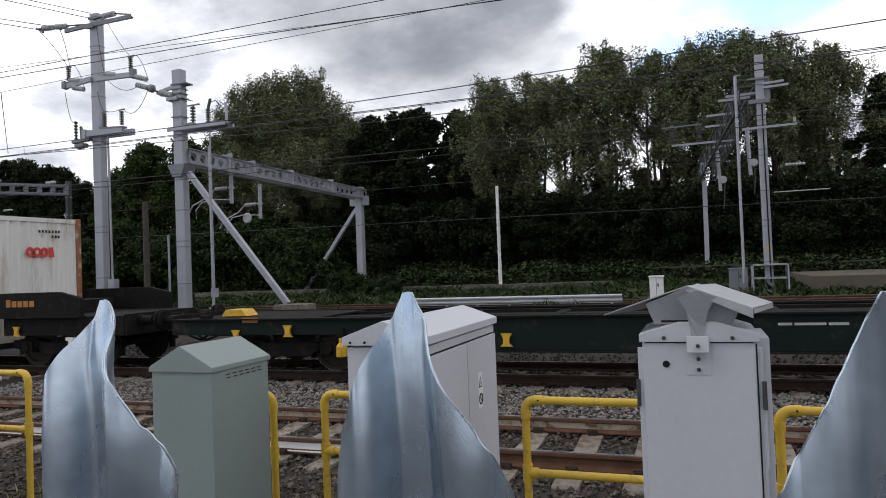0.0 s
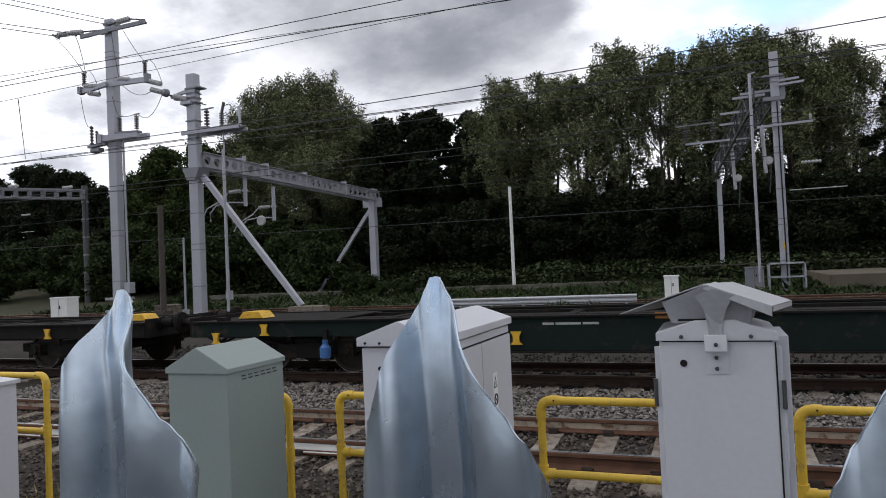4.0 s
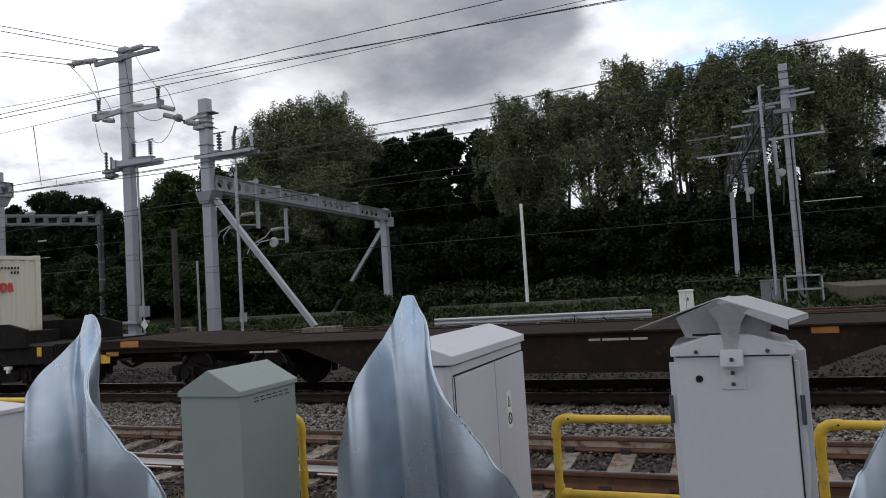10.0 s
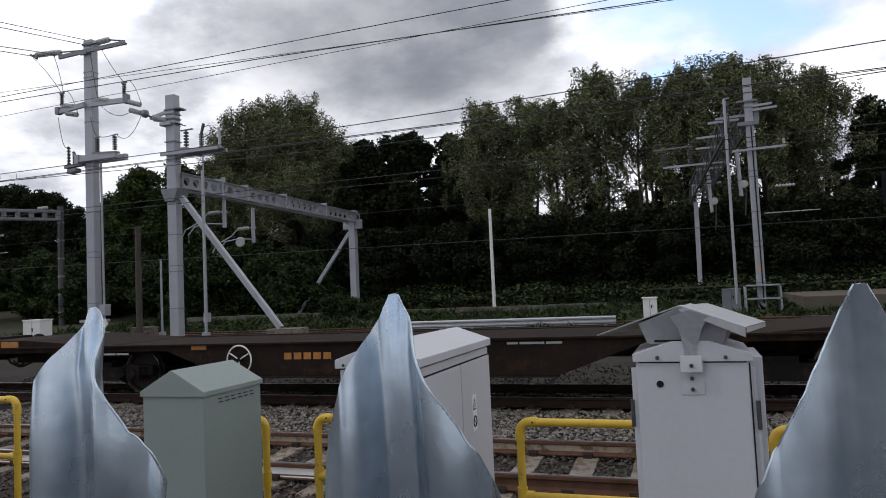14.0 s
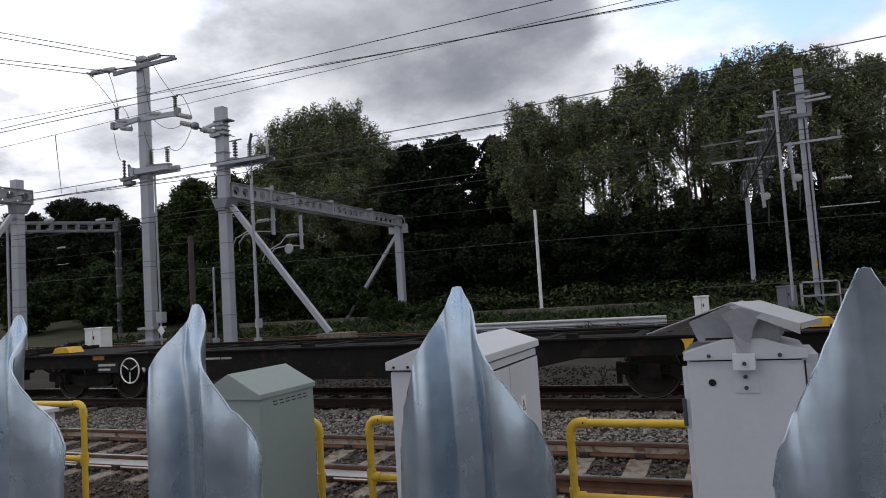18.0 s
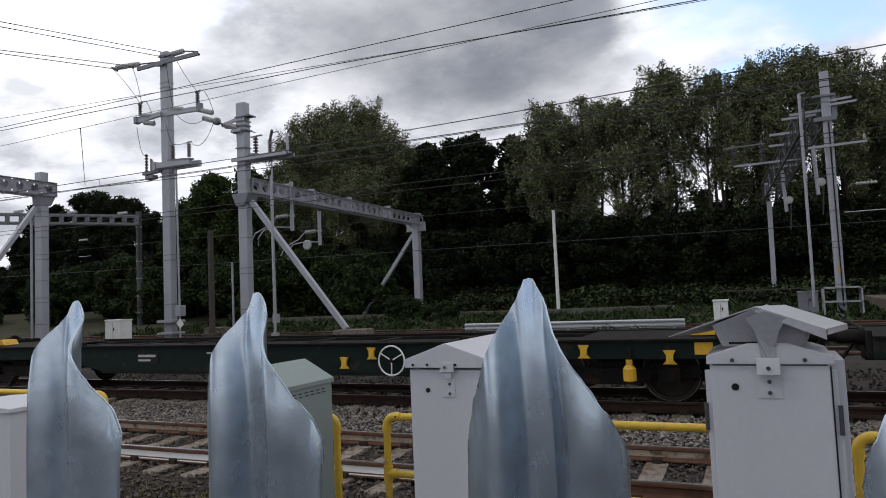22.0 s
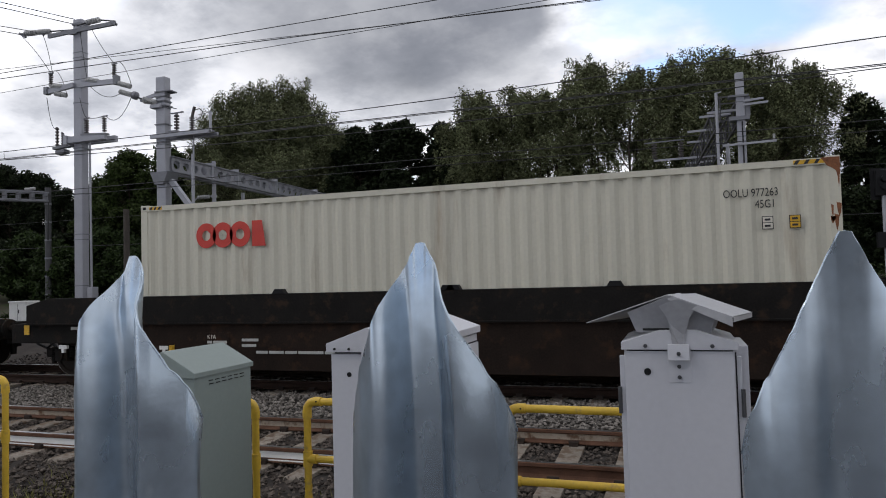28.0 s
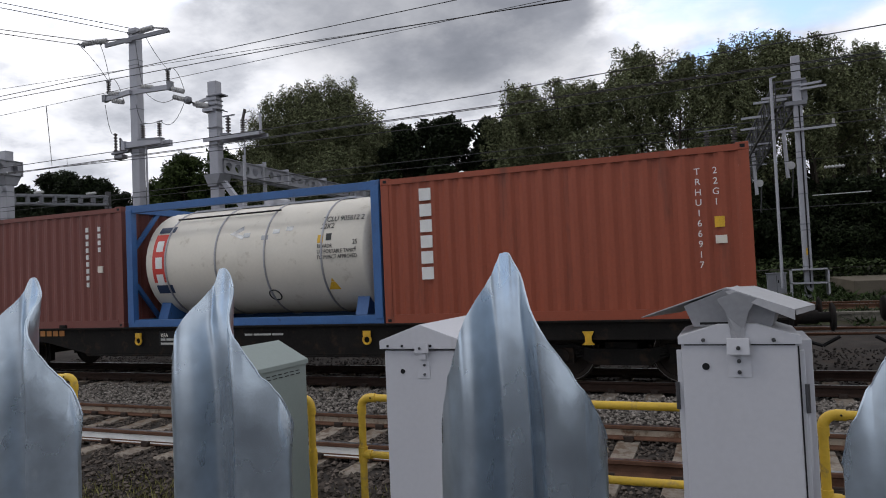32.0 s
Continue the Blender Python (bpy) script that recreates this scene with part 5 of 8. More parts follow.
def build_signal(x, y, z):
    t = thing("railway_signal", pose(x, y, z), "railway signal with a dark head on a grey post", "signal")
    part("post", MB().tube((0, 0, -0.5), (0, 0, 4.9), 0.09, 10), M_GALVMAST, t, smooth=True)
    part("head", MB().box(-0.3, 0.3, -0.15, 0.15, 4.3, 5.4), M_BLACK, t, bevel=0.03)
    part("hood", MB().tube((0, -0.15, 5.0), (0, -0.42, 5.0), 0.14, 12).tube((0, -0.15, 4.65), (0, -0.42, 4.65), 0.14, 12), M_BLACK, t)
    part("backboard", MB().box(-0.45, 0.45, 0.15, 0.18, 4.15, 5.5), M_BLACK, t)
    part("ladder", MB().box(0.25, 0.28, 0.2, 0.23, 0, 4.6).box(0.55, 0.58, 0.2, 0.23, 0, 4.6), M_GALVMAST, t)
    part("junction_box", MB().box(-0.35, 0.3, -0.2, 0.1, 2.1, 2.75), M_BLACK, t, bevel=0.02)
    part("side_box", MB().box(0.7, 1.15, -0.2, 0.2, 2.9, 3.6), M_WHITE, t, bevel=0.02)
    part("side_bracket", MB().box(0, 0.7, -0.04, 0.04, 3.2, 3.26), M_GALVMAST, t)


def scrub(name, x0, x1, y0, y1, count, hmax, material, label, seed, cat="undergrowth", size=0.14, lean=1.0):
    rnd = random.Random(seed)
    b = MB()
    for _ in range(count):
        cx, cy = rnd.uniform(x0, x1), rnd.uniform(y0, y1)
        k = noise.noise((cx * 0.9, cy * 0.9, seed)) + 0.25
        if k < 0:
            continue
        for _ in range(9):
            x, y = cx + rnd.gauss(0, 0.16), cy + rnd.gauss(0, 0.16)
            h = hmax * k * rnd.uniform(0.3, 1.2)
            z = ground_z(x, y) - 0.02 + h * rnd.random() * 0.5
            dx, dy = rnd.gauss(0, lean) * h, rnd.gauss(0, lean) * h
            w = size * rnd.uniform(0.15, 0.4)
            a = rnd.uniform(0, 3.14)
            b.add([(x - math.cos(a) * w, y - math.sin(a) * w, z), (x + math.cos(a) * w, y + math.sin(a) * w, z), (x + dx, y + dy, z + h)], [(0, 1, 2)])
    me = bpy.data.meshes.new(name)
    me.from_pydata(b.v, [], b.f)
    me.materials.append(material)
    tagged(new(name, me), label, cat, kind="stuff")


def build_paving():
    solo("paved_ramp", MB().box(4.2, 60, 23.5, 34, 0.2, 0.95), M_TARMAC, "tan paved ramp beside the tracks", "paving", kind="structure", bevel=0.03)


build_barrier()
build_box("lineside_cabinet", -25.9, 15.2, 0.32, 0.95, 0.6, 1.0, "small white lineside cabinet on a concrete plinth")
build_box("lineside_cabinet", -1.4, 20.0, 0.42, 0.48, 0.42, 0.76, "small white upright lineside box")
build_box("lineside_box", -21.6, 16.6, 0.3, 1.0, 0.5, 0.5, "low grey lineside box by the post", M_CONC)
build_box("lineside_box", 1.6, 24.5, 0.5, 0.7, 0.5, 0.8, "grey lineside box at the mast's foot", M_GALVDARK)
build_trough(-32, -24, 14.4, 0.22)
build_trough(-18, 6, 15.0, 0.16)
build_trough(-30, -4, 29.0, 0.62)
build_railing(-2.0, 16.0, 32.0, 0.25)
build_signal(8.4, 27.0, 0.5)
build_paving()
scrub("trackside_weeds", -34, 4, 14.3, 17.2, 1500, 0.34, M_LEAFBUSH, "green weeds along the cess", 3)
scrub("trackside_weeds", -34, 10, 19.8, 31.5, 5200, 0.42, M_LEAFBUSH, "patchy weeds and bramble on the waste ground", 4, size=0.2)
scrub("dry_grass", -6.4, -3.0, -2.6, -0.9, 420, 0.22, M_GRASS, "yellowed grass tufts on the cess", 5, "grass", 0.03, 0.35)
scrub("dry_grass", -2.4, 2.5, -2.6, -1.2, 160, 0.14, M_GRASS, "yellowed grass tufts on the cess", 6, "grass", 0.03, 0.35)

# ---- trees and scrub ----
def tree_meshes(seed, height, spread, leaf, droop=0.0, leaves=9000, gap=0.3, clumps=46, low=0.25):
    """A trunk with limbs, and a crown of leaf sprays gathered round the limbs' ends."""
    rnd = random.Random(seed)
    tb = MB()
    top = height * 0.8
    lean = Vector((rnd.uniform(-0.05, 0.05), rnd.uniform(-0.05, 0.05), 1))
    prev, r = Vector((0, 0, -0.5)), height * 0.018
    knots = []
    for i in range(1, 8):
        p = Vector((lean.x * top * i / 7 + rnd.uniform(-0.15, 0.15), lean.y * top * i / 7 + rnd.uniform(-0.15, 0.15), top * i / 7))
        r2 = height * 0.018 * (1 - i / 8.2)
        tb.tube(prev, p, r, 7, r2)
        knots.append((p, r2))
        prev, r = p, r2
    centres = []
    for k in range(clumps):
        f = low + (1 - low) * (k + rnd.random()) / clumps
        h = height * f
        wide = spread * (math.sin(math.pi * min(1, (f - low) / (1 - low) * 0.82 + 0.14)) ** 0.7) * rnd.uniform(0.35, 1.0)
        a = rnd.uniform(0, 6.283)
        c = Vector((math.cos(a) * wide, math.sin(a) * wide, h))
        centres.append((c, rnd.uniform(0.5, 1.2) * spread * (0.29 if droop else 0.30)))
        kn, kr = min(knots, key=lambda q: abs(q[0].z - (h - wide * 0.9)))
        mid = kn.lerp(c, 0.5) + Vector((0, 0, 0.1 * wide))
        tb.tube(kn, mid, max(0.02, kr * 0.5), 5, max(0.015, kr * 0.3))
        tb.tube(mid, c, max(0.015, kr * 0.3), 5, 0.01)
    lv, lf = [], []
    for c, rad in centres:
        n = int(leaves / clumps * rnd.uniform(0.5, 1.4))
        for _ in range(n):
            d = Vector((rnd.gauss(0, 1), rnd.gauss(0, 1), rnd.gauss(0, 1))).normalized() * rad * (rnd.random() ** 0.45)
            d.z *= 0.8 if not droop else 1.15
            p = c + d
            if droop:
                p.z -= droop * rnd.random() ** 2
            s = rnd.uniform(0.55, 1.25) * leaf
            u = Vector((rnd.gauss(0, 1), rnd.gauss(0, 1), rnd.gauss(0, 0.7) - (1.2 if droop else 0))).normalized()
            v = u.cross(Vector((rnd.gauss(0, 1), rnd.gauss(0, 1), rnd.gauss(0, 1)))).normalized()
            k = len(lv)
            wv = v * s * (0.20 if droop else 0.38)
            lv += [tuple(p + wv), tuple(p + u * s), tuple(p - wv)]
            lf.append((k, k + 1, k + 2))
    return tb, lv, lf


def willow_meshes(seed, height, spread, leaf, droop=1.0, leaves=38000, clumps=70, low=0.42, stems=4):
    """Several stems that part near the ground; small drooping sprays at the ends of many thin limbs."""
    rnd = random.Random(seed)
    tb = MB()
    knots = []
    for k in range(stems):
        a = 6.283 * k / stems + rnd.uniform(-0.6, 0.6)
        reach = spread * rnd.uniform(0.12, 0.5)
        top = height * rnd.uniform(0.72, 0.92)
        prev, r = Vector((math.cos(a) * 0.15, math.sin(a) * 0.15, -0.4)), height * 0.0125
        bend = rnd.uniform(-0.5, 0.5)
        for i in range(1, 9):
            f = i / 8
            p = Vector((math.cos(a + bend * f) * reach * f ** 0.8 + rnd.uniform(-0.1, 0.1), math.sin(a + bend * f) * reach * f ** 0.8 + rnd.uniform(-0.1, 0.1), top * f))
            r2 = height * 0.0125 * (1 - 0.85 * f)
            tb.tube(prev, p, r, 7, r2)
            if f > 0.2:
                knots.append((p, r2))
            prev, r = p, r2
    centres = []
    for k in range(clumps):
        if rnd.random() < 0.74:
            f = rnd.uniform(low + 0.2, 0.97)
            size = rnd.uniform(0.55, 1.15)
        else:
            f = rnd.uniform(low, low + 0.2)
            size = rnd.uniform(0.3, 0.65)
        g = (f - low) / (1 - low)
        wide = spread * (0.45 + 0.55 * math.sin(math.pi * min(1.0, 0.12 + 0.86 * g))) * (1 - 0.35 * max(0, g - 0.75) * 4) * rnd.uniform(0.25, 1.0)
        a = rnd.uniform(0, 6.283)
        c = Vector((math.cos(a) * wide, math.sin(a) * wide, height * f))
        centres.append((c, size * 0.24 * spread, size))
        kn, kr = min(knots, key=lambda q: (q[0] - c).length + 0.9 * abs(q[0].z - (c.z - wide * 0.8)))
        mid = kn.lerp(c, 0.5) + Vector((rnd.uniform(-0.15, 0.15), rnd.uniform(-0.15, 0.15), 0.12 * wide))
        tb.tube(kn, mid, max(0.02, kr * 0.5), 5, max(0.014, kr * 0.3))
        tb.tube(mid, c, max(0.014, kr * 0.3), 5, 0.008)
        # sprays that hang from the limb's end
        for _ in range(5):
            d = Vector((rnd.gauss(0, 1), rnd.gauss(0, 1), rnd.gauss(0, 0.7))).normalized() * size * 0.34 * spread
            e = c + d
            tb.tube(c, e, 0.01, 4, 0.005)
            centres.append((e, size * rnd.uniform(0.08, 0.15) * spread, size * 0.24))
    total = sum(q[2] for q in centres)
    lv, lf = [], []
    for c, rad, size in centres:
        n = int(leaves * size / total * rnd.uniform(0.6, 1.3))
        for _ in range(n):
            d = Vector((rnd.gauss(0, 1), rnd.gauss(0, 1), rnd.gauss(0, 1))).normalized() * rad * rnd.random() ** 0.5
            p = c + d
            p.z -= droop * (0.35 + 0.8 * size) * rnd.random() ** 1.7
            s = rnd.uniform(0.55, 1.25) * leaf
            u = Vector((rnd.gauss(0, 1), rnd.gauss(0, 1), rnd.gauss(0, 0.8) - 0.45)).normalized()
            v = u.cross(Vector((rnd.gauss(0, 1), rnd.gauss(0, 1), rnd.gauss(0, 1)))).normalized()
            k = len(lv)
            wv = v * s * 0.24
            lv += [tuple(p + wv), tuple(p + u * s), tuple(p - wv)]
            lf.append((k, k + 1, k + 2))
    return tb, lv, lf


def make_tree(name, seed, height, spread, leafmat, label, **kw):
    t = thing(name, pose(0, 0, 0), label, "tree", "trees behind the railway")
    tb, lv, lf = (willow_meshes if "droop" in kw else tree_meshes)(seed, height, spread, **kw)
    part("trunk", tb, M_BARK, t, smooth=True)
    me = bpy.data.meshes.new("crown")
    me.from_pydata(lv, [], lf)
    me.materials.append(leafmat)
    part("crown", me, None, t)
    return t


def build_trees():
    rnd = random.Random(11)
    W = "tall willow with drooping grey-green foliage and gaps to the sky"
    D = "dense dark green broadleaf tree"
    S = "rounded green shrub at the foot of the trees"
    U = "low undergrowth tree, its leaf darkened for canopy shade"
    protos = {
        "wl": make_tree("willow_tree", 1, 15.0, 3.9, M_LEAFWILLOW, W, leaf=0.17, droop=1.2, leaves=90000, clumps=104, low=0.20),
        "w1": make_tree("willow_tree", 8, 13.2, 2.9, M_LEAFWILLOW, W, leaf=0.17, droop=1.4, leaves=38000, clumps=52, low=0.34),
        "w2": make_tree("willow_tree", 2, 12.8, 2.7, M_LEAFWILLOW, W, leaf=0.17, droop=1.4, leaves=38000, clumps=52, low=0.34),
        "w3": make_tree("willow_tree", 3, 12.4, 3.0, M_LEAFWILLOW, W, leaf=0.17, droop=1.4, leaves=38000, clumps=52, low=0.34),
        "g1": make_tree("broadleaf_tree", 12, 10.6, 3.2, M_LEAFGREEN, "leafy mid-green broadleaf tree", leaf=0.26, leaves=30000, clumps=70, low=0.10),
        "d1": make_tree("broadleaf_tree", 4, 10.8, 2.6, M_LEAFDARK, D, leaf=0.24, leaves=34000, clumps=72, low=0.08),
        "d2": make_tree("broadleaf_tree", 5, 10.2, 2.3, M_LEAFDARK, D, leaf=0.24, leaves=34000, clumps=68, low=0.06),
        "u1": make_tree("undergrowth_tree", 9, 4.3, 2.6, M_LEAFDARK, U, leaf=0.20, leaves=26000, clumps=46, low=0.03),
        "b1": make_tree("shrub", 6, 4.0, 2.4, M_LEAFBUSH, S, leaf=0.24, leaves=11000, clumps=44, low=0.05),
        "b2": make_tree("shrub", 7, 2.8, 2.4, M_LEAFBUSH, S, leaf=0.24, leaves=11000, clumps=44, low=0.05),
    }
    used = {}
    def put(k, x, y, size=1.0):
        m = Matrix.Translation((x, y, ground_z(x, y))) @ pose(0, 0, 0, 0, 0, rnd.uniform(0, 360))
        if k not in used:
            used[k] = size
            protos[k].matrix_basis = m @ Matrix.Diagonal((size, size, size, 1))
            return protos[k]
        size /= used[k]
        return copy_thing(protos[k], m @ Matrix.Diagonal((size, size, size, 1)))
    for k, x, y, size in (("wl", -30.9, 38.5, 1.0), ("wl", -27.0, 38.2, 1.0), ("w1", -33.4, 39.5, 0.95), ("w2", -24.3, 39.5, 0.93), ("wl", -29, 42, 0.97), ("w3", -25.6, 41, 1.0),
                    ("w3", -12.6, 38, 1.02), ("w2", -9.9, 39, 1.04), ("w3", -7.4, 37.8, 0.98), ("w1", -4.9, 38.8, 1.05), ("w2", -2.2, 37.6, 1.02), ("w1", 0.4, 39, 1.03), ("w3", 2.8, 38.6, 1.10),
                    ("w2", 5.0, 38.2, 1.04), ("w1", 7.6, 38.5, 0.92), ("d2", 10.6, 40, 0.97), ("d2", 13.4, 42, 0.95), ("d2", 16.5, 41, 0.9), ("d2", 19.5, 42, 0.95), ("d1", 24, 43, 0.9), ("d2", 29, 42, 1.0),
                    ("d2", -21.7, 39, 1.06), ("d1", -19.7, 40, 1.03), ("d2", -18.0, 39.4, 1.08), ("d2", -15.6, 40, 1.05), ("d1", -14.2, 41, 1.0), ("d1", -23.0, 43, 1.05), ("d2", -16.9, 43, 0.95),
                    ("g1", -41.9, 38.5, 1.02), ("g1", -38.8, 39.5, 1.03), ("g1", -45.6, 39.5, 0.86), ("g1", -36.0, 40.5, 1.0), ("d1", -48.8, 41, 0.78), ("d2", -36.0, 43, 1.0),
                    ("d2", -52.6, 42, 0.86), ("d2", -55.6, 43, 0.97), ("d1", -58.5, 44, 1.0), ("d2", -62, 44, 1.12), ("d1", -66, 47, 1.15), ("d1", -71, 49, 1.2), ("d2", -77, 50, 1.2), ("d1", -83, 52, 1.2)):
        put(k, x, y, size)
    # understorey in leaf darkened for canopy shade, which leaves the sky showing between the trunks above it
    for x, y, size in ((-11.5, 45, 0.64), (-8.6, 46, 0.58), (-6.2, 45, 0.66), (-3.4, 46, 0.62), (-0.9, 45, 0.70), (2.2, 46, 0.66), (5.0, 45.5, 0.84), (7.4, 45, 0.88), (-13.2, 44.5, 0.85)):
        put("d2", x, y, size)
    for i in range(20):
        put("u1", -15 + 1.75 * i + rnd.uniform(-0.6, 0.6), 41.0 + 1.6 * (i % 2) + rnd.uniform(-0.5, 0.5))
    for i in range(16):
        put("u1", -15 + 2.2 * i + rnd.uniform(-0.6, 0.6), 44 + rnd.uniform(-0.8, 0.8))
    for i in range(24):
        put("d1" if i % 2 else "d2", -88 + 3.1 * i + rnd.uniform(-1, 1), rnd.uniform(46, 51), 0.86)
    # front row, added to fill the black shade below the crowns
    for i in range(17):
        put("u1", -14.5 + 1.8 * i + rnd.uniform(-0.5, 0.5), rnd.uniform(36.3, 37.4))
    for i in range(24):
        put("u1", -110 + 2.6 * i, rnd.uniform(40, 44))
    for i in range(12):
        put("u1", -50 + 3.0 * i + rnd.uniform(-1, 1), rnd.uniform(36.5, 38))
    for i in range(26):
        put("b1" if i % 2 else "b2", -62 + 3.3 * i + rnd.uniform(-1, 1), rnd.uniform(38.3, 40.5) if i > 14 or i % 3 else 31.5)
    # green bushes in front of the wood, thinning towards the open bank
    for x, y, size in ((-33.2, 34.0, 1.1), (-31.0, 33.2, 0.95), (-28.6, 33.8, 1.1), (-26.4, 33.0, 0.9), (-24.4, 33.6, 0.95), (-22.6, 32.6, 0.7), (-36.5, 33.0, 1.0), (-39.5, 34.0, 1.2), (-43.5, 33.0, 1.0), (-47.5, 34.5, 1.2), (-18.5, 27.5, 0.42), (-17.2, 27.0, 0.36), (-15.9, 28.2, 0.3), (-26.5, 24.0, 0.4)):
        put("b1" if size > 0.8 else "b2", x, y, size)


def build_ivy():
    rnd = random.Random(21)
    lv, lf = [], []
    for _ in range(42000):
        x, y = rnd.uniform(-34, 14), rnd.uniform(31.5, 36.0)
        h = 0.9 * (0.4 + noise.noise((x * 0.5, y * 0.6, 0.3)) * 0.6 + 0.35)
        p = Vector((x, y, ground_z(x, y) + rnd.uniform(0, max(0.1, h))))
        u = Vector((rnd.gauss(0, 1), rnd.gauss(0, 1) - 0.4, rnd.gauss(0, 0.6))).normalized() * rnd.uniform(0.12, 0.26)
        v = u.cross(Vector((rnd.gauss(0, 0.5), rnd.gauss(0, 0.5), 1))).normalized() * rnd.uniform(0.06, 0.12)
        k = len(lv)
        lv += [tuple(p), tuple(p + u * 0.5 + v), tuple(p + u), tuple(p + u * 0.5 - v)]
        lf.append((k, k + 1, k + 2, k + 3))
    me = bpy.data.meshes.new("ivy_bank")
    me.from_pydata(lv, [], lf)
    me.materials.append(M_LEAFIVY)
    tagged(new("ivy_bank", me), "low bank overgrown with green ivy and bramble", "undergrowth", kind="stuff")


build_trees()
build_ivy()

# ---- the freight train ----
TRACK_Y = 5.43
SPEED = [(0.0, 10.5), (2.0, 10.4), (12.5, 9.65), (25.0, 9.4), (32.0, 9.4)]


def run_speed(t):
    for (a, va), (c, vc) in zip(SPEED, SPEED[1:]):
        if t <= c:
            return va + (vc - va) * (t - a) / (c - a)
    return SPEED[-1][1]


def run_raw(t, n=400):
    return sum(run_speed(t * (i + 0.5) / n) for i in range(n)) * t / n


RUN_ZERO = run_raw(26.0)


def run(t):
    """How far the train has gone at t, from where it stands at 26 s."""
    return run_raw(t) - RUN_ZERO


MOVING, WHEELS = [], []


def rolling(name, u, y, z, label, category, group=""):
    """A thing that rides with the train; u is its place along the train."""
    t = thing(name, pose(u, y, z), label, category, group)
    MOVING.append((t, u, y, z))
    return t


# bogies and wheels share their meshes
def wheel_mesh():
    b = MB()
    for s in (-1, 1):
        y = s * 0.7525
        prof = [(-0.065, 0.0), (-0.065, 0.455), (-0.055, 0.47), (-0.03, 0.465), (-0.026, 0.44), (0.065, 0.435), (0.065, 0.37), (0.02, 0.36), (0.02, 0.14), (0.07, 0.12), (0.07, 0.0)]
        b.lathe([(s * h, r + 0.0001) for h, r in prof], (0, y, 0), (0, 1, 0), 28)
    b.tube((0, -0.95, 0), (0, 0.95, 0), 0.08, 12)
    return b.mesh("wheelset", M_WHEEL, smooth=True)


def bogie_meshes():
    fr = MB()
    for s in (-1, 1):
        y = s * 0.98
        fr.prism([(-1.35, 0.42), (-1.35, 0.60), (-0.75, 0.64), (-0.45, 0.56), (0.45, 0.56), (0.75, 0.64), (1.35, 0.60), (1.35, 0.42), (1.05, 0.40), (0.72, 0.46), (0.45, 0.30), (-0.45, 0.30), (-0.72, 0.46), (-1.05, 0.40)], "y", y - 0.06, y + 0.06)
    fr.box(-0.25, 0.25, -0.98, 0.98, 0.42, 0.66)
    ax = MB().box(-0.16, 0.16, -0.10, 0.10, 0.34, 0.58).tube((0, -0.15, 0.46), (0, -0.09, 0.46), 0.1, 14).tube((0, 0.09, 0.46), (0, 0.15, 0.46), 0.1, 14)
    sp = MB().sweep([(0.06 * math.cos(k * 0.785), 0.06 * math.sin(k * 0.785), 0.0056 * k) for k in range(33)], 0.015, 5)
    br = MB().box(-0.035, 0.035, -0.06, 0.06, 0.25, 0.6)
    return fr.mesh("side_frames", M_WAGON, bevel=0.012), ax.mesh("axlebox", M_WAGON, smooth=True), sp.mesh("spring", M_WAGON), br.mesh("brake_block", M_WAGON)


def tread_mesh():
    """The bright running band round a wheel, open at both ends."""
    b = MB().lathe([(-0.03, 0.434), (-0.03, 0.441), (0.064, 0.441), (0.064, 0.425)], (0, 0, 0), (0, 1, 0), 28)
    b.f = b.f[:-2]
    return b.mesh("tread_rim", M_TYRE, smooth=True)


ME_WHEEL = wheel_mesh()
ME_TREAD = tread_mesh()
ME_BOGIE = bogie_meshes()


def bogie(parent, x, low=1.0):
    # all parts hang on the wagon; wheelsets turn on it
    bg = part("bogie", ME_BOGIE[0], None, parent, "grimy cast bogie frame", at=pose(x, 0, 0))
    for s in (-1, 1):
        for sx in (-0.9, 0.9):
            part("axlebox", ME_BOGIE[1], None, bg, at=pose(sx, s * 1.0, 0))
        for sx in (-1.15, -0.65, 0.65, 1.15):
            part("spring", ME_BOGIE[2], None, bg, at=pose(sx, s * 1.02, 0.41))
        for bx in (-0.42, 0.42, -1.42, 1.42):
            part("brake_block", ME_BOGIE[3], None, bg, at=pose(bx, s * 0.7525, 0))
    for dx in (-0.9, 0.9):
        w = part("wheelset", ME_WHEEL, None, parent, "steel wheelset with a worn bright rim", at=pose(x + dx, 0, 0.46))
        for s in (-1, 1):
            part("tread_rim", ME_TREAD, None, w, at=pose(0, s * 0.7525, 0, 0, 0, 0 if s > 0 else 180))
        WHEELS.append((w, x + dx))


def handwheel(parent, x, y, z, r=0.26):
    h = part("handwheel", MB().ring((0, 0, 0), (0, 1, 0), r, 0.016, 28, 6), M_WHITE, parent, "white spoked brake handwheel", smooth=True, at=pose(x, y, z))
    for k in range(3):
        a = 0.5 + k * 2.094
        part("spoke", MB().tube((0, 0, 0), (math.cos(a) * r, 0, math.sin(a) * r), 0.012, 6), M_WHITE, h)
    part("hub", MB().tube((0, -0.03, 0), (0, 0.12, 0), 0.035, 10), M_WAGON, h)


def buffer(parent, x, s):
    for y in (-0.865, 0.865):
        part("buffer", MB().lathe([(0, 0.13), (0.06, 0.13), (0.06, 0.10), (0.34, 0.095), (0.34, 0.07), (0.5, 0.07), (0.5, 0.2), (0.53, 0.21), (0.56, 0.17)], (x, y, 1.0), (s, 0, 0), 16), M_WAGON, parent, smooth=True)


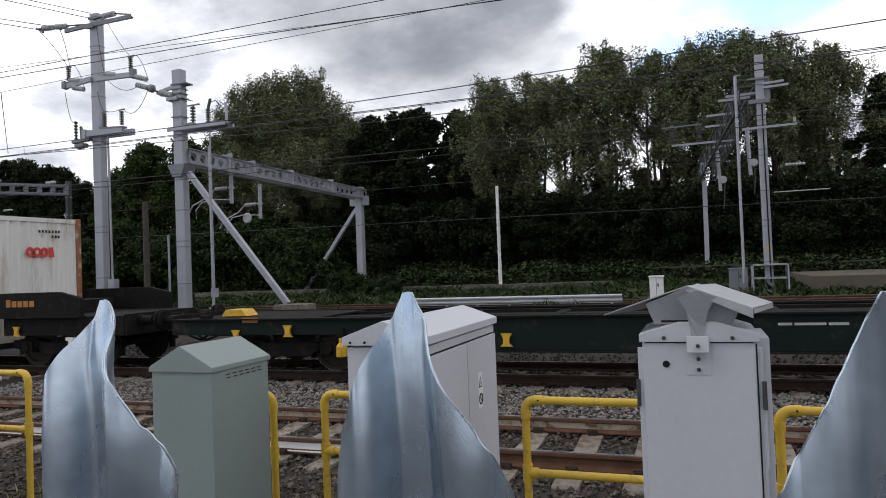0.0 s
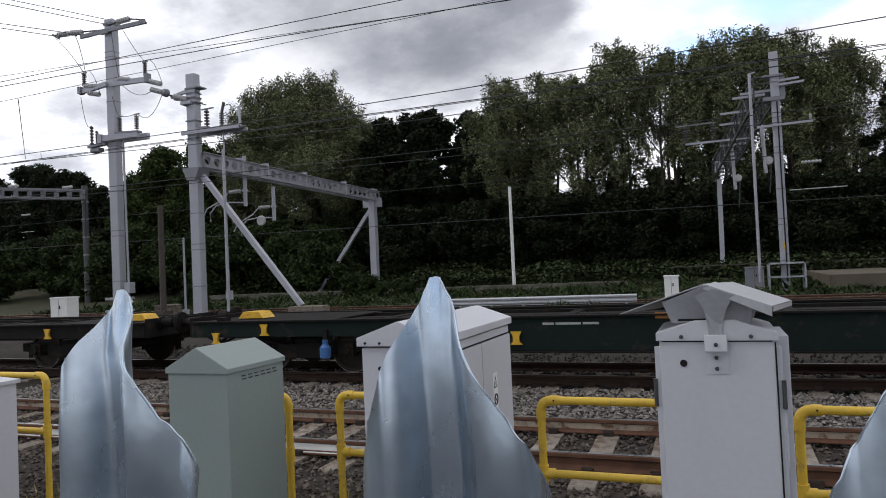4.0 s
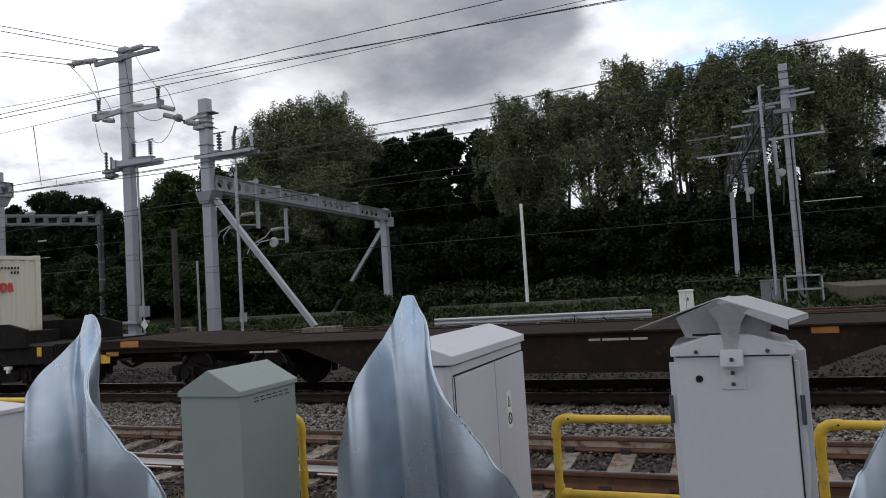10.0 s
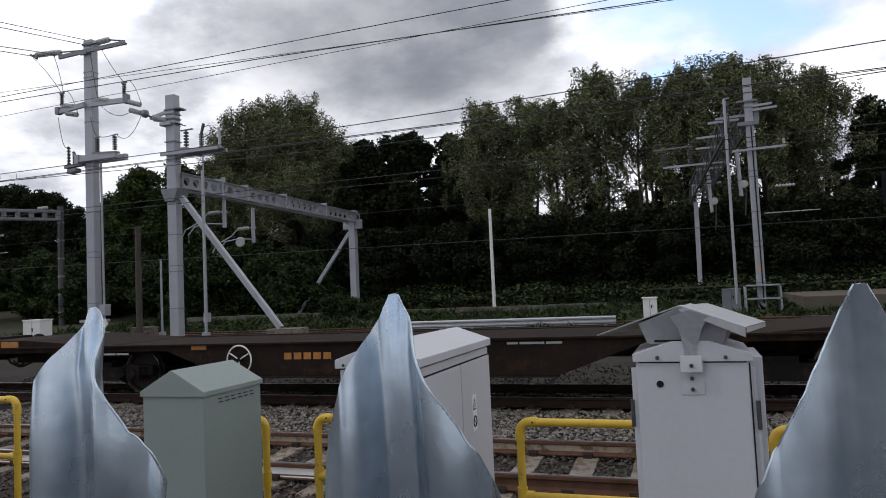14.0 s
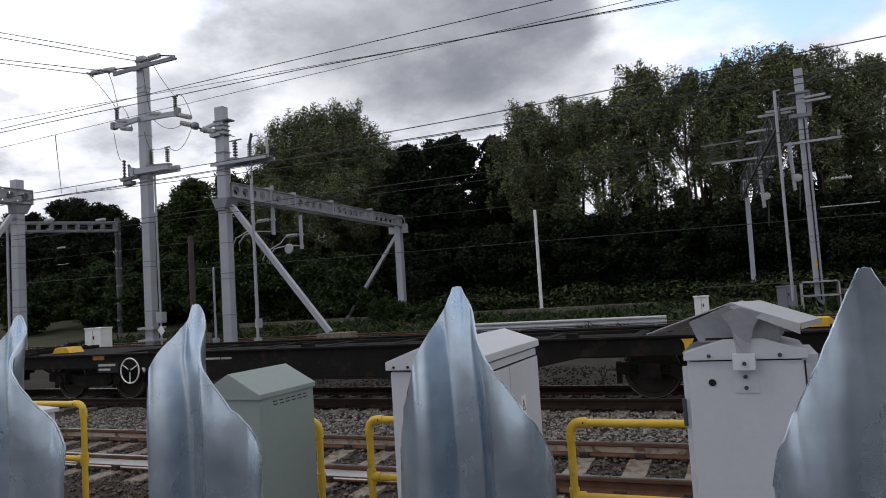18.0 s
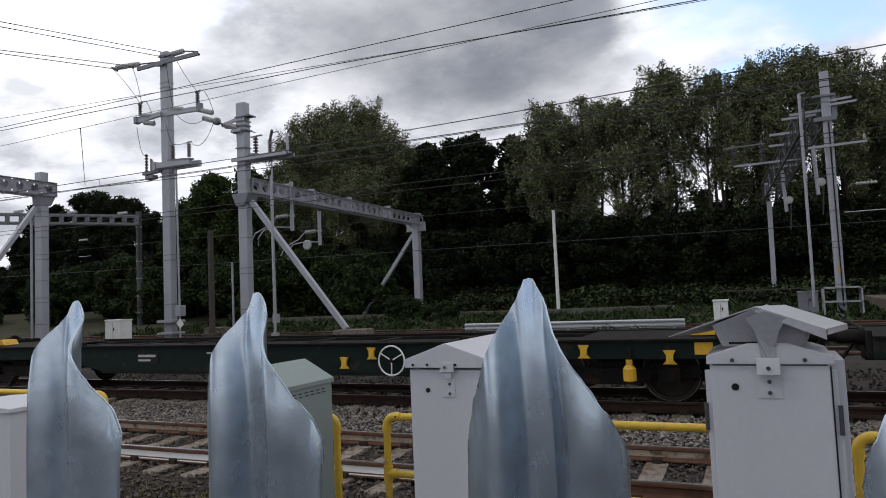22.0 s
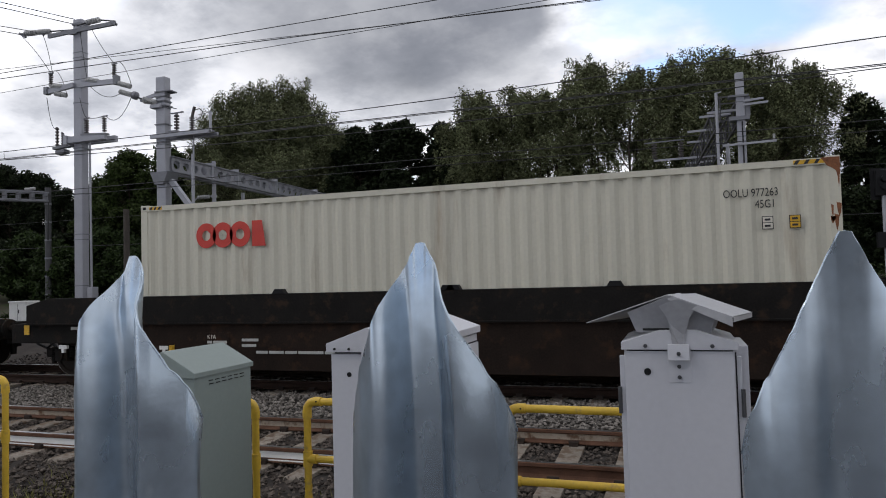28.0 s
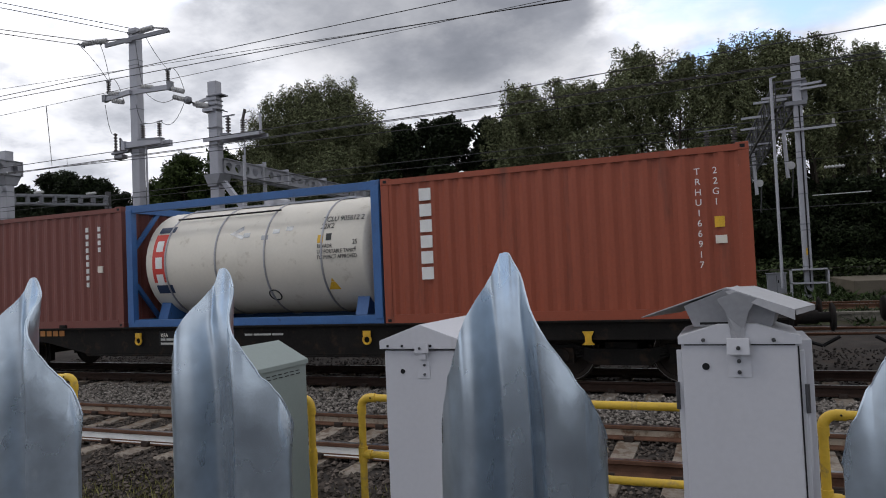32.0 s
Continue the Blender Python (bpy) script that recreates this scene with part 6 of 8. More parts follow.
def drawgear(parent, x, s):
    b = MB().box(x, x + s * 0.12, -0.2, 0.2, 0.85, 1.08).tube((x, 0, 0.95), (x + s * 0.55, 0, 0.9), 0.05, 8)
    part("coupling", b, M_WAGON, parent)
    pts = [Vector((x, 0.35, 0.85)), Vector((x + s * 0.2, 0.36, 0.55)), Vector((x + s * 0.5, 0.36, 0.45)), Vector((x + s * 0.75, 0.34, 0.6))]
    h = MB()
    for a, c in zip(pts, pts[1:]):
        h.tube(a, c, 0.03, 6)
    part("brake_hose", h, M_BLACK, parent)


def lash_eye(parent, x, y, z, material=None):
    """A yellow lifting lug or cleat on the sole bar."""
    b = MB().prism([(-0.09, 0.06), (0.09, 0.06), (0.05, -0.02), (0.05, -0.10), (0.10, -0.15), (-0.10, -0.15), (-0.05, -0.10), (-0.05, -0.02)], "y", -0.025, 0.02)
    part("lashing_lug", b, material or M_WYELLOW, parent, "yellow lashing lug", at=pose(x, y, z))


def pull_ring(parent, x, y, z):
    part("pull_ring", MB().ring((0, 0, 0), (0, 1, 0), 0.075, 0.022, 16, 6).box(-0.07, 0.07, -0.02, 0.02, 0.06, 0.16), M_WYELLOW, parent, "yellow shunting ring", smooth=True, at=pose(x, y, z))


def text_bars(parent, x, y, z, widths, h=0.036, material=None, gap=0.03):
    """Lettering too small to read."""
    for w in widths:
        part("stencil_mark", MB().box(x, x + w, y - 0.003, y + 0.001, z, z + h), material or M_STENCIL, parent, "small white stencilled mark")
        x += w + gap


def plate(parent, x, y, z, w, h, material, name="label_plate"):
    return part(name, MB().box(x, x + w, y - 0.006, y + 0.001, z, z + h), material, parent)


def fitting(w, kind, x, z, ye):
    if kind == "lug":
        lash_eye(w, x, ye - 0.02, z)
    elif kind == "ring":
        pull_ring(w, x, ye - 0.045, z)
    elif kind == "wheel":
        handwheel(w, x, ye - 0.085, z, 0.26)
    elif kind in ("pot", "bluepot"):
        part("brake_actuator", MB().lathe([(-0.17, 0.02), (-0.15, 0.1), (0.03, 0.1), (0.09, 0.05), (0.17, 0.05)], (x, ye - 0.045, z), (0, 0, 1), 14), M_WYELLOW if kind == "pot" else M_BLUE, w, "yellow brake actuator" if kind == "pot" else "blue brake actuator", smooth=True)
        part("bracket", MB().box(x - 0.04, x + 0.04, ye - 0.05, -1.1, z + 0.1, z + 0.35), M_WAGON, w)
    elif kind == "orange":
        plate(w, x - 0.17, ye, z - 0.045, 0.34, 0.09, M_WORANGE)
    elif kind == "deckbit":
        part("spigot_bracket", MB().prism([(-0.22, 1.03), (0.22, 1.03), (0.14, 1.15), (-0.14, 1.15)], "y", -1.2, -1.0), M_WORANGE, w, at=pose(x, 0, 0))
    elif kind == "lessor":
        for k in range(5):
            plate(w, x - 0.5 + 0.2 * k, ye, z - 0.06, 0.15, 0.12, M_WORANGE, "orange_block")
    elif kind == "triangle":
        part("warning_triangle", MB().prism([(x - 0.22, z - 0.17), (x + 0.22, z - 0.17), (x + 0.22, z + 0.17)], "y", ye - 0.004, ye + 0.001), M_TANKWHITE, w)
    elif kind == "diamond":
        part("diamond_label", MB().prism([(x - 0.14, z), (x, z - 0.14), (x + 0.14, z), (x, z + 0.14)], "y", ye - 0.004, ye + 0.001), M_STENCIL, w)
    elif kind == "panel":
        plate(w, x - 0.31, ye, z - 0.11, 0.62, 0.22, M_BLACK)
        text_bars(w, x - 0.27, ye - 0.007, z + 0.03, (0.5,), 0.05)
        text_bars(w, x - 0.27, ye - 0.007, z - 0.06, (0.35,), 0.04)
    elif kind == "kfa":
        plate(w, x - 0.28, ye, z - 0.15, 0.56, 0.30, M_BLACK)
        text_part("stencil_text", "KFA", 0.11, on_side(x - 0.23, ye - 0.008, z + 0.03), M_TANKWHITE, w)
        text_bars(w, x - 0.23, ye - 0.007, z - 0.04, (0.12, 0.3), 0.045)
        text_bars(w, x - 0.23, ye - 0.007, z - 0.12, (0.44,), 0.04)
    elif kind == "text":
        text_bars(w, x - 0.45, ye, z - 0.02, (0.18, 0.4, 0.25))
    elif kind == "sign":
        plate(w, x - 0.13, ye, z - 0.09, 0.26, 0.18, M_WYELLOW)
        part("sign_stay", MB().box(x - 0.02, x + 0.02, ye + 0.003, ye + 0.03, min(1.0, z), max(1.0, z)), M_WAGON, w)


def flat_wagon(u0, u1, style, seed, fittings=()):
    rnd = random.Random(seed)
    L = u1 - u0
    hl = L / 2 - 0.45
    mt = {"black": M_WAGON, "green": M_WAGON, "brown": M_WAGONBROWN}[style]
    lab = {"black": "empty black container flat wagon with yellow fittings", "green": "container flat wagon with dark green side sills and white marks", "brown": "empty rust-brown bogie container flat wagon"}[style]
    w = rolling("flat_wagon", (u0 + u1) / 2, TRACK_Y, 0, lab, "wagon", "freight train")
    bx = hl - (3.3 if style == "brown" else 2.4)
    # black and green sills reach lower, standing for shade and bogie parts beneath
    top, low, end = 1.0, (0.42 if style == "brown" else 0.46), (0.90 if style == "brown" else 0.72)
    for s in (-1, 1):
        y = s * 1.22
        sole = MB().prism([(-hl, top), (hl, top), (hl, end), (bx - 1.9, end), (bx - 3.2, low), (-bx + 3.2, low), (-bx + 1.9, end), (-hl, end)], "y", y - 0.05, y + 0.05)
        sb = part("side_sill", sole, M_WAGONGREEN if style == "green" else mt, w, bevel=0.012)
        part("top_flange", MB().box(-hl, hl, y - 0.11, y + 0.11, top, top + 0.03), mt, w)
        part("bottom_flange", MB().box(-bx + 3.2, bx - 3.2, y - 0.10, y + 0.10, low - 0.025, low), mt, w)
    for y in (-0.75, 0.75):
        part("stringer", MB().box(-hl, hl, y - 0.05, y + 0.05, 0.86, 1.0), mt, w)
    n = 12
    for i in range(n):
        x = -hl + 0.5 + (2 * hl - 1.0) * i / (n - 1)
        part("cross_member", MB().box(x - 0.09, x + 0.09, -1.17, 1.17, 0.80, 0.985), mt, w)
    part("centre_sill", MB().box(-hl, hl, -0.22, 0.22, 0.60, 0.97), mt, w)
    if style == "brown":
        part("deck", MB().box(-hl, hl, -1.10, 1.10, 0.985, 1.012), mt, w, "worn steel deck")
    else:
        for a, c in ((-hl, -hl + 3.0), (hl - 3.0, hl)):
            part("deck", MB().box(a, c, -1.10, 1.10, 0.985, 1.012), mt, w, "worn steel deck")
    for s in (-1, 1):
        part("headstock", MB().box(s * hl, s * (hl + 0.06), -1.25, 1.25, 0.72, 1.1), mt, w, bevel=0.01)
        buffer(w, s * (hl + 0.06), s)
        drawgear(w, s * (hl + 0.06), s)
        bogie(w, s * bx)
    ye = -1.275
    for kind, x, z in fittings:
        fitting(w, kind, x, z, ye)
    if style == "brown":
        for s in (-1, 1):
            part("end_ramp", MB().prism([(s * (hl - 0.05), 1.0), (s * (hl - 0.05), 1.17), (s * (hl - 1.5), 1.17), (s * (hl - 3.6), 1.02), (s * (hl - 3.6), 1.0)], "y", -1.24, 1.24), mt, w, "raised wagon end sloping to the deck", bevel=0.01)
            part("end_plate", MB().box(s * (hl - 1.05) - 0.24, s * (hl - 1.05) + 0.24, -1.262, -1.238, 0.99, 1.15), M_WORANGE, w, "worn orange plate")
        part("air_reservoir", MB().lathe([(0, 0.1), (0.08, 0.2), (1.3, 0.2), (1.38, 0.1)], (-1.8, -0.7, 0.62), (1, 0, 0), 16), M_WAGON, w, smooth=True)
        text_bars(w, -6.0, ye, 0.84, (0.3, 0.3))
    else:
        for x in (-hl + 0.7, -hl / 2, -0.6, hl / 2, hl - 0.7):
            part("spigot", MB().box(x - 0.09, x + 0.09, -1.27, -1.08, 1.03, 1.10), M_WAGON, w)
        for s in (-1, 1):
            part("end_cleat", MB().prism([(-0.3, 1.03), (0.3, 1.03), (0.18, 1.16), (-0.18, 1.16)], "y", -0.6, -0.2), M_WYELLOW, w, at=pose(s * (hl - 0.9), 0, 0))
        part("brake_rigging", MB().tube((-3.5, -0.6, 0.4), (3.5, -0.6, 0.4), 0.03, 6).box(-1.0, 0.4, -0.9, -0.4, 0.42, 0.7), M_WAGON, w)
    return w


def low_wagon(u0, u1, wheel=False, deck=None):
    w = rolling("low_container_wagon", (u0 + u1) / 2, TRACK_Y, 0, "low container wagon with dark green side beams under a white container", "wagon", "freight train")
    hl = (u1 - u0) / 2 - 0.15
    for s in (-1, 1):
        y = s * 1.20
        part("side_sill", MB().prism([(-hl, 0.68), (hl, 0.68), (hl, 0.52), (hl - 2.6, 0.45), (hl - 3.4, 0.28), (-hl + 3.4, 0.28), (-hl + 2.6, 0.45), (-hl, 0.52)], "y", y - 0.06, y + 0.06), M_WAGONGREEN, w, bevel=0.01)
        part("top_flange", MB().box(-hl, hl, y - 0.1, y + 0.1, 0.66, 0.687), M_WAGON, w)
        bogie(w, s * (hl - 0.2))
        part("end_frame", MB().box(s * hl, s * (hl + 0.08), -1.2, 1.2, 0.5, 1.0), M_WAGON, w)
    for i in range(8):
        x = -hl + 1 + (2 * hl - 2) * i / 7
        part("cross_member", MB().box(x - 0.08, x + 0.08, -1.14, 1.14, 0.46, 0.66), M_WAGON, w)
    for x in (-4.4, 2.0):
        text_bars(w, x, -1.262, 0.60, (0.3, 0.42), 0.055)
        text_bars(w, x, -1.262, 0.50, (0.36,), 0.055)
    text_part("stencil_text", "MINIMUM CURVE\n75 METRES", 0.075, on_side(-1.0, -1.263, 0.60), M_WHITE, w)
    text_part("stencil_text", "IWB  7100", 0.075, on_side(0.7, -1.263, 0.60), M_WHITE, w)
    if wheel:
        handwheel(w, -hl + 0.15, -1.36, 0.62, 0.2)
    if deck:
        part("end_deck", MB().box(deck, hl + 0.06, -1.16, 1.16, 0.94, 1.0), M_WAGON, w, bevel=0.01)
        for s in (-1, 1):
            part("end_side", MB().prism([(deck, 0.69), (hl + 0.06, 0.69), (hl + 0.06, 0.97), (deck + 0.5, 0.98), (deck, 0.90)], "y", s * 1.19 - 0.04, s * 1.19 + 0.04), M_WAGON, w, bevel=0.01)
        part("brake_drum", MB().lathe([(0, 0.06), (0.02, 0.17), (0.20, 0.18), (0.24, 0.12), (0.25, 0.05)], (deck + 0.12, -1.36, 0.82), (0.5, -0.85, 0), 20), M_WHEEL, w, "dark brake drum", smooth=True)
        part("grab_handle", MB().sweep([(deck + 0.85, -1.25, 0.80), (deck + 0.90, -1.30, 0.70), (deck + 1.18, -1.30, 0.72), (deck + 1.22, -1.25, 0.80)], 0.012, 6), M_WHITE, w, "white grab handle", smooth=True)
        for k in range(6):
            part("side_bolt", MB().tube((deck + 0.3 + 0.2 * k, -1.225, 0.93), (deck + 0.3 + 0.2 * k, -1.245, 0.93), 0.022, 8), M_WHEEL, w)
    return w


def pocket_wagon(u0, u1, c0, c1, words, wheels=(-1, 1)):
    """A well wagon: the container stands in the pocket between high side beams."""
    w = rolling("pocket_wagon", (u0 + u1) / 2, TRACK_Y, 0, "black pocket wagon with high side beams, white handwheels and yellow lugs", "wagon", "freight train")
    m = (u0 + u1) / 2
    hl = (u1 - u0) / 2 - 0.4
    a, c = c0 - m - 0.25, c1 - m + 0.25
    for s in (-1, 1):
        y = s * 1.30
        part("upper_beam", MB().prism([(a - 2.6, 1.12), (c + 2.6, 1.12), (c + 2.6, 1.5), (c + 2.0, 1.64), (a - 2.0, 1.64), (a - 2.6, 1.5)], "y", y - 0.05, y + 0.05), M_WAGON, w, bevel=0.012)
        part("lower_side", MB().prism([(a - 0.1, 1.13), (c + 0.1, 1.13), (c, 0.5), (c - 0.9, 0.26), (a + 0.9, 0.26), (a, 0.5)], "y", y - 0.02, y + 0.03), M_WAGONBROWN, w)
        part("beam_lip", MB().box(a - 2.6, c + 2.6, y - 0.08, y + 0.08, 1.10, 1.13), M_WAGON, w)
        for p, q in ((-hl, a - 0.3), (c + 0.3, hl)):
            part("end_sill", MB().box(p, q, y * 0.93 - 0.06, y * 0.93 + 0.06, 0.72, 1.12), M_WAGON, w, bevel=0.01)
        x = s * (hl - 2.0)
        bogie(w, x)
        part("headstock", MB().box(s * hl, s * (hl + 0.06), -1.25, 1.25, 0.72, 1.15), M_WAGON, w)
        buffer(w, s * (hl + 0.06), s)
        drawgear(w, s * (hl + 0.06), s)
        part("end_platform", MB().box(min(s * hl, s * (hl - 3.2)), max(s * hl, s * (hl - 3.2)), -1.15, 1.15, 1.08, 1.12), M_WAGON, w)
        part("trestle", MB().box(s * (hl - 2.7) - 0.35, s * (hl - 2.7) + 0.35, -0.8, 0.8, 1.12, 1.42), M_WAGON, w, bevel=0.02)
        if s in wheels:
            for y in (-1.42, 1.30):
                handwheel(w, s * (hl - (1.4 if s < 0 else 1.1)), y, 1.58, 0.25)
        lash_eye(w, s * (hl - 2.9), -1.32, 0.86)
        part("lifting_eye", MB().box(-0.1, 0.1, -0.03, 0.03, 0, 0.07).box(-0.03, 0.03, -0.03, 0.03, -0.08, 0), M_WHITE, w, at=pose(s * (hl - 1.4), -1.3, 0.62))
        part("lifting_eye", MB().box(-0.1, 0.1, -0.03, 0.03, 0, 0.07).box(-0.03, 0.03, -0.03, 0.03, -0.08, 0), M_WHITE, w, at=pose(s * (hl - 3.9), -1.3, 0.62))
        part("grease_pot", MB().lathe([(0, 0.02), (0.02, 0.1), (0.2, 0.1), (0.26, 0.05), (0.34, 0.05)], (s * (hl - 4.1), -1.34, 0.36), (0, 0, 1), 14), M_WYELLOW, w, "yellow brake actuator", smooth=True)
        plate(w, s * (hl - 0.4) - 0.07, -1.29, 0.90, 0.14, 0.20, M_WYELLOW, "warning_sign")
        part("white_upright", MB().box(-0.03, 0.03, -0.03, 0.02, 0, 0.5), M_WHITE, w, at=pose(a if s < 0 else c, -1.36, 1.15))
    part("pocket_floor", MB().box(a, c, -1.22, 1.22, 0.40, 0.52), M_WAGON, w)
    for x in (a + 3.4, a + 6.1, c - 3.4, c - 6.0, a + 6.6):
        part("guide_cleat", MB().prism([(-0.13, 1.64), (0.13, 1.64), (0.08, 1.72), (-0.08, 1.72)], "y", -1.36, -1.24), M_BLACK, w, at=pose(x, 0, 0))
    ye = -1.325
    pl = plate(w, a + 1.8, ye, 0.60, 0.52, 0.34, M_WAGONBROWN)
    text_part("stencil_text", words, 0.10, on_side(a + 1.85, ye - 0.008, 0.83), M_TANKWHITE, w)
    text_bars(w, a + 1.85, ye - 0.007, 0.74, (0.1, 0.3), 0.05)
    text_bars(w, a + 1.85, ye - 0.007, 0.64, (0.44,), 0.05)
    text_bars(w, a + 2.6, ye, 0.78, (0.35,), 0.05)
    text_bars(w, a + 2.6, ye, 0.68, (0.3,), 0.05)
    text_bars(w, a + 2.9, ye, 0.56, (0.24, 0.3, 0.24, 0.5, 0.2, 0.3, 0.5), 0.05)
    text_bars(w, -hl + 1.6, -1.31, 1.0, (0.35,), 0.06)
    for k in range(5):
        plate(w, c + 0.5 + 0.17 * k, -1.351, 1.34, 0.13, 0.13 if k else 0.16, M_WORANGE, "orange_block")
    return w


# ---- containers ----
def corrugation(b, axis, lo, hi, plane, z0, z1, out, pitch=0.278, deep=0.036):
    """A sheet of trapezoid corrugations between lo and hi, facing out (-1 or 1) on the plane."""
    n = max(1, round((hi - lo) / pitch))
    p = (hi - lo) / n
    line = []
    for i in range(n):
        x = lo + i * p
        line += [(x, 0), (x + p * 0.26, 0), (x + p * 0.50, 1), (x + p * 0.76, 1)]
    line.append((hi, 0))
    vs = []
    for x, d in line:
        w = plane - out * deep * d
        for z in (z0, z1):
            vs.append((x, w, z) if axis == "x" else (w, x, z))
    b.add(vs, [(2 * i, 2 * i + 2, 2 * i + 3, 2 * i + 1) for i in range(len(line) - 1)])


def box_container(u0, length, height, z, material, label, rust=0.0, seed=0, post=None, end="plain", group="shipping containers"):
    c = rolling("shipping_container", u0, TRACK_Y, z, label, "container", group)
    W, L, Hh = 1.219, length, height
    post = post or material
    side = MB()
    corrugation(side, "x", 0.14, L - 0.14, -W + 0.012, 0.16, Hh - 0.11, -1)
    part("side_wall", side, material, c, "corrugated steel side")
    back = MB()
    corrugation(back, "x", 0.14, L - 0.14, W - 0.012, 0.16, Hh - 0.11, 1)
    part("side_wall", back, material, c, "corrugated steel side")
    roof = MB().box(0.05, L - 0.05, -W + 0.05, W - 0.05, Hh - 0.09, Hh - 0.03)
    for i in range(int(L / 0.33)):
        roof.box(0.15 + 0.33 * i, 0.28 + 0.33 * i, -W + 0.06, W - 0.06, Hh - 0.03, Hh - 0.012)
    part("roof", roof, material, c)
    part("floor", MB().box(0.05, L - 0.05, -W + 0.05, W - 0.05, 0.02, 0.14), M_WAGON, c)
    for s in (-1, 1):
        part("bottom_rail", MB().box(0.16, L - 0.16, s * W - 0.03 * (s > 0) - 0.0, s * W + 0.03 * (s < 0), 0.0, 0.165), material, c)
        part("top_rail", MB().box(0.16, L - 0.16, s * W - 0.06 * (s > 0), s * W + 0.06 * (s < 0), Hh - 0.115, Hh - 0.02), material, c)
        for x in (0, L):
            d = 1 if x == 0 else -1
            part("corner_post", MB().box(min(x, x + d * 0.15), max(x, x + d * 0.15), s * W - 0.15 * (s > 0), s * W + 0.15 * (s < 0), 0.12, Hh - 0.12), post, c)
            for zz in (0.0, Hh - 0.118):
                cc = MB().box(min(x - d * 0.003, x + d * 0.178), max(x - d * 0.003, x + d * 0.178), s * (W + 0.003) - 0.16 * (s > 0), s * (W + 0.003) + 0.16 * (s < 0), zz, zz + 0.118)
                k = part("corner_casting", cc, post, c, bevel=0.01)
                part("casting_slot", MB().box(x + d * 0.05, x + d * 0.12, s * (W + 0.003) - 0.002, s * (W + 0.003) + 0.002, zz + 0.035, zz + 0.085), M_BLACK, k)
    if end == "doors":
        for s in (-1, 1):
            dr = part("door", MB().box(L - 0.06, L - 0.025, 0.012 if s > 0 else -W + 0.15, W - 0.15 if s > 0 else -0.012, 0.16, Hh - 0.12), material, c, bevel=0.006)
            for z0, z1 in ((0.22, 0.60), (0.68, 1.18), (1.26, 1.80), (1.88, 2.18), (2.26, 2.70)):
                part("door_panel", MB().box(L - 0.028, L - 0.008, 0.07 if s > 0 else -W + 0.21, W - 0.21 if s > 0 else -0.07, z0, z1), material, dr, bevel=0.009)
            part("door_seal", MB().box(L - 0.03, L - 0.012, s * 0.002 - 0.010 * (s < 0), s * 0.002 + 0.010 * (s > 0), 0.16, Hh - 0.13), M_BLACK, dr)
            part("door_seal", MB().box(L - 0.03, L - 0.006, s * (W - 0.148) - 0.010 * (s > 0), s * (W - 0.148) + 0.010 * (s < 0), 0.16, Hh - 0.13), M_BLACK, dr)
            for y in (0.14, 0.60):
                rod = part("lock_rod", MB().tube((L + 0.022, s * y, 0.10), (L + 0.022, s * y, Hh - 0.06), 0.019, 8), M_STEEL, dr)
                for zz in (0.13, 0.62, 1.22, 1.84, 2.22, Hh - 0.16):
                    part("rod_bracket", MB().box(L - 0.01, L + 0.044, s * y - 0.045, s * y + 0.045, zz, zz + 0.05), M_FADEDGREY, rod, bevel=0.004)
                part("door_handle", MB().sweep([(L + 0.035, s * y, 0.52), (L + 0.055, s * (y + 0.03), 0.46), (L + 0.055, s * (y + 0.30), 0.44), (L + 0.035, s * (y + 0.34), 0.48)], 0.014, 6), M_BLACK, rod)
            for zz in (0.30, 0.95, 1.60, 2.30):
                part("door_hinge", MB().box(L - 0.02, L + 0.022, s * (W - 0.09) - 0.05, s * (W - 0.09) + 0.05, zz, zz + 0.13), M_FADEDGREY, dr, "worn grey hinge", bevel=0.006)
            part("height_stripe", MB().box(L, L + 0.004, s * 0.80 - 0.24, s * 0.80 + 0.24, Hh - 0.10, Hh - 0.035), M_WYELLOW, c, "yellow and black height stripe")
            for k in range(4):
                yy = s * 0.80 - 0.20 + 0.12 * k
                part("black_stripe", MB().prism([(yy - 0.03, Hh - 0.099), (yy + 0.02, Hh - 0.099), (yy + 0.06, Hh - 0.036), (yy + 0.01, Hh - 0.036)], "x", L + 0.002, L + 0.006), M_BLACKTEXT, c)
    else:
        e = MB()
        corrugation(e, "y", -W + 0.14, W - 0.14, L - 0.015, 0.16, Hh - 0.11, 1)
        part("end_wall", e, material, c)
    for z0, z1 in ((0, 0.16), (Hh - 0.12, Hh - 0.02)):
        part("end_rail", MB().box(L - 0.09, L, -W + 0.15, W - 0.15, z0, z1), material, c)
    e2 = MB()
    corrugation(e2, "y", -W + 0.14, W - 0.14, 0.015, 0.16, Hh - 0.11, -1)
    part("end_wall", e2, material, c)
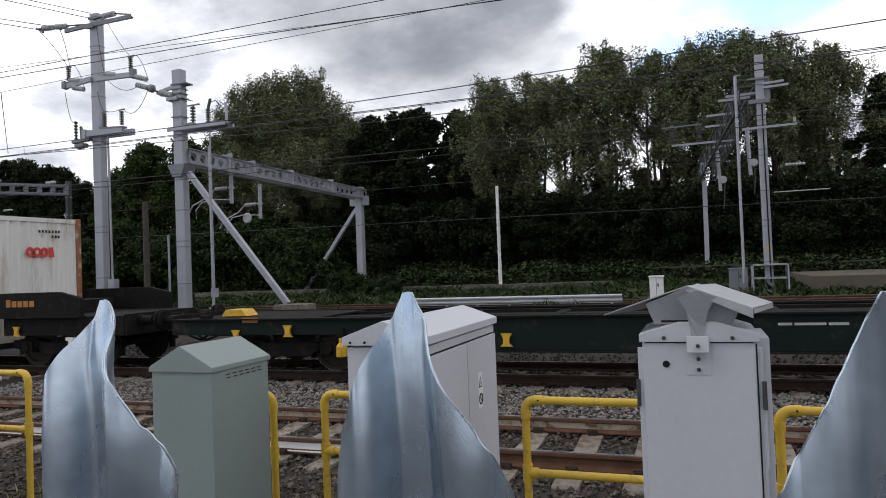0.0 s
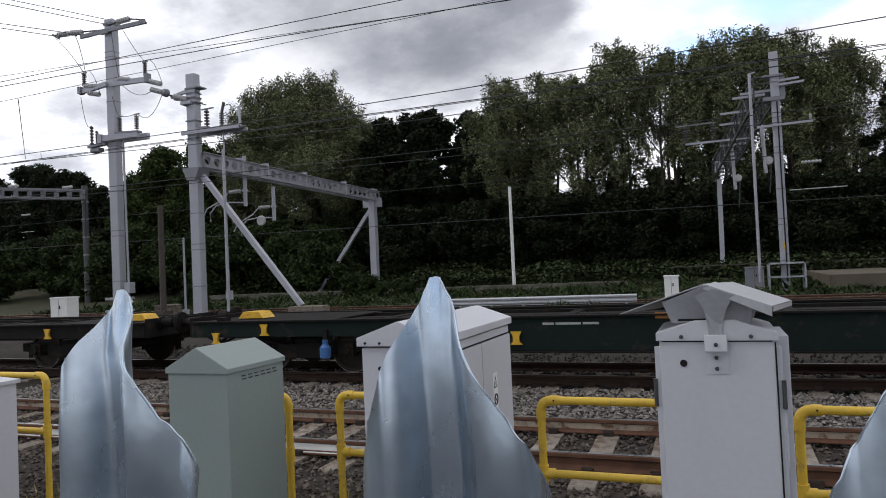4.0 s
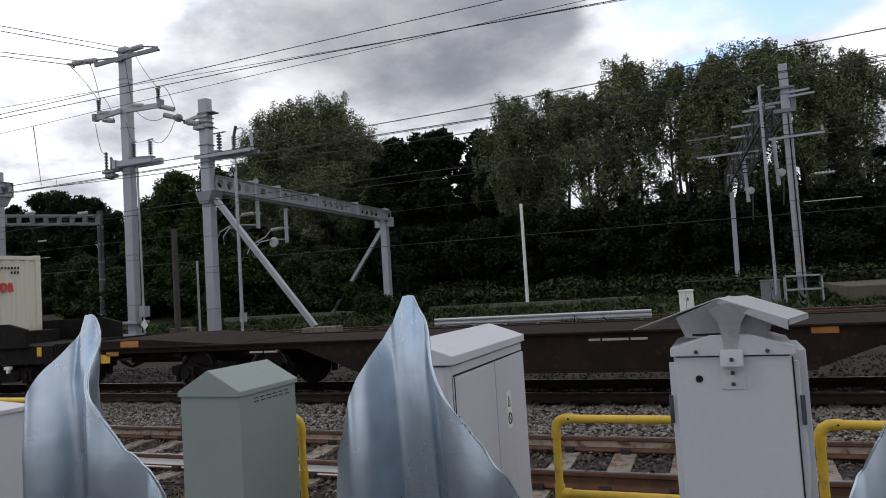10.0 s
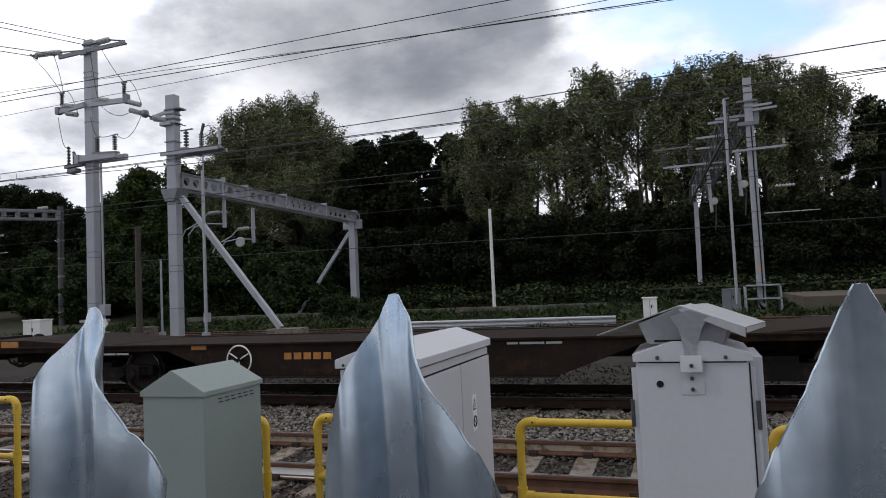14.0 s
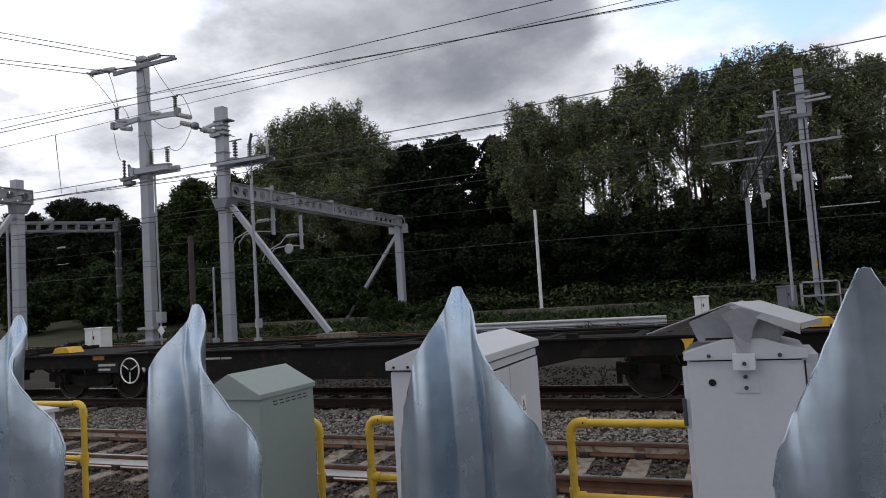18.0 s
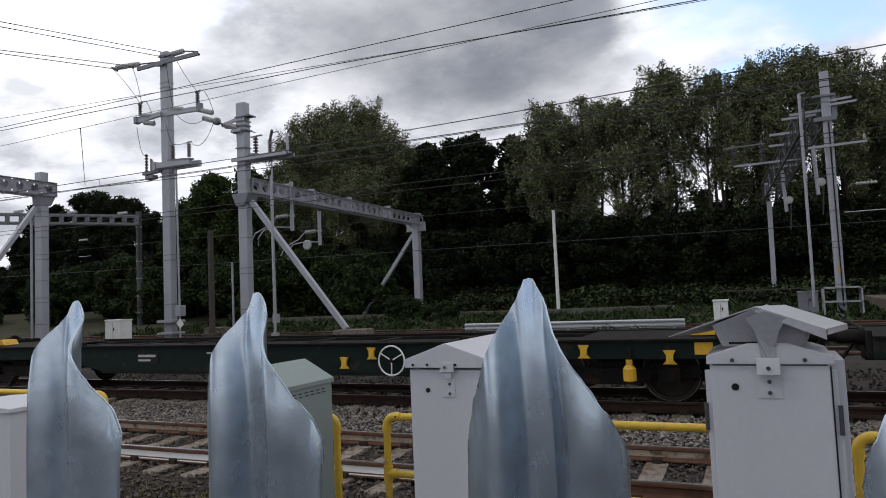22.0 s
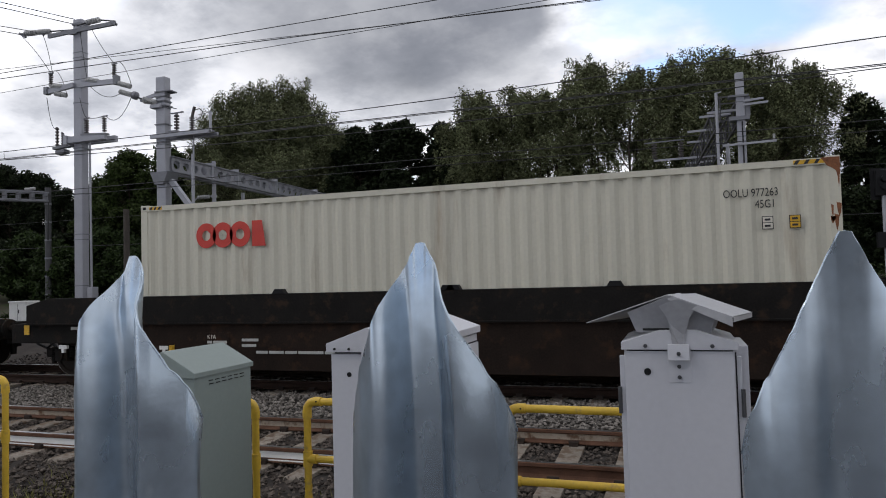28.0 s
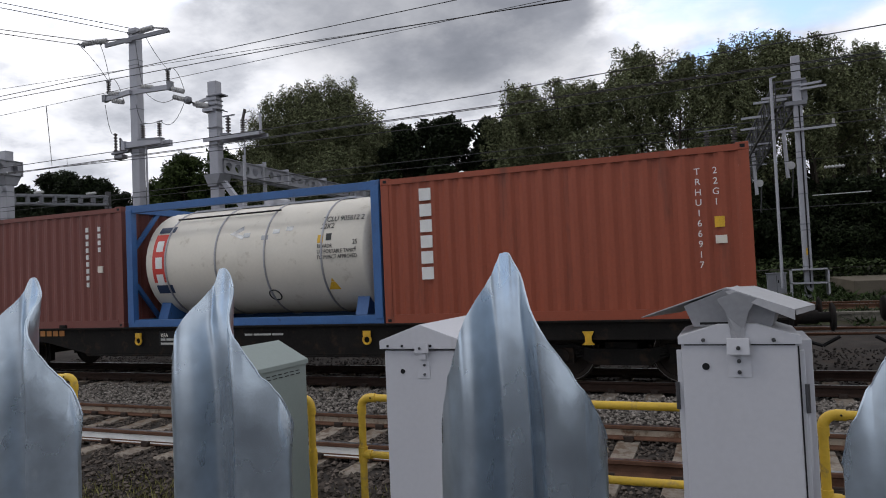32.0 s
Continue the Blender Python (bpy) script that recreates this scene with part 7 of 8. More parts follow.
    if rust:
        rnd = random.Random(seed)
        pitch = (L - 0.28) / round((L - 0.28) / 0.278)
        nests = [rnd.uniform(0.6, L - 0.6) for _ in range(9)]
        for k in range(int(rust)):
            kind = rnd.random()
            x = rnd.choice(nests) + rnd.gauss(0, 0.35) if kind < 0.45 else rnd.uniform(0.3, L - 0.3)
            x = min(max(x, 0.25), L - 0.25)
            if kind < 0.62:
                zz, h = rnd.uniform(0.17, 0.75), rnd.uniform(0.08, 0.42)
            elif kind < 0.85:
                zz, h = rnd.gauss(1.25, 0.12), rnd.uniform(0.06, 0.30)
            else:
                zz, h = rnd.uniform(1.6, Hh - 0.45), rnd.uniform(0.05, 0.22)
            h = min(h, Hh - 0.2 - zz)
            w = rnd.uniform(0.004, 0.012) if rnd.random() < 0.75 else rnd.uniform(0.012, 0.04)
            pts = [(x - w, zz + h), (x + w * 0.6, zz + h * 1.04), (x + w, zz + h * 0.8), (x + w * 0.35, zz + h * 0.3), (x + w * 0.1, zz), (x - w * 0.3, zz + h * 0.35), (x - w * 0.9, zz + h * 0.75)]
            ph = (x - 0.14) % pitch
            yy = -W + 0.010 if ph < pitch * 0.30 else (-W + 0.046 if ph > pitch * 0.46 and ph < pitch * 0.78 else -W + 0.028)
            part("rust_streak", MB().prism(pts, "y", yy - 0.003, yy + 0.03), M_RUSTSTAIN if rnd.random() < 0.45 else M_RUSTDARK, c)
        if rust > 100:
            # repainted and faded areas follow the corrugations
            for a, e, z0, z1, mm, lab in ((0, 24, 1.06, 1.68, M_FADEDGREY, "faded grey repainted band"), (15, 18, 1.69, 2.42, M_TANPAINT, "tan stained panel")):
                b = MB()
                corrugation(b, "x", 0.14 + pitch * a, 0.14 + pitch * e, -W + 0.0095, z0, z1, -1)
                part("paint_patch", b, mm, c, lab)
            for x, z0, z1, w in ((2.35, 0.2, 0.55, 0.07), (2.62, 0.18, 0.7, 0.05), (5.05, 1.9, 2.5, 0.05), (6.1, 0.2, 0.5, 0.06), (10.4, 1.5, 1.75, 0.05), (10.05, 1.48, 1.7, 0.04), (9.6, 1.5, 1.66, 0.04)):
                part("rust_patch", MB().prism([(x - w, z1), (x + w, z1 - 0.05), (x + w * 0.7, (z0 + z1) / 2), (x + w * 0.2, z0), (x - w * 0.6, z0 + 0.1), (x - w * 0.8, (z0 + z1) / 2)], "y", -W + 0.006, -W + 0.045), M_RUSTSTAIN, c)
    return c


def red_logo(c, x, z, size, y, face="side"):
    """A red emblem of three rings and a block, drawn as plain shapes."""
    r, t = size * 0.5, size * 0.155
    def ring(cx, a0, a1):
        n = 28
        b = MB()
        vs = []
        for i in range(n + 1):
            a = a0 + (a1 - a0) * i / n
            for q in (r, r - t * 1.9):
                for d in (0.0, 0.006):
                    vs.append((cx + math.cos(a) * q * 0.95, -d, math.sin(a) * q))
        fs = []
        for i in range(n):
            k = 4 * i
            fs += [(k + 1, k + 5, k + 7, k + 3), (k, k + 2, k + 6, k + 4), (k, k + 4, k + 5, k + 1), (k + 2, k + 3, k + 7, k + 6)]
        return b.add(vs, fs)
    m = pose(x, y, z) if face == "side" else pose(x, y, z, 0, 0, 90)
    lg = part("red_logo", ring(r * 0.95, 0, 2 * math.pi), M_REDLOGO, c, "red shipping line emblem", at=m)
    for b in (ring(r * 2.5, 0, 2 * math.pi), ring(r * 4.1, 0, 2 * math.pi), MB().prism([(r * 5.2, -r), (r * 6.4, -r), (r * 6.1, r), (r * 5.2, r)], "y", -0.006, 0)):
        part("red_shape", b, M_REDLOGO, lg)
    fl = MB()
    for k in range(5):
        a = math.pi / 2 + k * 2 * math.pi / 5
        fl.lathe([(0, 0.001), (0, r * 0.17), (0.002, r * 0.17), (0.002, 0.001)], (r * 2.5 + math.cos(a) * r * 0.22, -0.006, math.sin(a) * r * 0.22), (0, -1, 0), 10)
    part("blossom", fl, M_CREAM, lg, "five-petalled blossom")
    return lg


def marks(c, L, H2, y, material, code, size="45G1"):
    text_part("container_code", code, 0.17, on_side(L - 1.55, y, H2 - 0.52), material, c, squeeze=0.72)
    text_part("size_code", size, 0.17, on_side(L - 1.12, y, H2 - 0.69), material, c, squeeze=0.72)


def cream_box(u0, z, code, logo_x=1.3, material=None, rust=0, seed=0, end="plain", post=None, shift=0.0, label="cream corrugated shipping container with red lettering"):
    m = material or M_CREAM
    c = box_container(u0, 12.192, 2.896, z, m, label, rust, seed, post, end)
    y = -1.219 - 0.001
    red_logo(c, logo_x, 2.24, 0.475, y)
    marks(c, 12.192 + shift, 2.896, y, M_BLACKTEXT, code)
    for x, mm in ((11.23 + shift, M_TANKWHITE), (11.59 + shift, M_WYELLOW)):
        p = part("approval_label", MB().box(x - 0.075, x + 0.075, y - 0.002, y + 0.02, 1.89, 2.08), M_BLACKTEXT, c)
        for z0 in (1.90, 1.99):
            part("label_field", MB().box(x - 0.065, x + 0.065, y - 0.004, y, z0, z0 + 0.08), mm, p)
            part("label_mark", MB().box(x - 0.04, x + 0.035, y - 0.006, y, z0 + 0.025, z0 + 0.055), M_BLACKTEXT, p)
    rnd = random.Random(seed + 40)
    for k in range(16):
        x, zz, w, h = 12.192 - rnd.uniform(0.0, 0.15), rnd.choice((rnd.uniform(0.15, 1.2), rnd.uniform(1.8, 2.6))), rnd.uniform(0.012, 0.04), rnd.uniform(0.06, 0.35)
        pts = [(max(x - w, 12.045), zz + h), (min(x + w, 12.19), zz + h * 0.9), (min(x + w * 0.5, 12.19), zz + h * 0.3), (x - w * 0.2, zz), (max(x - w * 0.8, 12.045), zz + h * 0.5)]
        part("rust_streak", MB().prism(pts, "y", y - 0.001, y + 0.01), M_RUSTSTAIN, c)
    part("rust_patch", MB().prism([(11.95, 2.875), (12.19, 2.875), (12.19, 2.62), (12.12, 2.70), (12.03, 2.76)], "y", y - 0.006, y + 0.01), M_RUSTSTAIN, c, "rusted top corner")
    xe = 12.192 + 0.012
    red_logo(c, xe, 2.40 if end == "doors" else 2.05, 0.26 if end == "doors" else 0.24, -1.0 if end == "doors" else -0.35, "end")
    if end == "doors":
        def on_end(yy, zz):
            return pose(xe - 0.018, yy, zz, 90, 0, 90)
        text_part("container_code", code, 0.15, on_end(0.20, 2.40), M_BLACKTEXT, c, squeeze=0.66)
        text_part("size_code", "45G1", 0.15, on_end(0.52, 2.26), M_BLACKTEXT, c, squeeze=0.66)
        for words, zz in (("MGW", 1.62), ("TARE", 1.48), ("NET", 1.04), ("CU.CAP", 0.90)):
            text_part("weight_words", words, 0.13, on_end(0.19, zz), M_BLACKTEXT, c, squeeze=0.62)
            for dz in (0.0, 0.065):
                for k in range(4):
                    part("weight_figure", MB().box(xe - 0.02, xe - 0.014, 0.68 + 0.055 * k, 0.715 + 0.055 * k, zz + dz, zz + dz + 0.045), M_BLACKTEXT, c)
        cl = part("caution_label", MB().box(xe - 0.02, xe - 0.012, -0.53, -0.20, 1.36, 1.76), M_WYELLOW, c, "orange-yellow caution label")
        text_part("caution_word", "CAUTION", 0.075, pose(xe - 0.011, -0.365, 1.66, 90, 0, 90), M_BLACKTEXT, cl, align="CENTER", squeeze=0.8)
        for zz, w in ((1.58, 0.10), (1.50, 0.06), (1.43, 0.12)):
            part("caution_bar", MB().box(xe - 0.013, xe - 0.010, -0.365 - w, -0.365 + w, zz, zz + 0.035), M_BLACKTEXT, cl)
        part("placard", MB().box(xe - 0.02, xe - 0.012, -1.00, -0.68, 0.74, 1.13), M_BLACKTEXT, c, "black placard")
        part("placard", MB().box(xe - 0.02, xe - 0.012, -0.49, -0.24, 0.76, 1.12), M_FADEDGREY, c, "grey placard")
        part("round_sticker", MB().tube((xe - 0.02, -0.86, 1.66), (xe - 0.012, -0.86, 1.66), 0.07, 16), M_BLACKTEXT, c, "round black sticker")
    else:
        for yy, zz, w in ((0.0, 2.52, 0.7), (0.35, 2.40, 0.3)):
            for k in range(int(w / 0.09)):
                part("code_bar", MB().box(xe - 0.002, xe + 0.004, yy + 0.09 * k, yy + 0.09 * k + 0.05, zz, zz + 0.065), M_BLACKTEXT, c)
    hz = [part("height_stripe", MB().box(a, b, y - 0.003, y, 2.80, 2.86), M_WYELLOW, c, "yellow and black height stripe") for a, b in ((0.2, 0.5), (11.6, 12.0))]
    for k in range(6):
        x = (0.2 + 0.1 * k) if k < 3 else (11.6 + 0.13 * (k - 3))
        part("black_stripe", MB().prism([(x, 2.80), (x + 0.05, 2.80), (x + 0.09, 2.86), (x + 0.04, 2.86)], "y", y - 0.005, y - 0.003), M_BLACKTEXT, hz[k // 3])
    return c


def tank_container(u0, z, frame, clad, label, style):
    c = rolling("tank_container", u0, TRACK_Y, z, label, "tank container", "shipping containers")
    L, W, Hh = 6.058, 1.219, 2.591
    t = 0.06
    for s in (-1, 1):
        y = s * (W - t)
        for zz in (0.09 if style == "white" else 0.70, Hh - 0.09):
            h = 0.075 if style == "white" else 0.055
            part("side_rail", MB().box(0.15, L - 0.15, y - t, y + t, zz - h, zz + h), frame if style == "white" else M_PALEBLUE, c, bevel=0.008)
        for x in (0.08, L - 0.08):
            part("corner_post", MB().box(x - 0.08, x + 0.08, y - 0.08, y + 0.06, 0.1, Hh - 0.1), frame, c, bevel=0.008)
            for zz in (0.0, Hh - 0.118):
                part("corner_casting", MB().box(x - 0.09, x + 0.09, s * (W + 0.004) - 0.16 * (s > 0), s * (W + 0.004) + 0.16 * (s < 0), zz, zz + 0.118), frame, c, bevel=0.01)
    for x in (0.08, L - 0.08):
        for zz in (0.09, Hh - 0.09):
            part("end_rail", MB().box(x - t, x + t, -W + 0.15, W - 0.15, zz - 0.07, zz + 0.07), frame, c)
        for s in (-1, 1):
            part("end_brace", MB().bar((x, s * (W - 0.15), 0.9), (x, s * 0.4, 0.12), 0.06, 0.09), frame, c)
            part("end_brace", MB().bar((x, s * (W - 0.15), 1.7), (x, s * 0.4, Hh - 0.12), 0.06, 0.09), frame, c)
    R = 1.13 if style == "white" else 0.98
    zc = Hh / 2 + 0.02
    k = 0.5 if style == "white" else 1.0
    e = L - 0.40
    head = [(0, 0.0), (0, 0.35), (0.07, 0.62), (0.18, 0.82), (0.30, 0.92), (0.42, 0.985), (0.5, 1.0)]
    prof = [(h * k, r * R) for h, r in head] + [(e - h * k, r * R) for h, r in reversed(head)]
    part("tank_shell", MB().lathe([(h, max(r, 0.001)) for h, r in prof], (0.2, 0, zc), (1, 0, 0), 40), clad, c, smooth=True)
    for x in ((0.95, 2.25, 3.45, 4.75) if style == "white" else (0.9, 2.1, 3.3, 4.6)):
        part("cladding_strap", MB().ring((x, 0, zc), (1, 0, 0), R + 0.004, 0.022, 40, 6), M_STEEL, c, smooth=True)
    part("walkway", MB().box(1.0, L - 1.0, -0.25, 0.25, Hh - 0.16, Hh - 0.12), M_STEEL, c)
    part("manhole", MB().lathe([(0, 0.28), (0.12, 0.28), (0.15, 0.2)], (L / 2, 0, zc + R - 0.02), (0, 0, 1), 18), M_STEEL, c, smooth=True)
    for x in (0.5, L - 0.75):
        part("saddle", MB().prism([(-0.9, 0.16), (0.9, 0.16), (0.75, zc - 0.75), (-0.75, zc - 0.75)], "x", x, x + 0.25), frame, c)
    return c, R, zc


def curved(R, zc, x0, x1, a0, a1, lift=0.004, n=8):
    """A panel laid on the tank's flank; angles in degrees up from the side."""
    b = MB()
    vs = []
    for i in range(n + 1):
        a = radians(a0 + (a1 - a0) * i / n)
        for x in (x0, x1):
            vs.append((x, -math.cos(a) * (R + lift), zc + math.sin(a) * (R + lift)))
    return b.add(vs, [(2 * i, 2 * i + 1, 2 * i + 3, 2 * i + 2) for i in range(n)])


def on_tank(R, zc, x, ang, lift=0.006):
    a = radians(ang)
    return Matrix.Translation((x, -math.cos(a) * (R + lift), zc + math.sin(a) * (R + lift))) @ pose(0, 0, 0, 90 - ang, 0, 0)


def build_white_tank(u0, z):
    c, R, zc = tank_container(u0, z, M_BLUE, M_TANKWHITE, "cream tank container in a blue steel frame", "white")
    lg = part("logo_panel", curved(R, zc, 0.60, 0.96, -20, 33), M_REDLOGO, c, "red panel with white upright letters")
    part("logo_edge", curved(R, zc, 0.62, 1.05, 35, 43), M_NAVY, c)
    part("logo_edge", curved(R, zc, 0.62, 1.05, -33, -23), M_NAVY, c)
    for a in (24, 6, -12):
        part("white_block", curved(R, zc, 0.69, 0.87, a - 11, a + 1, 0.008), M_WHITE, c)
    text_part("tank_code", "TCLU 905612 2\n22K2", 0.17, on_tank(R, zc, 4.95 - 0.25, 33), M_BLACKTEXT, c, squeeze=0.8, leading=0.95)
    text_part("tank_text", "RID/ADR\nUN PORTABLE TANK\nTC IMPACT APPROVED", 0.105, on_tank(R, zc, 4.66, 6), M_BLACKTEXT, c, squeeze=0.8)
    text_part("tank_text", "25\n 4", 0.13, on_tank(R, zc, 5.42, 8), M_BLACKTEXT, c, squeeze=0.8)
    part("approval_label", curved(R, zc, 4.66, 4.78, 11, 19), M_WYELLOW, c)
    part("approval_label", curved(R, zc, 4.84, 4.96, 13, 20), M_BLACKTEXT, c)
    tri = part("warning_triangle", MB().add([on_tank(R, zc, 4.78, -36) @ Vector((0, 0, 0)), on_tank(R, zc, 5.04, -36) @ Vector((0, 0, 0)), on_tank(R, zc, 4.91, -23) @ Vector((0, 0, 0))], [(0, 1, 2)]), M_WYELLOW, c)
    part("prohibition_ring", MB().ring((3.5, -R * 0.76, zc - R * 0.65 + 0.0), (0, -0.76, -0.65), 0.13, 0.014, 20, 5), M_BLACKTEXT, c)
    for x, a in ((2.9, 22), (3.35, 18), (3.6, 24), (3.9, 26)):
        part("scuff", curved(R, zc, x, x + 0.16, a, a + 5), M_TANKGREY, c)
    part("scuff", MB().add([on_tank(R, zc, 2.55, 27) @ Vector((0, 0, 0)), on_tank(R, zc, 2.9, 20) @ Vector((0, 0, 0)), on_tank(R, zc, 2.85, 36) @ Vector((0, 0, 0))], [(0, 1, 2)]), M_TANKGREY, c)
    part("hose_tube", MB().tube((1.0, -0.75, zc + 0.93), (3.6, -0.72, zc + 0.95), 0.02, 6), M_BLACK, c)
    return c


def build_grey_tank(u0, z):
    c, R, zc = tank_container(u0, z, M_NAVY, M_TANKGREY, "grey tank container in a battered blue steel frame", "grey")
    L, Hh = 6.058, 2.591
    part("brand_panel", curved(R, zc, 1.93, 2.38, -33, 33), M_BLUE, c, "blue panel with white upright marks")
    for k in range(5):
        part("white_block", curved(R, zc, 2.10, 2.22, 22 - 11 * k, 28 - 11 * k, 0.007), M_WHITE, c)
    part("stain", curved(R, zc, 2.40, 2.72, -40, 6, 0.002), M_TANKSTAIN, c)
    for a0 in (14, 23.5):
        hp = part("hazard_plate", curved(R, zc, 2.55, 2.93, a0, a0 + 8, 0.007), M_WORANGE, c, "orange hazard number plate")
        part("number_bar", curved(R, zc, 2.62, 2.86, a0 + 2.5, a0 + 5.5, 0.009), M_BLACKTEXT, hp)
    part("label_strip", curved(R, zc, 2.40, 2.93, 8, 11.5, 0.007), M_WHITE, c)
    part("emergency_sheet", curved(R, zc, 3.44, 4.45, -34, 10.5, 0.006), M_WHITE, c, "white emergency notice")
    for txt, xx, ang in (("IN CASE OF", 3.95, 6.0), ("TRANSPORTATION EMERGENCY", 3.95, -2.0)):
        text_part("notice_text", txt, 0.10, on_tank(R, zc, xx, ang - 1.5, 0.010), M_BLACKTEXT, c, align="CENTER", squeeze=0.68)
    for txt, ang in (("PHONE  UK", -11.0), ("            INT", -20.5), ("            USA", -30.0)):
        text_part("notice_text", txt, 0.10, on_tank(R, zc, 3.5, ang - 1.5, 0.010), M_BLACKTEXT, c, squeeze=0.68)
        part("notice_bar", curved(R, zc, 3.98, 4.40, ang - 2, ang + 2, 0.009), M_BLACKTEXT, c)
    for x, mm in ((3.52, M_REDLOGO), (3.98, M_WHITE), (4.45, M_TANKGREY)):
        p = [on_tank(R, zc, x + dx, 20.5 + da, 0.008) @ Vector((0, 0, 0)) for dx, da in ((-0.18, 0), (0, -9.5), (0.18, 0), (0, 9.5))]
        hd = part("hazard_diamond", MB().add(p, [(0, 1, 2, 3)]), mm, c)
        q = [on_tank(R, zc, x + dx, 20.5 + da, 0.010) @ Vector((0, 0, 0)) for dx, da in ((-0.11, -3), (0, -8), (0.11, -3), (0, -1))]
        part("diamond_mark", MB().add(q, [(0, 1, 2, 3)]), M_BLACKTEXT if mm != M_REDLOGO else M_WHITE, hd)
    for k, (x0, x1) in enumerate(((4.93, 5.25), (4.93, 5.42), (4.93, 5.30), (5.0, 5.38), (4.93, 5.47))):
        part("code_bar", curved(R, zc, x0, x1, 27 - 8 * k, 30 - 8 * k, 0.006), M_BLACKTEXT, c)
    tri = [on_tank(R, zc, x, a, 0.006) @ Vector((0, 0, 0)) for x, a in ((5.0, -34), (5.44, -34), (5.22, -11))]
    tn = part("triangle_notice", MB().add(tri, [(0, 1, 2)]), M_WHITE, c, "white triangular notice with orange words")
    for txt, ang in (("SUPER", -26), ("HEAVY", -32)):
        text_part("notice_text", txt, 0.075, on_tank(R, zc, 5.22, ang, 0.012), M_WORANGE, tn, align="CENTER", squeeze=0.8)
    for s in (-1, 1):
        for x0, x1 in ((0.15, 1.5), (L - 0.15, L - 1.5)):
            part("lower_gusset", MB().prism([(x0, 0.12), (x1, 0.645), (x0, 0.645)], "y", s * 1.16 - 0.02, s * 1.16 + 0.02), M_WAGON, c)
    for s in (-1, 1):
        part("end_brace", MB().bar((L - 0.02, s * 1.05, 0.9 + 0.5), (L - 0.02, s * 0.12, Hh - 0.15), 0.06, 0.12), M_PALEBLUE, c, "pale blue diagonal end brace")
        part("end_gusset", MB().prism([(s * 1.1, 0.15), (s * 0.2, 0.15), (s * 0.55, 0.7), (s * 1.1, 0.95)], "x", L - 0.07, L - 0.03), M_PALEBLUE, c)
    for yy, zz, mm in ((-0.55, 1.62, M_WHITE), (-0.42, 1.0, M_REDLOGO)):
        hd = part("hazard_diamond", MB().prism([(yy - 0.21, zz), (yy, zz - 0.21), (yy + 0.21, zz), (yy, zz + 0.21)], "x", L - 0.20, L - 0.19), mm, c)
        if mm == M_WHITE:
            part("diamond_mark", MB().prism([(yy - 0.2, zz + 0.02), (yy + 0.2, zz + 0.02), (yy, zz + 0.2)], "x", L - 0.19, L - 0.186), M_BLACKTEXT, hd)
        else:
            part("diamond_mark", MB().prism([(yy - 0.07, zz + 0.02), (yy, zz - 0.06), (yy + 0.07, zz + 0.02), (yy, zz + 0.1)], "x", L - 0.19, L - 0.186), M_BLACKTEXT, hd)
    hp = part("hazard_plate", MB().box(L - 0.2, L - 0.19, -0.05, 0.36, 0.92, 1.26), M_WORANGE, c, "orange hazard number plate")
    for z0 in (0.96, 1.12):
        for k in range(4):
            part("number_bar", MB().box(L - 0.19, L - 0.186, -0.02 + 0.095 * k, 0.05 + 0.095 * k, z0, z0 + 0.10), M_BLACKTEXT, hp)
    part("brand_sign", MB().box(L - 0.2, L - 0.19, -0.28, 0.30, 1.82, 2.12), M_BLUE, c, "blue owner's sign")
    part("red_label", MB().prism([(0.05, 1.80), (0.36, 1.72), (0.30, 2.05)], "x", L - 0.21, L - 0.2), M_REDLOGO, c)
    for x in (1.25, 1.78):
        part("frame_upright", MB().box(x - 0.05, x + 0.05, -1.219, -1.12, 0.7, Hh - 0.1), M_BLUE, c)
    for s in (-1, 1):
        part("gusset", MB().prism([(L - 0.15, Hh - 0.15), (L - 1.2, Hh - 0.55), (L - 0.15, Hh - 0.75)], "y", s * 1.17 - 0.02, s * 1.17 + 0.02), M_NAVY, c)
        part("gusset", MB().prism([(0.15, Hh - 0.15), (1.0, Hh - 0.55), (0.15, Hh - 0.6)], "y", s * 1.17 - 0.02, s * 1.17 + 0.02), M_NAVY, c)
    for y in (0.5, 0.9):
        part("ladder_stile", MB().tube((L + 0.02, y, 0.15), (L + 0.02, y, Hh), 0.02, 6), M_STEEL, c)
    for k in range(7):
        part("ladder_rung", MB().tube((L + 0.02, 0.5, 0.35 + 0.32 * k), (L + 0.02, 0.9, 0.35 + 0.32 * k), 0.015, 6), M_STEEL, c)
    part("white_strip", MB().box(2.34, 3.89, -1.225, -1.218, 0.655, 0.745), M_WHITE, c, "white reflective strip")
    return c


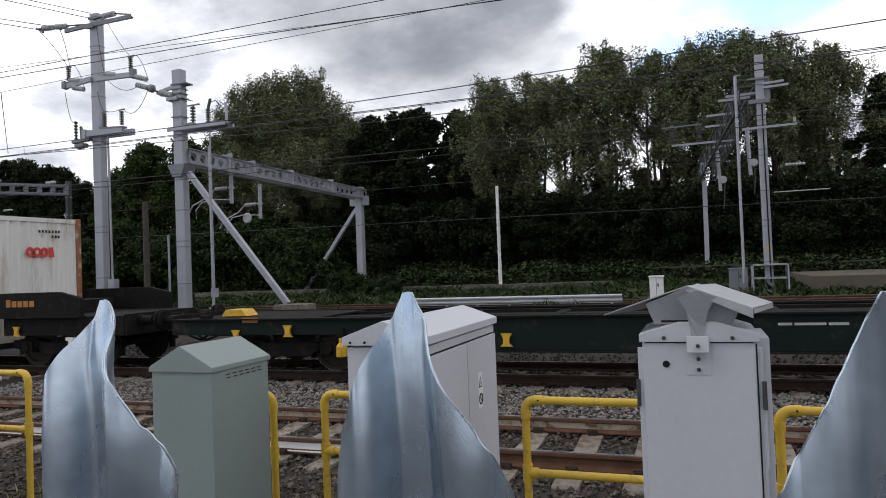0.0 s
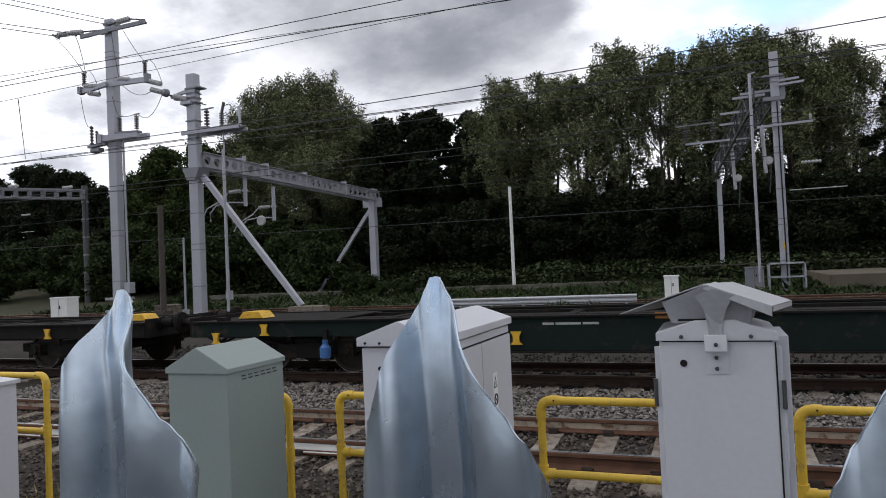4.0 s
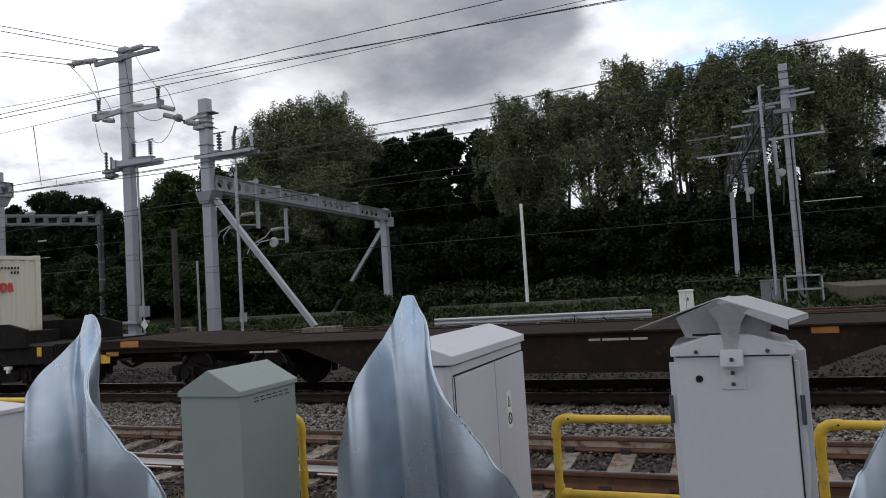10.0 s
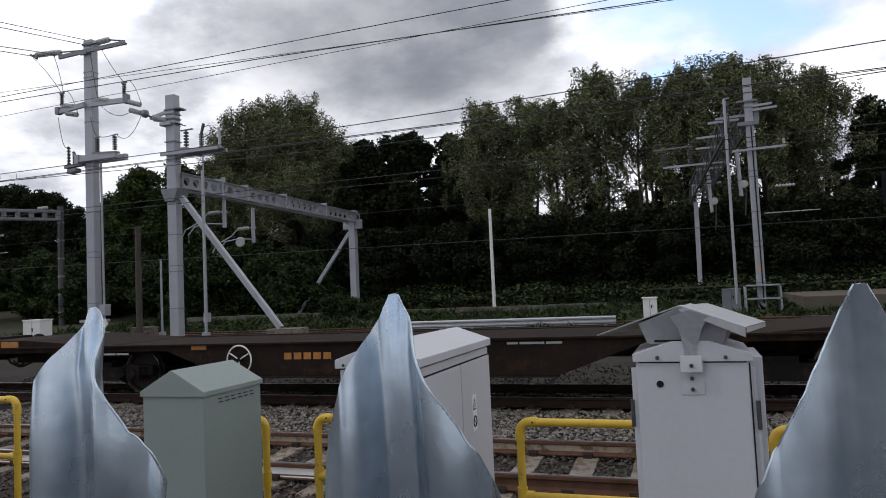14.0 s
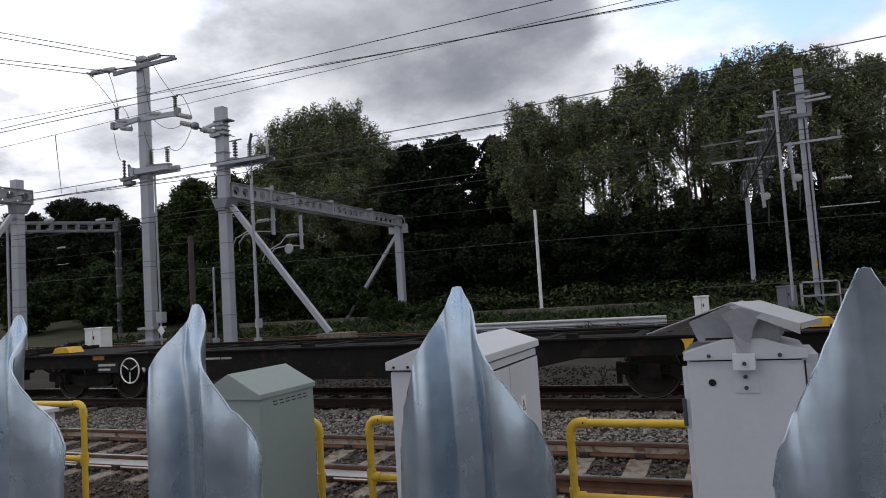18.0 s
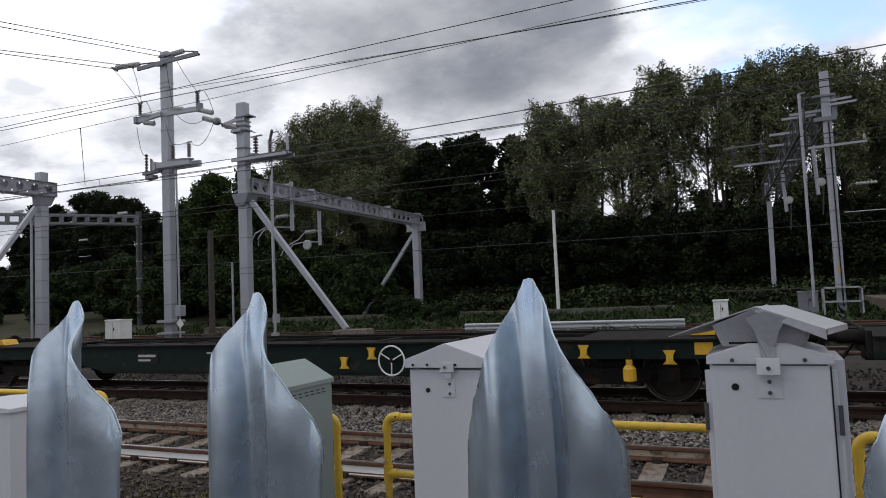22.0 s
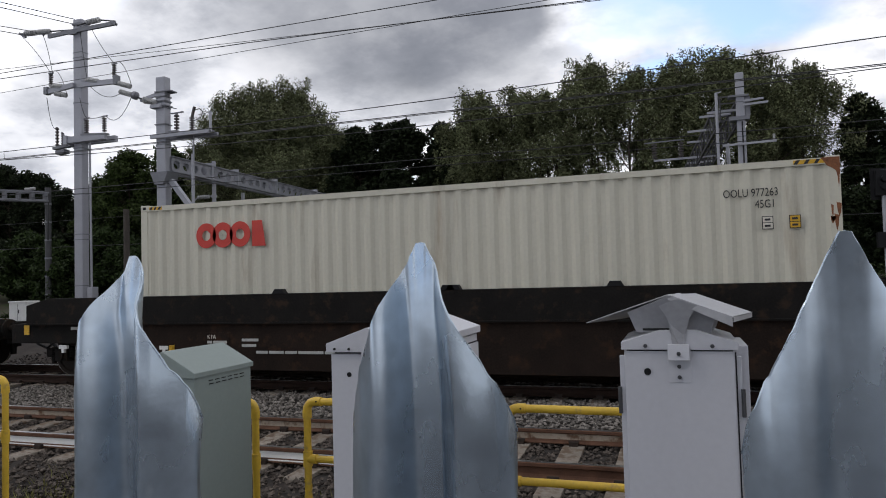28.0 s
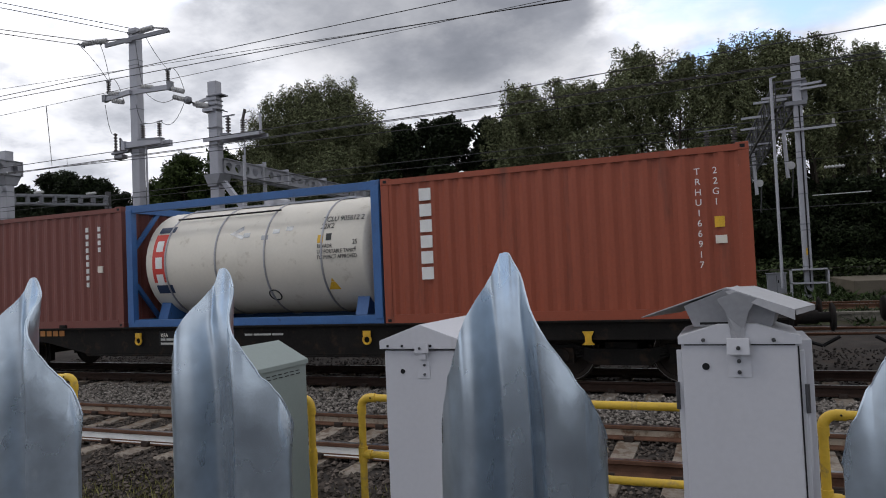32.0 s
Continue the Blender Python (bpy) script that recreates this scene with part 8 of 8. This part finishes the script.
def build_train():
    flat_wagon(244.6, 265.3, "green", 1, [("lug", -7.31, 0.84), ("lug", -3.21, 0.68), ("lug", -8.44, 0.76), ("orange", -8.13, 1.0), ("text", 1.24, 0.86), ("lug", 5.2, 0.8), ("ring", 8.9, 0.78), ("wheel", 4.1, 0.66), ("pot", -6.2, 0.5)])
    pocket_wagon(223.9, 244.2, 227.7, 239.9, "KTA", (-1,))
    flat_wagon(203.1, 223.6, "green", 2, [("lug", -9.2, 0.75), ("lug", -8.09, 0.9), ("bluepot", -6.78, 0.5), ("text", -2.35, 0.9), ("wheel", -4.24, 0.67), ("lug", -3.24, 0.72), ("lug", -0.62, 0.85), ("lug", 2.95, 0.71), ("diamond", 3.87, 0.68), ("bluepot", 7.55, 0.49), ("lug", 8.15, 0.79), ("sign", 9.08, 0.97), ("orange", -0.9, 1.0)])
    flat_wagon(182.2, 202.8, "black", 3, [("lug", 7.19, 0.87), ("orange", -9.05, 0.94), ("text", 1.6, 0.86), ("wheel", 3.9, 0.66), ("lug", -5.3, 0.8), ("pot", -6.6, 0.5), ("ring", -8.6, 0.78)])
    flat_wagon(161.2, 181.9, "brown", 4, [("wheel", -3.24, 0.62), ("text", 2.36, 0.9), ("orange", -9.5, 0.9), ("lessor", -1.73, 0.78), ("sign", 9.18, 0.84), ("orange", -9.79, 0.86)])
    flat_wagon(139.8, 160.9, "brown", 5, [("orange", 3.72, 0.94), ("orange", -2.59, 0.94), ("wheel", 2.79, 0.66), ("orange", 9.87, 0.92), ("orange", -9.5, 0.9), ("sign", -9.71, 0.80), ("text", 0.9, 0.90)])
    pocket_wagon(119.3, 139.5, 123.3, 135.5, "KTA", (-1,))
    flat_wagon(98.8, 119.0, "brown", 6, [("wheel", -2.72, 0.73), ("orange", 8.4, 0.93), ("lessor", -1.31, 0.78), ("orange", -3.68, 0.96), ("text", 2.79, 0.94)])
    flat_wagon(78.39, 98.5, "brown", 7, [("wheel", 2.71, 0.67), ("orange", -4.04, 0.95), ("orange", 9.10, 0.9), ("text", 0.01, 0.86), ("sign", -9.49, 0.86)])
    flat_wagon(59.4, 78.08, "black", 8, [("lug", -8.59, 0.85), ("pot", -9.09, 0.49), ("wheel", -4.96, 0.67), ("ring", -3.88, 0.69), ("orange", -5.96, 0.95), ("ring", 7.50, 0.76), ("triangle", 3.55, 0.7), ("deckbit", 8.81, 1.03), ("panel", -5.69, 0.735), ("text", -2.78, 0.87), ("lug", 6.20, 0.91)])
    flat_wagon(38.6, 59.1, "green", 9, [("lug", 5.8, 0.84), ("lug", -4.72, 0.78), ("lug", 1.5, 0.73), ("ring", 9.6, 0.81), ("bluepot", 4.78, 0.52), ("pot", 6.7, 0.52), ("triangle", 3.74, 0.7), ("panel", -5.65, 0.75), ("text", -0.14, 0.87), ("orange", 1.97, 0.95), ("lug", -9.48, 0.77), ("bluepot", -8.9, 0.53), ("lug", -8.39, 0.88), ("lug", -4.26, 0.93)])
    flat_wagon(18.2, 38.3, "green", 10, [("wheel", 3.41, 0.71), ("lug", 2.38, 0.71), ("lug", 6.85, 0.89), ("lug", 8.15, 0.8), ("pot", 7.55, 0.55), ("text", -0.5, 0.86), ("lug", -4.9, 0.8), ("lug", -7.92, 0.86), ("deckbit", -8.47, 1.03), ("sign", 8.64, 0.88), ("lug", 2.97, 0.88), ("panel", -2.6, 0.75)])
    low_wagon(2.25, 16.8, deck=5.86)
    low_wagon(-11.3, 2.15, True)
    pocket_wagon(-32.4, -12.3, -28.7, -16.5, "KTA", (1,))
    flat_wagon(-54.0, -33.0, "black", 11, [("wheel", -4.49, 0.61), ("pot", -6.18, 0.5), ("kfa", -1.71, 0.80), ("text", -7.08, 0.92), ("lessor", 3.9, 0.92), ("lug", 2.71, 0.7), ("pot", 8.06, 0.5), ("ring", 9.23, 0.8), ("sign", 9.9, 1.17)])
    flat_wagon(-75.4, -55.2, "black", 12, [("kfa", -1.74, 0.79), ("ring", -2.54, 0.75), ("ring", 2.86, 0.75), ("text", 0.6, 0.86), ("wheel", 4.4, 0.62), ("lessor", -5.2, 0.92), ("lug", 6.8, 0.8), ("pot", -6.6, 0.5)])
    cream_box(227.82, 0.52, "OOLU 902773", 1.3, M_CREAMOLD, 20, 3, label="off-white corrugated shipping container with red lettering and rusty corners", post=M_RUSTYPOST)
    cream_box(123.4, 0.52, "OOLU 913448 2", shift=0.35)
    cream_box(3.1, 0.69, "OOLU 912893", end="doors")
    cream_box(-10.5, 0.69, "OOLU 826468", 1.05, M_CREAMOLD, 285, 5, shift=0.28, post=M_RUSTYPOST, label="battered white shipping container streaked with rust, red lettering")
    cream_box(-28.7, 0.52, "OOLU 977263")
    build_grey_tank(-46.65, 1.06)
    tri = box_container(-62.1, 6.058, 2.591, 1.015, M_BROWNCON, "red-brown corrugated container with white upright lettering")
    y = -1.222
    for k in range(6):
        z0 = 2.14 - 0.275 * k
        part("white_block", MB().box(0.75, 0.97, y - 0.003, y + 0.02, z0, z0 + 0.215), M_WHITE, tri)
    for k, ch in enumerate("TRHU166917"):
        text_part("white_letter", ch, 0.14, on_side(5.33, y, 2.16 - 0.155 * k), M_WHITE, tri, align="CENTER")
    for k, ch in enumerate("22G1"):
        text_part("white_letter", ch, 0.14, on_side(5.58, y, 2.16 - 0.155 * k), M_WHITE, tri, align="CENTER")
    part("approval_label", MB().box(5.54, 5.68, y - 0.002, y + 0.02, 1.36, 1.52), M_WYELLOW, tri)
    part("approval_label", MB().box(5.54, 5.70, y - 0.002, y + 0.02, 1.12, 1.24), M_TANKWHITE, tri)
    build_white_tank(-68.2, 1.015)
    mar = box_container(-74.4, 6.058, 2.591, 1.015, M_MAROONCON, "dark maroon corrugated container beside the tank")
    for k in range(9):
        part("code_bar", MB().box(5.0, 5.07, y - 0.002, y + 0.02, 2.1 - 0.15 * k, 2.2 - 0.15 * k), M_WHITE, mar)
    for k in range(4):
        part("code_bar", MB().box(5.36, 5.43, y - 0.002, y + 0.02, 2.1 - 0.15 * k, 2.2 - 0.15 * k), M_WHITE, mar)
    part("approval_label", MB().box(5.34, 5.48, y - 0.002, y + 0.02, 1.2, 1.34), M_TANKWHITE, mar)


build_train()

build_track("near_track", 0.755, -45, 24, 0, "near railway track on concrete sleepers, one rail painted white", near_white=-2.6, far_white=True)
build_track("train_track", TRACK_Y, -60, 24, 0, "railway track under the freight train", shiny=True)
build_track("far_track", 12.4, -60, 30, 0.12, "farther railway track with rusty rails", concrete=False)
build_track("back_track", 18.6, -60, 34, 0.42, "back railway siding with rusty rails", concrete=False)
build_ballast()


# ---- what moves ----
def motions():
    times = [2.0 * i for i in range(17)]
    for ob, u, y, z in MOVING:
        walk(ob, [(t, pose(u + run(t), y, z)) for t in times])
    step = 0.1
    for w, x in WHEELS:
        rows = []
        for i in range(int(32 / step) + 1):
            t = i * step
            rows.append((t, pose(x, 0, 0.46) @ Matrix.Rotation(TURN[i], 4, "Y")))
        walk(w, rows)


TURN = [run(0.1 * i) / 0.46 for i in range(321)]
motions()
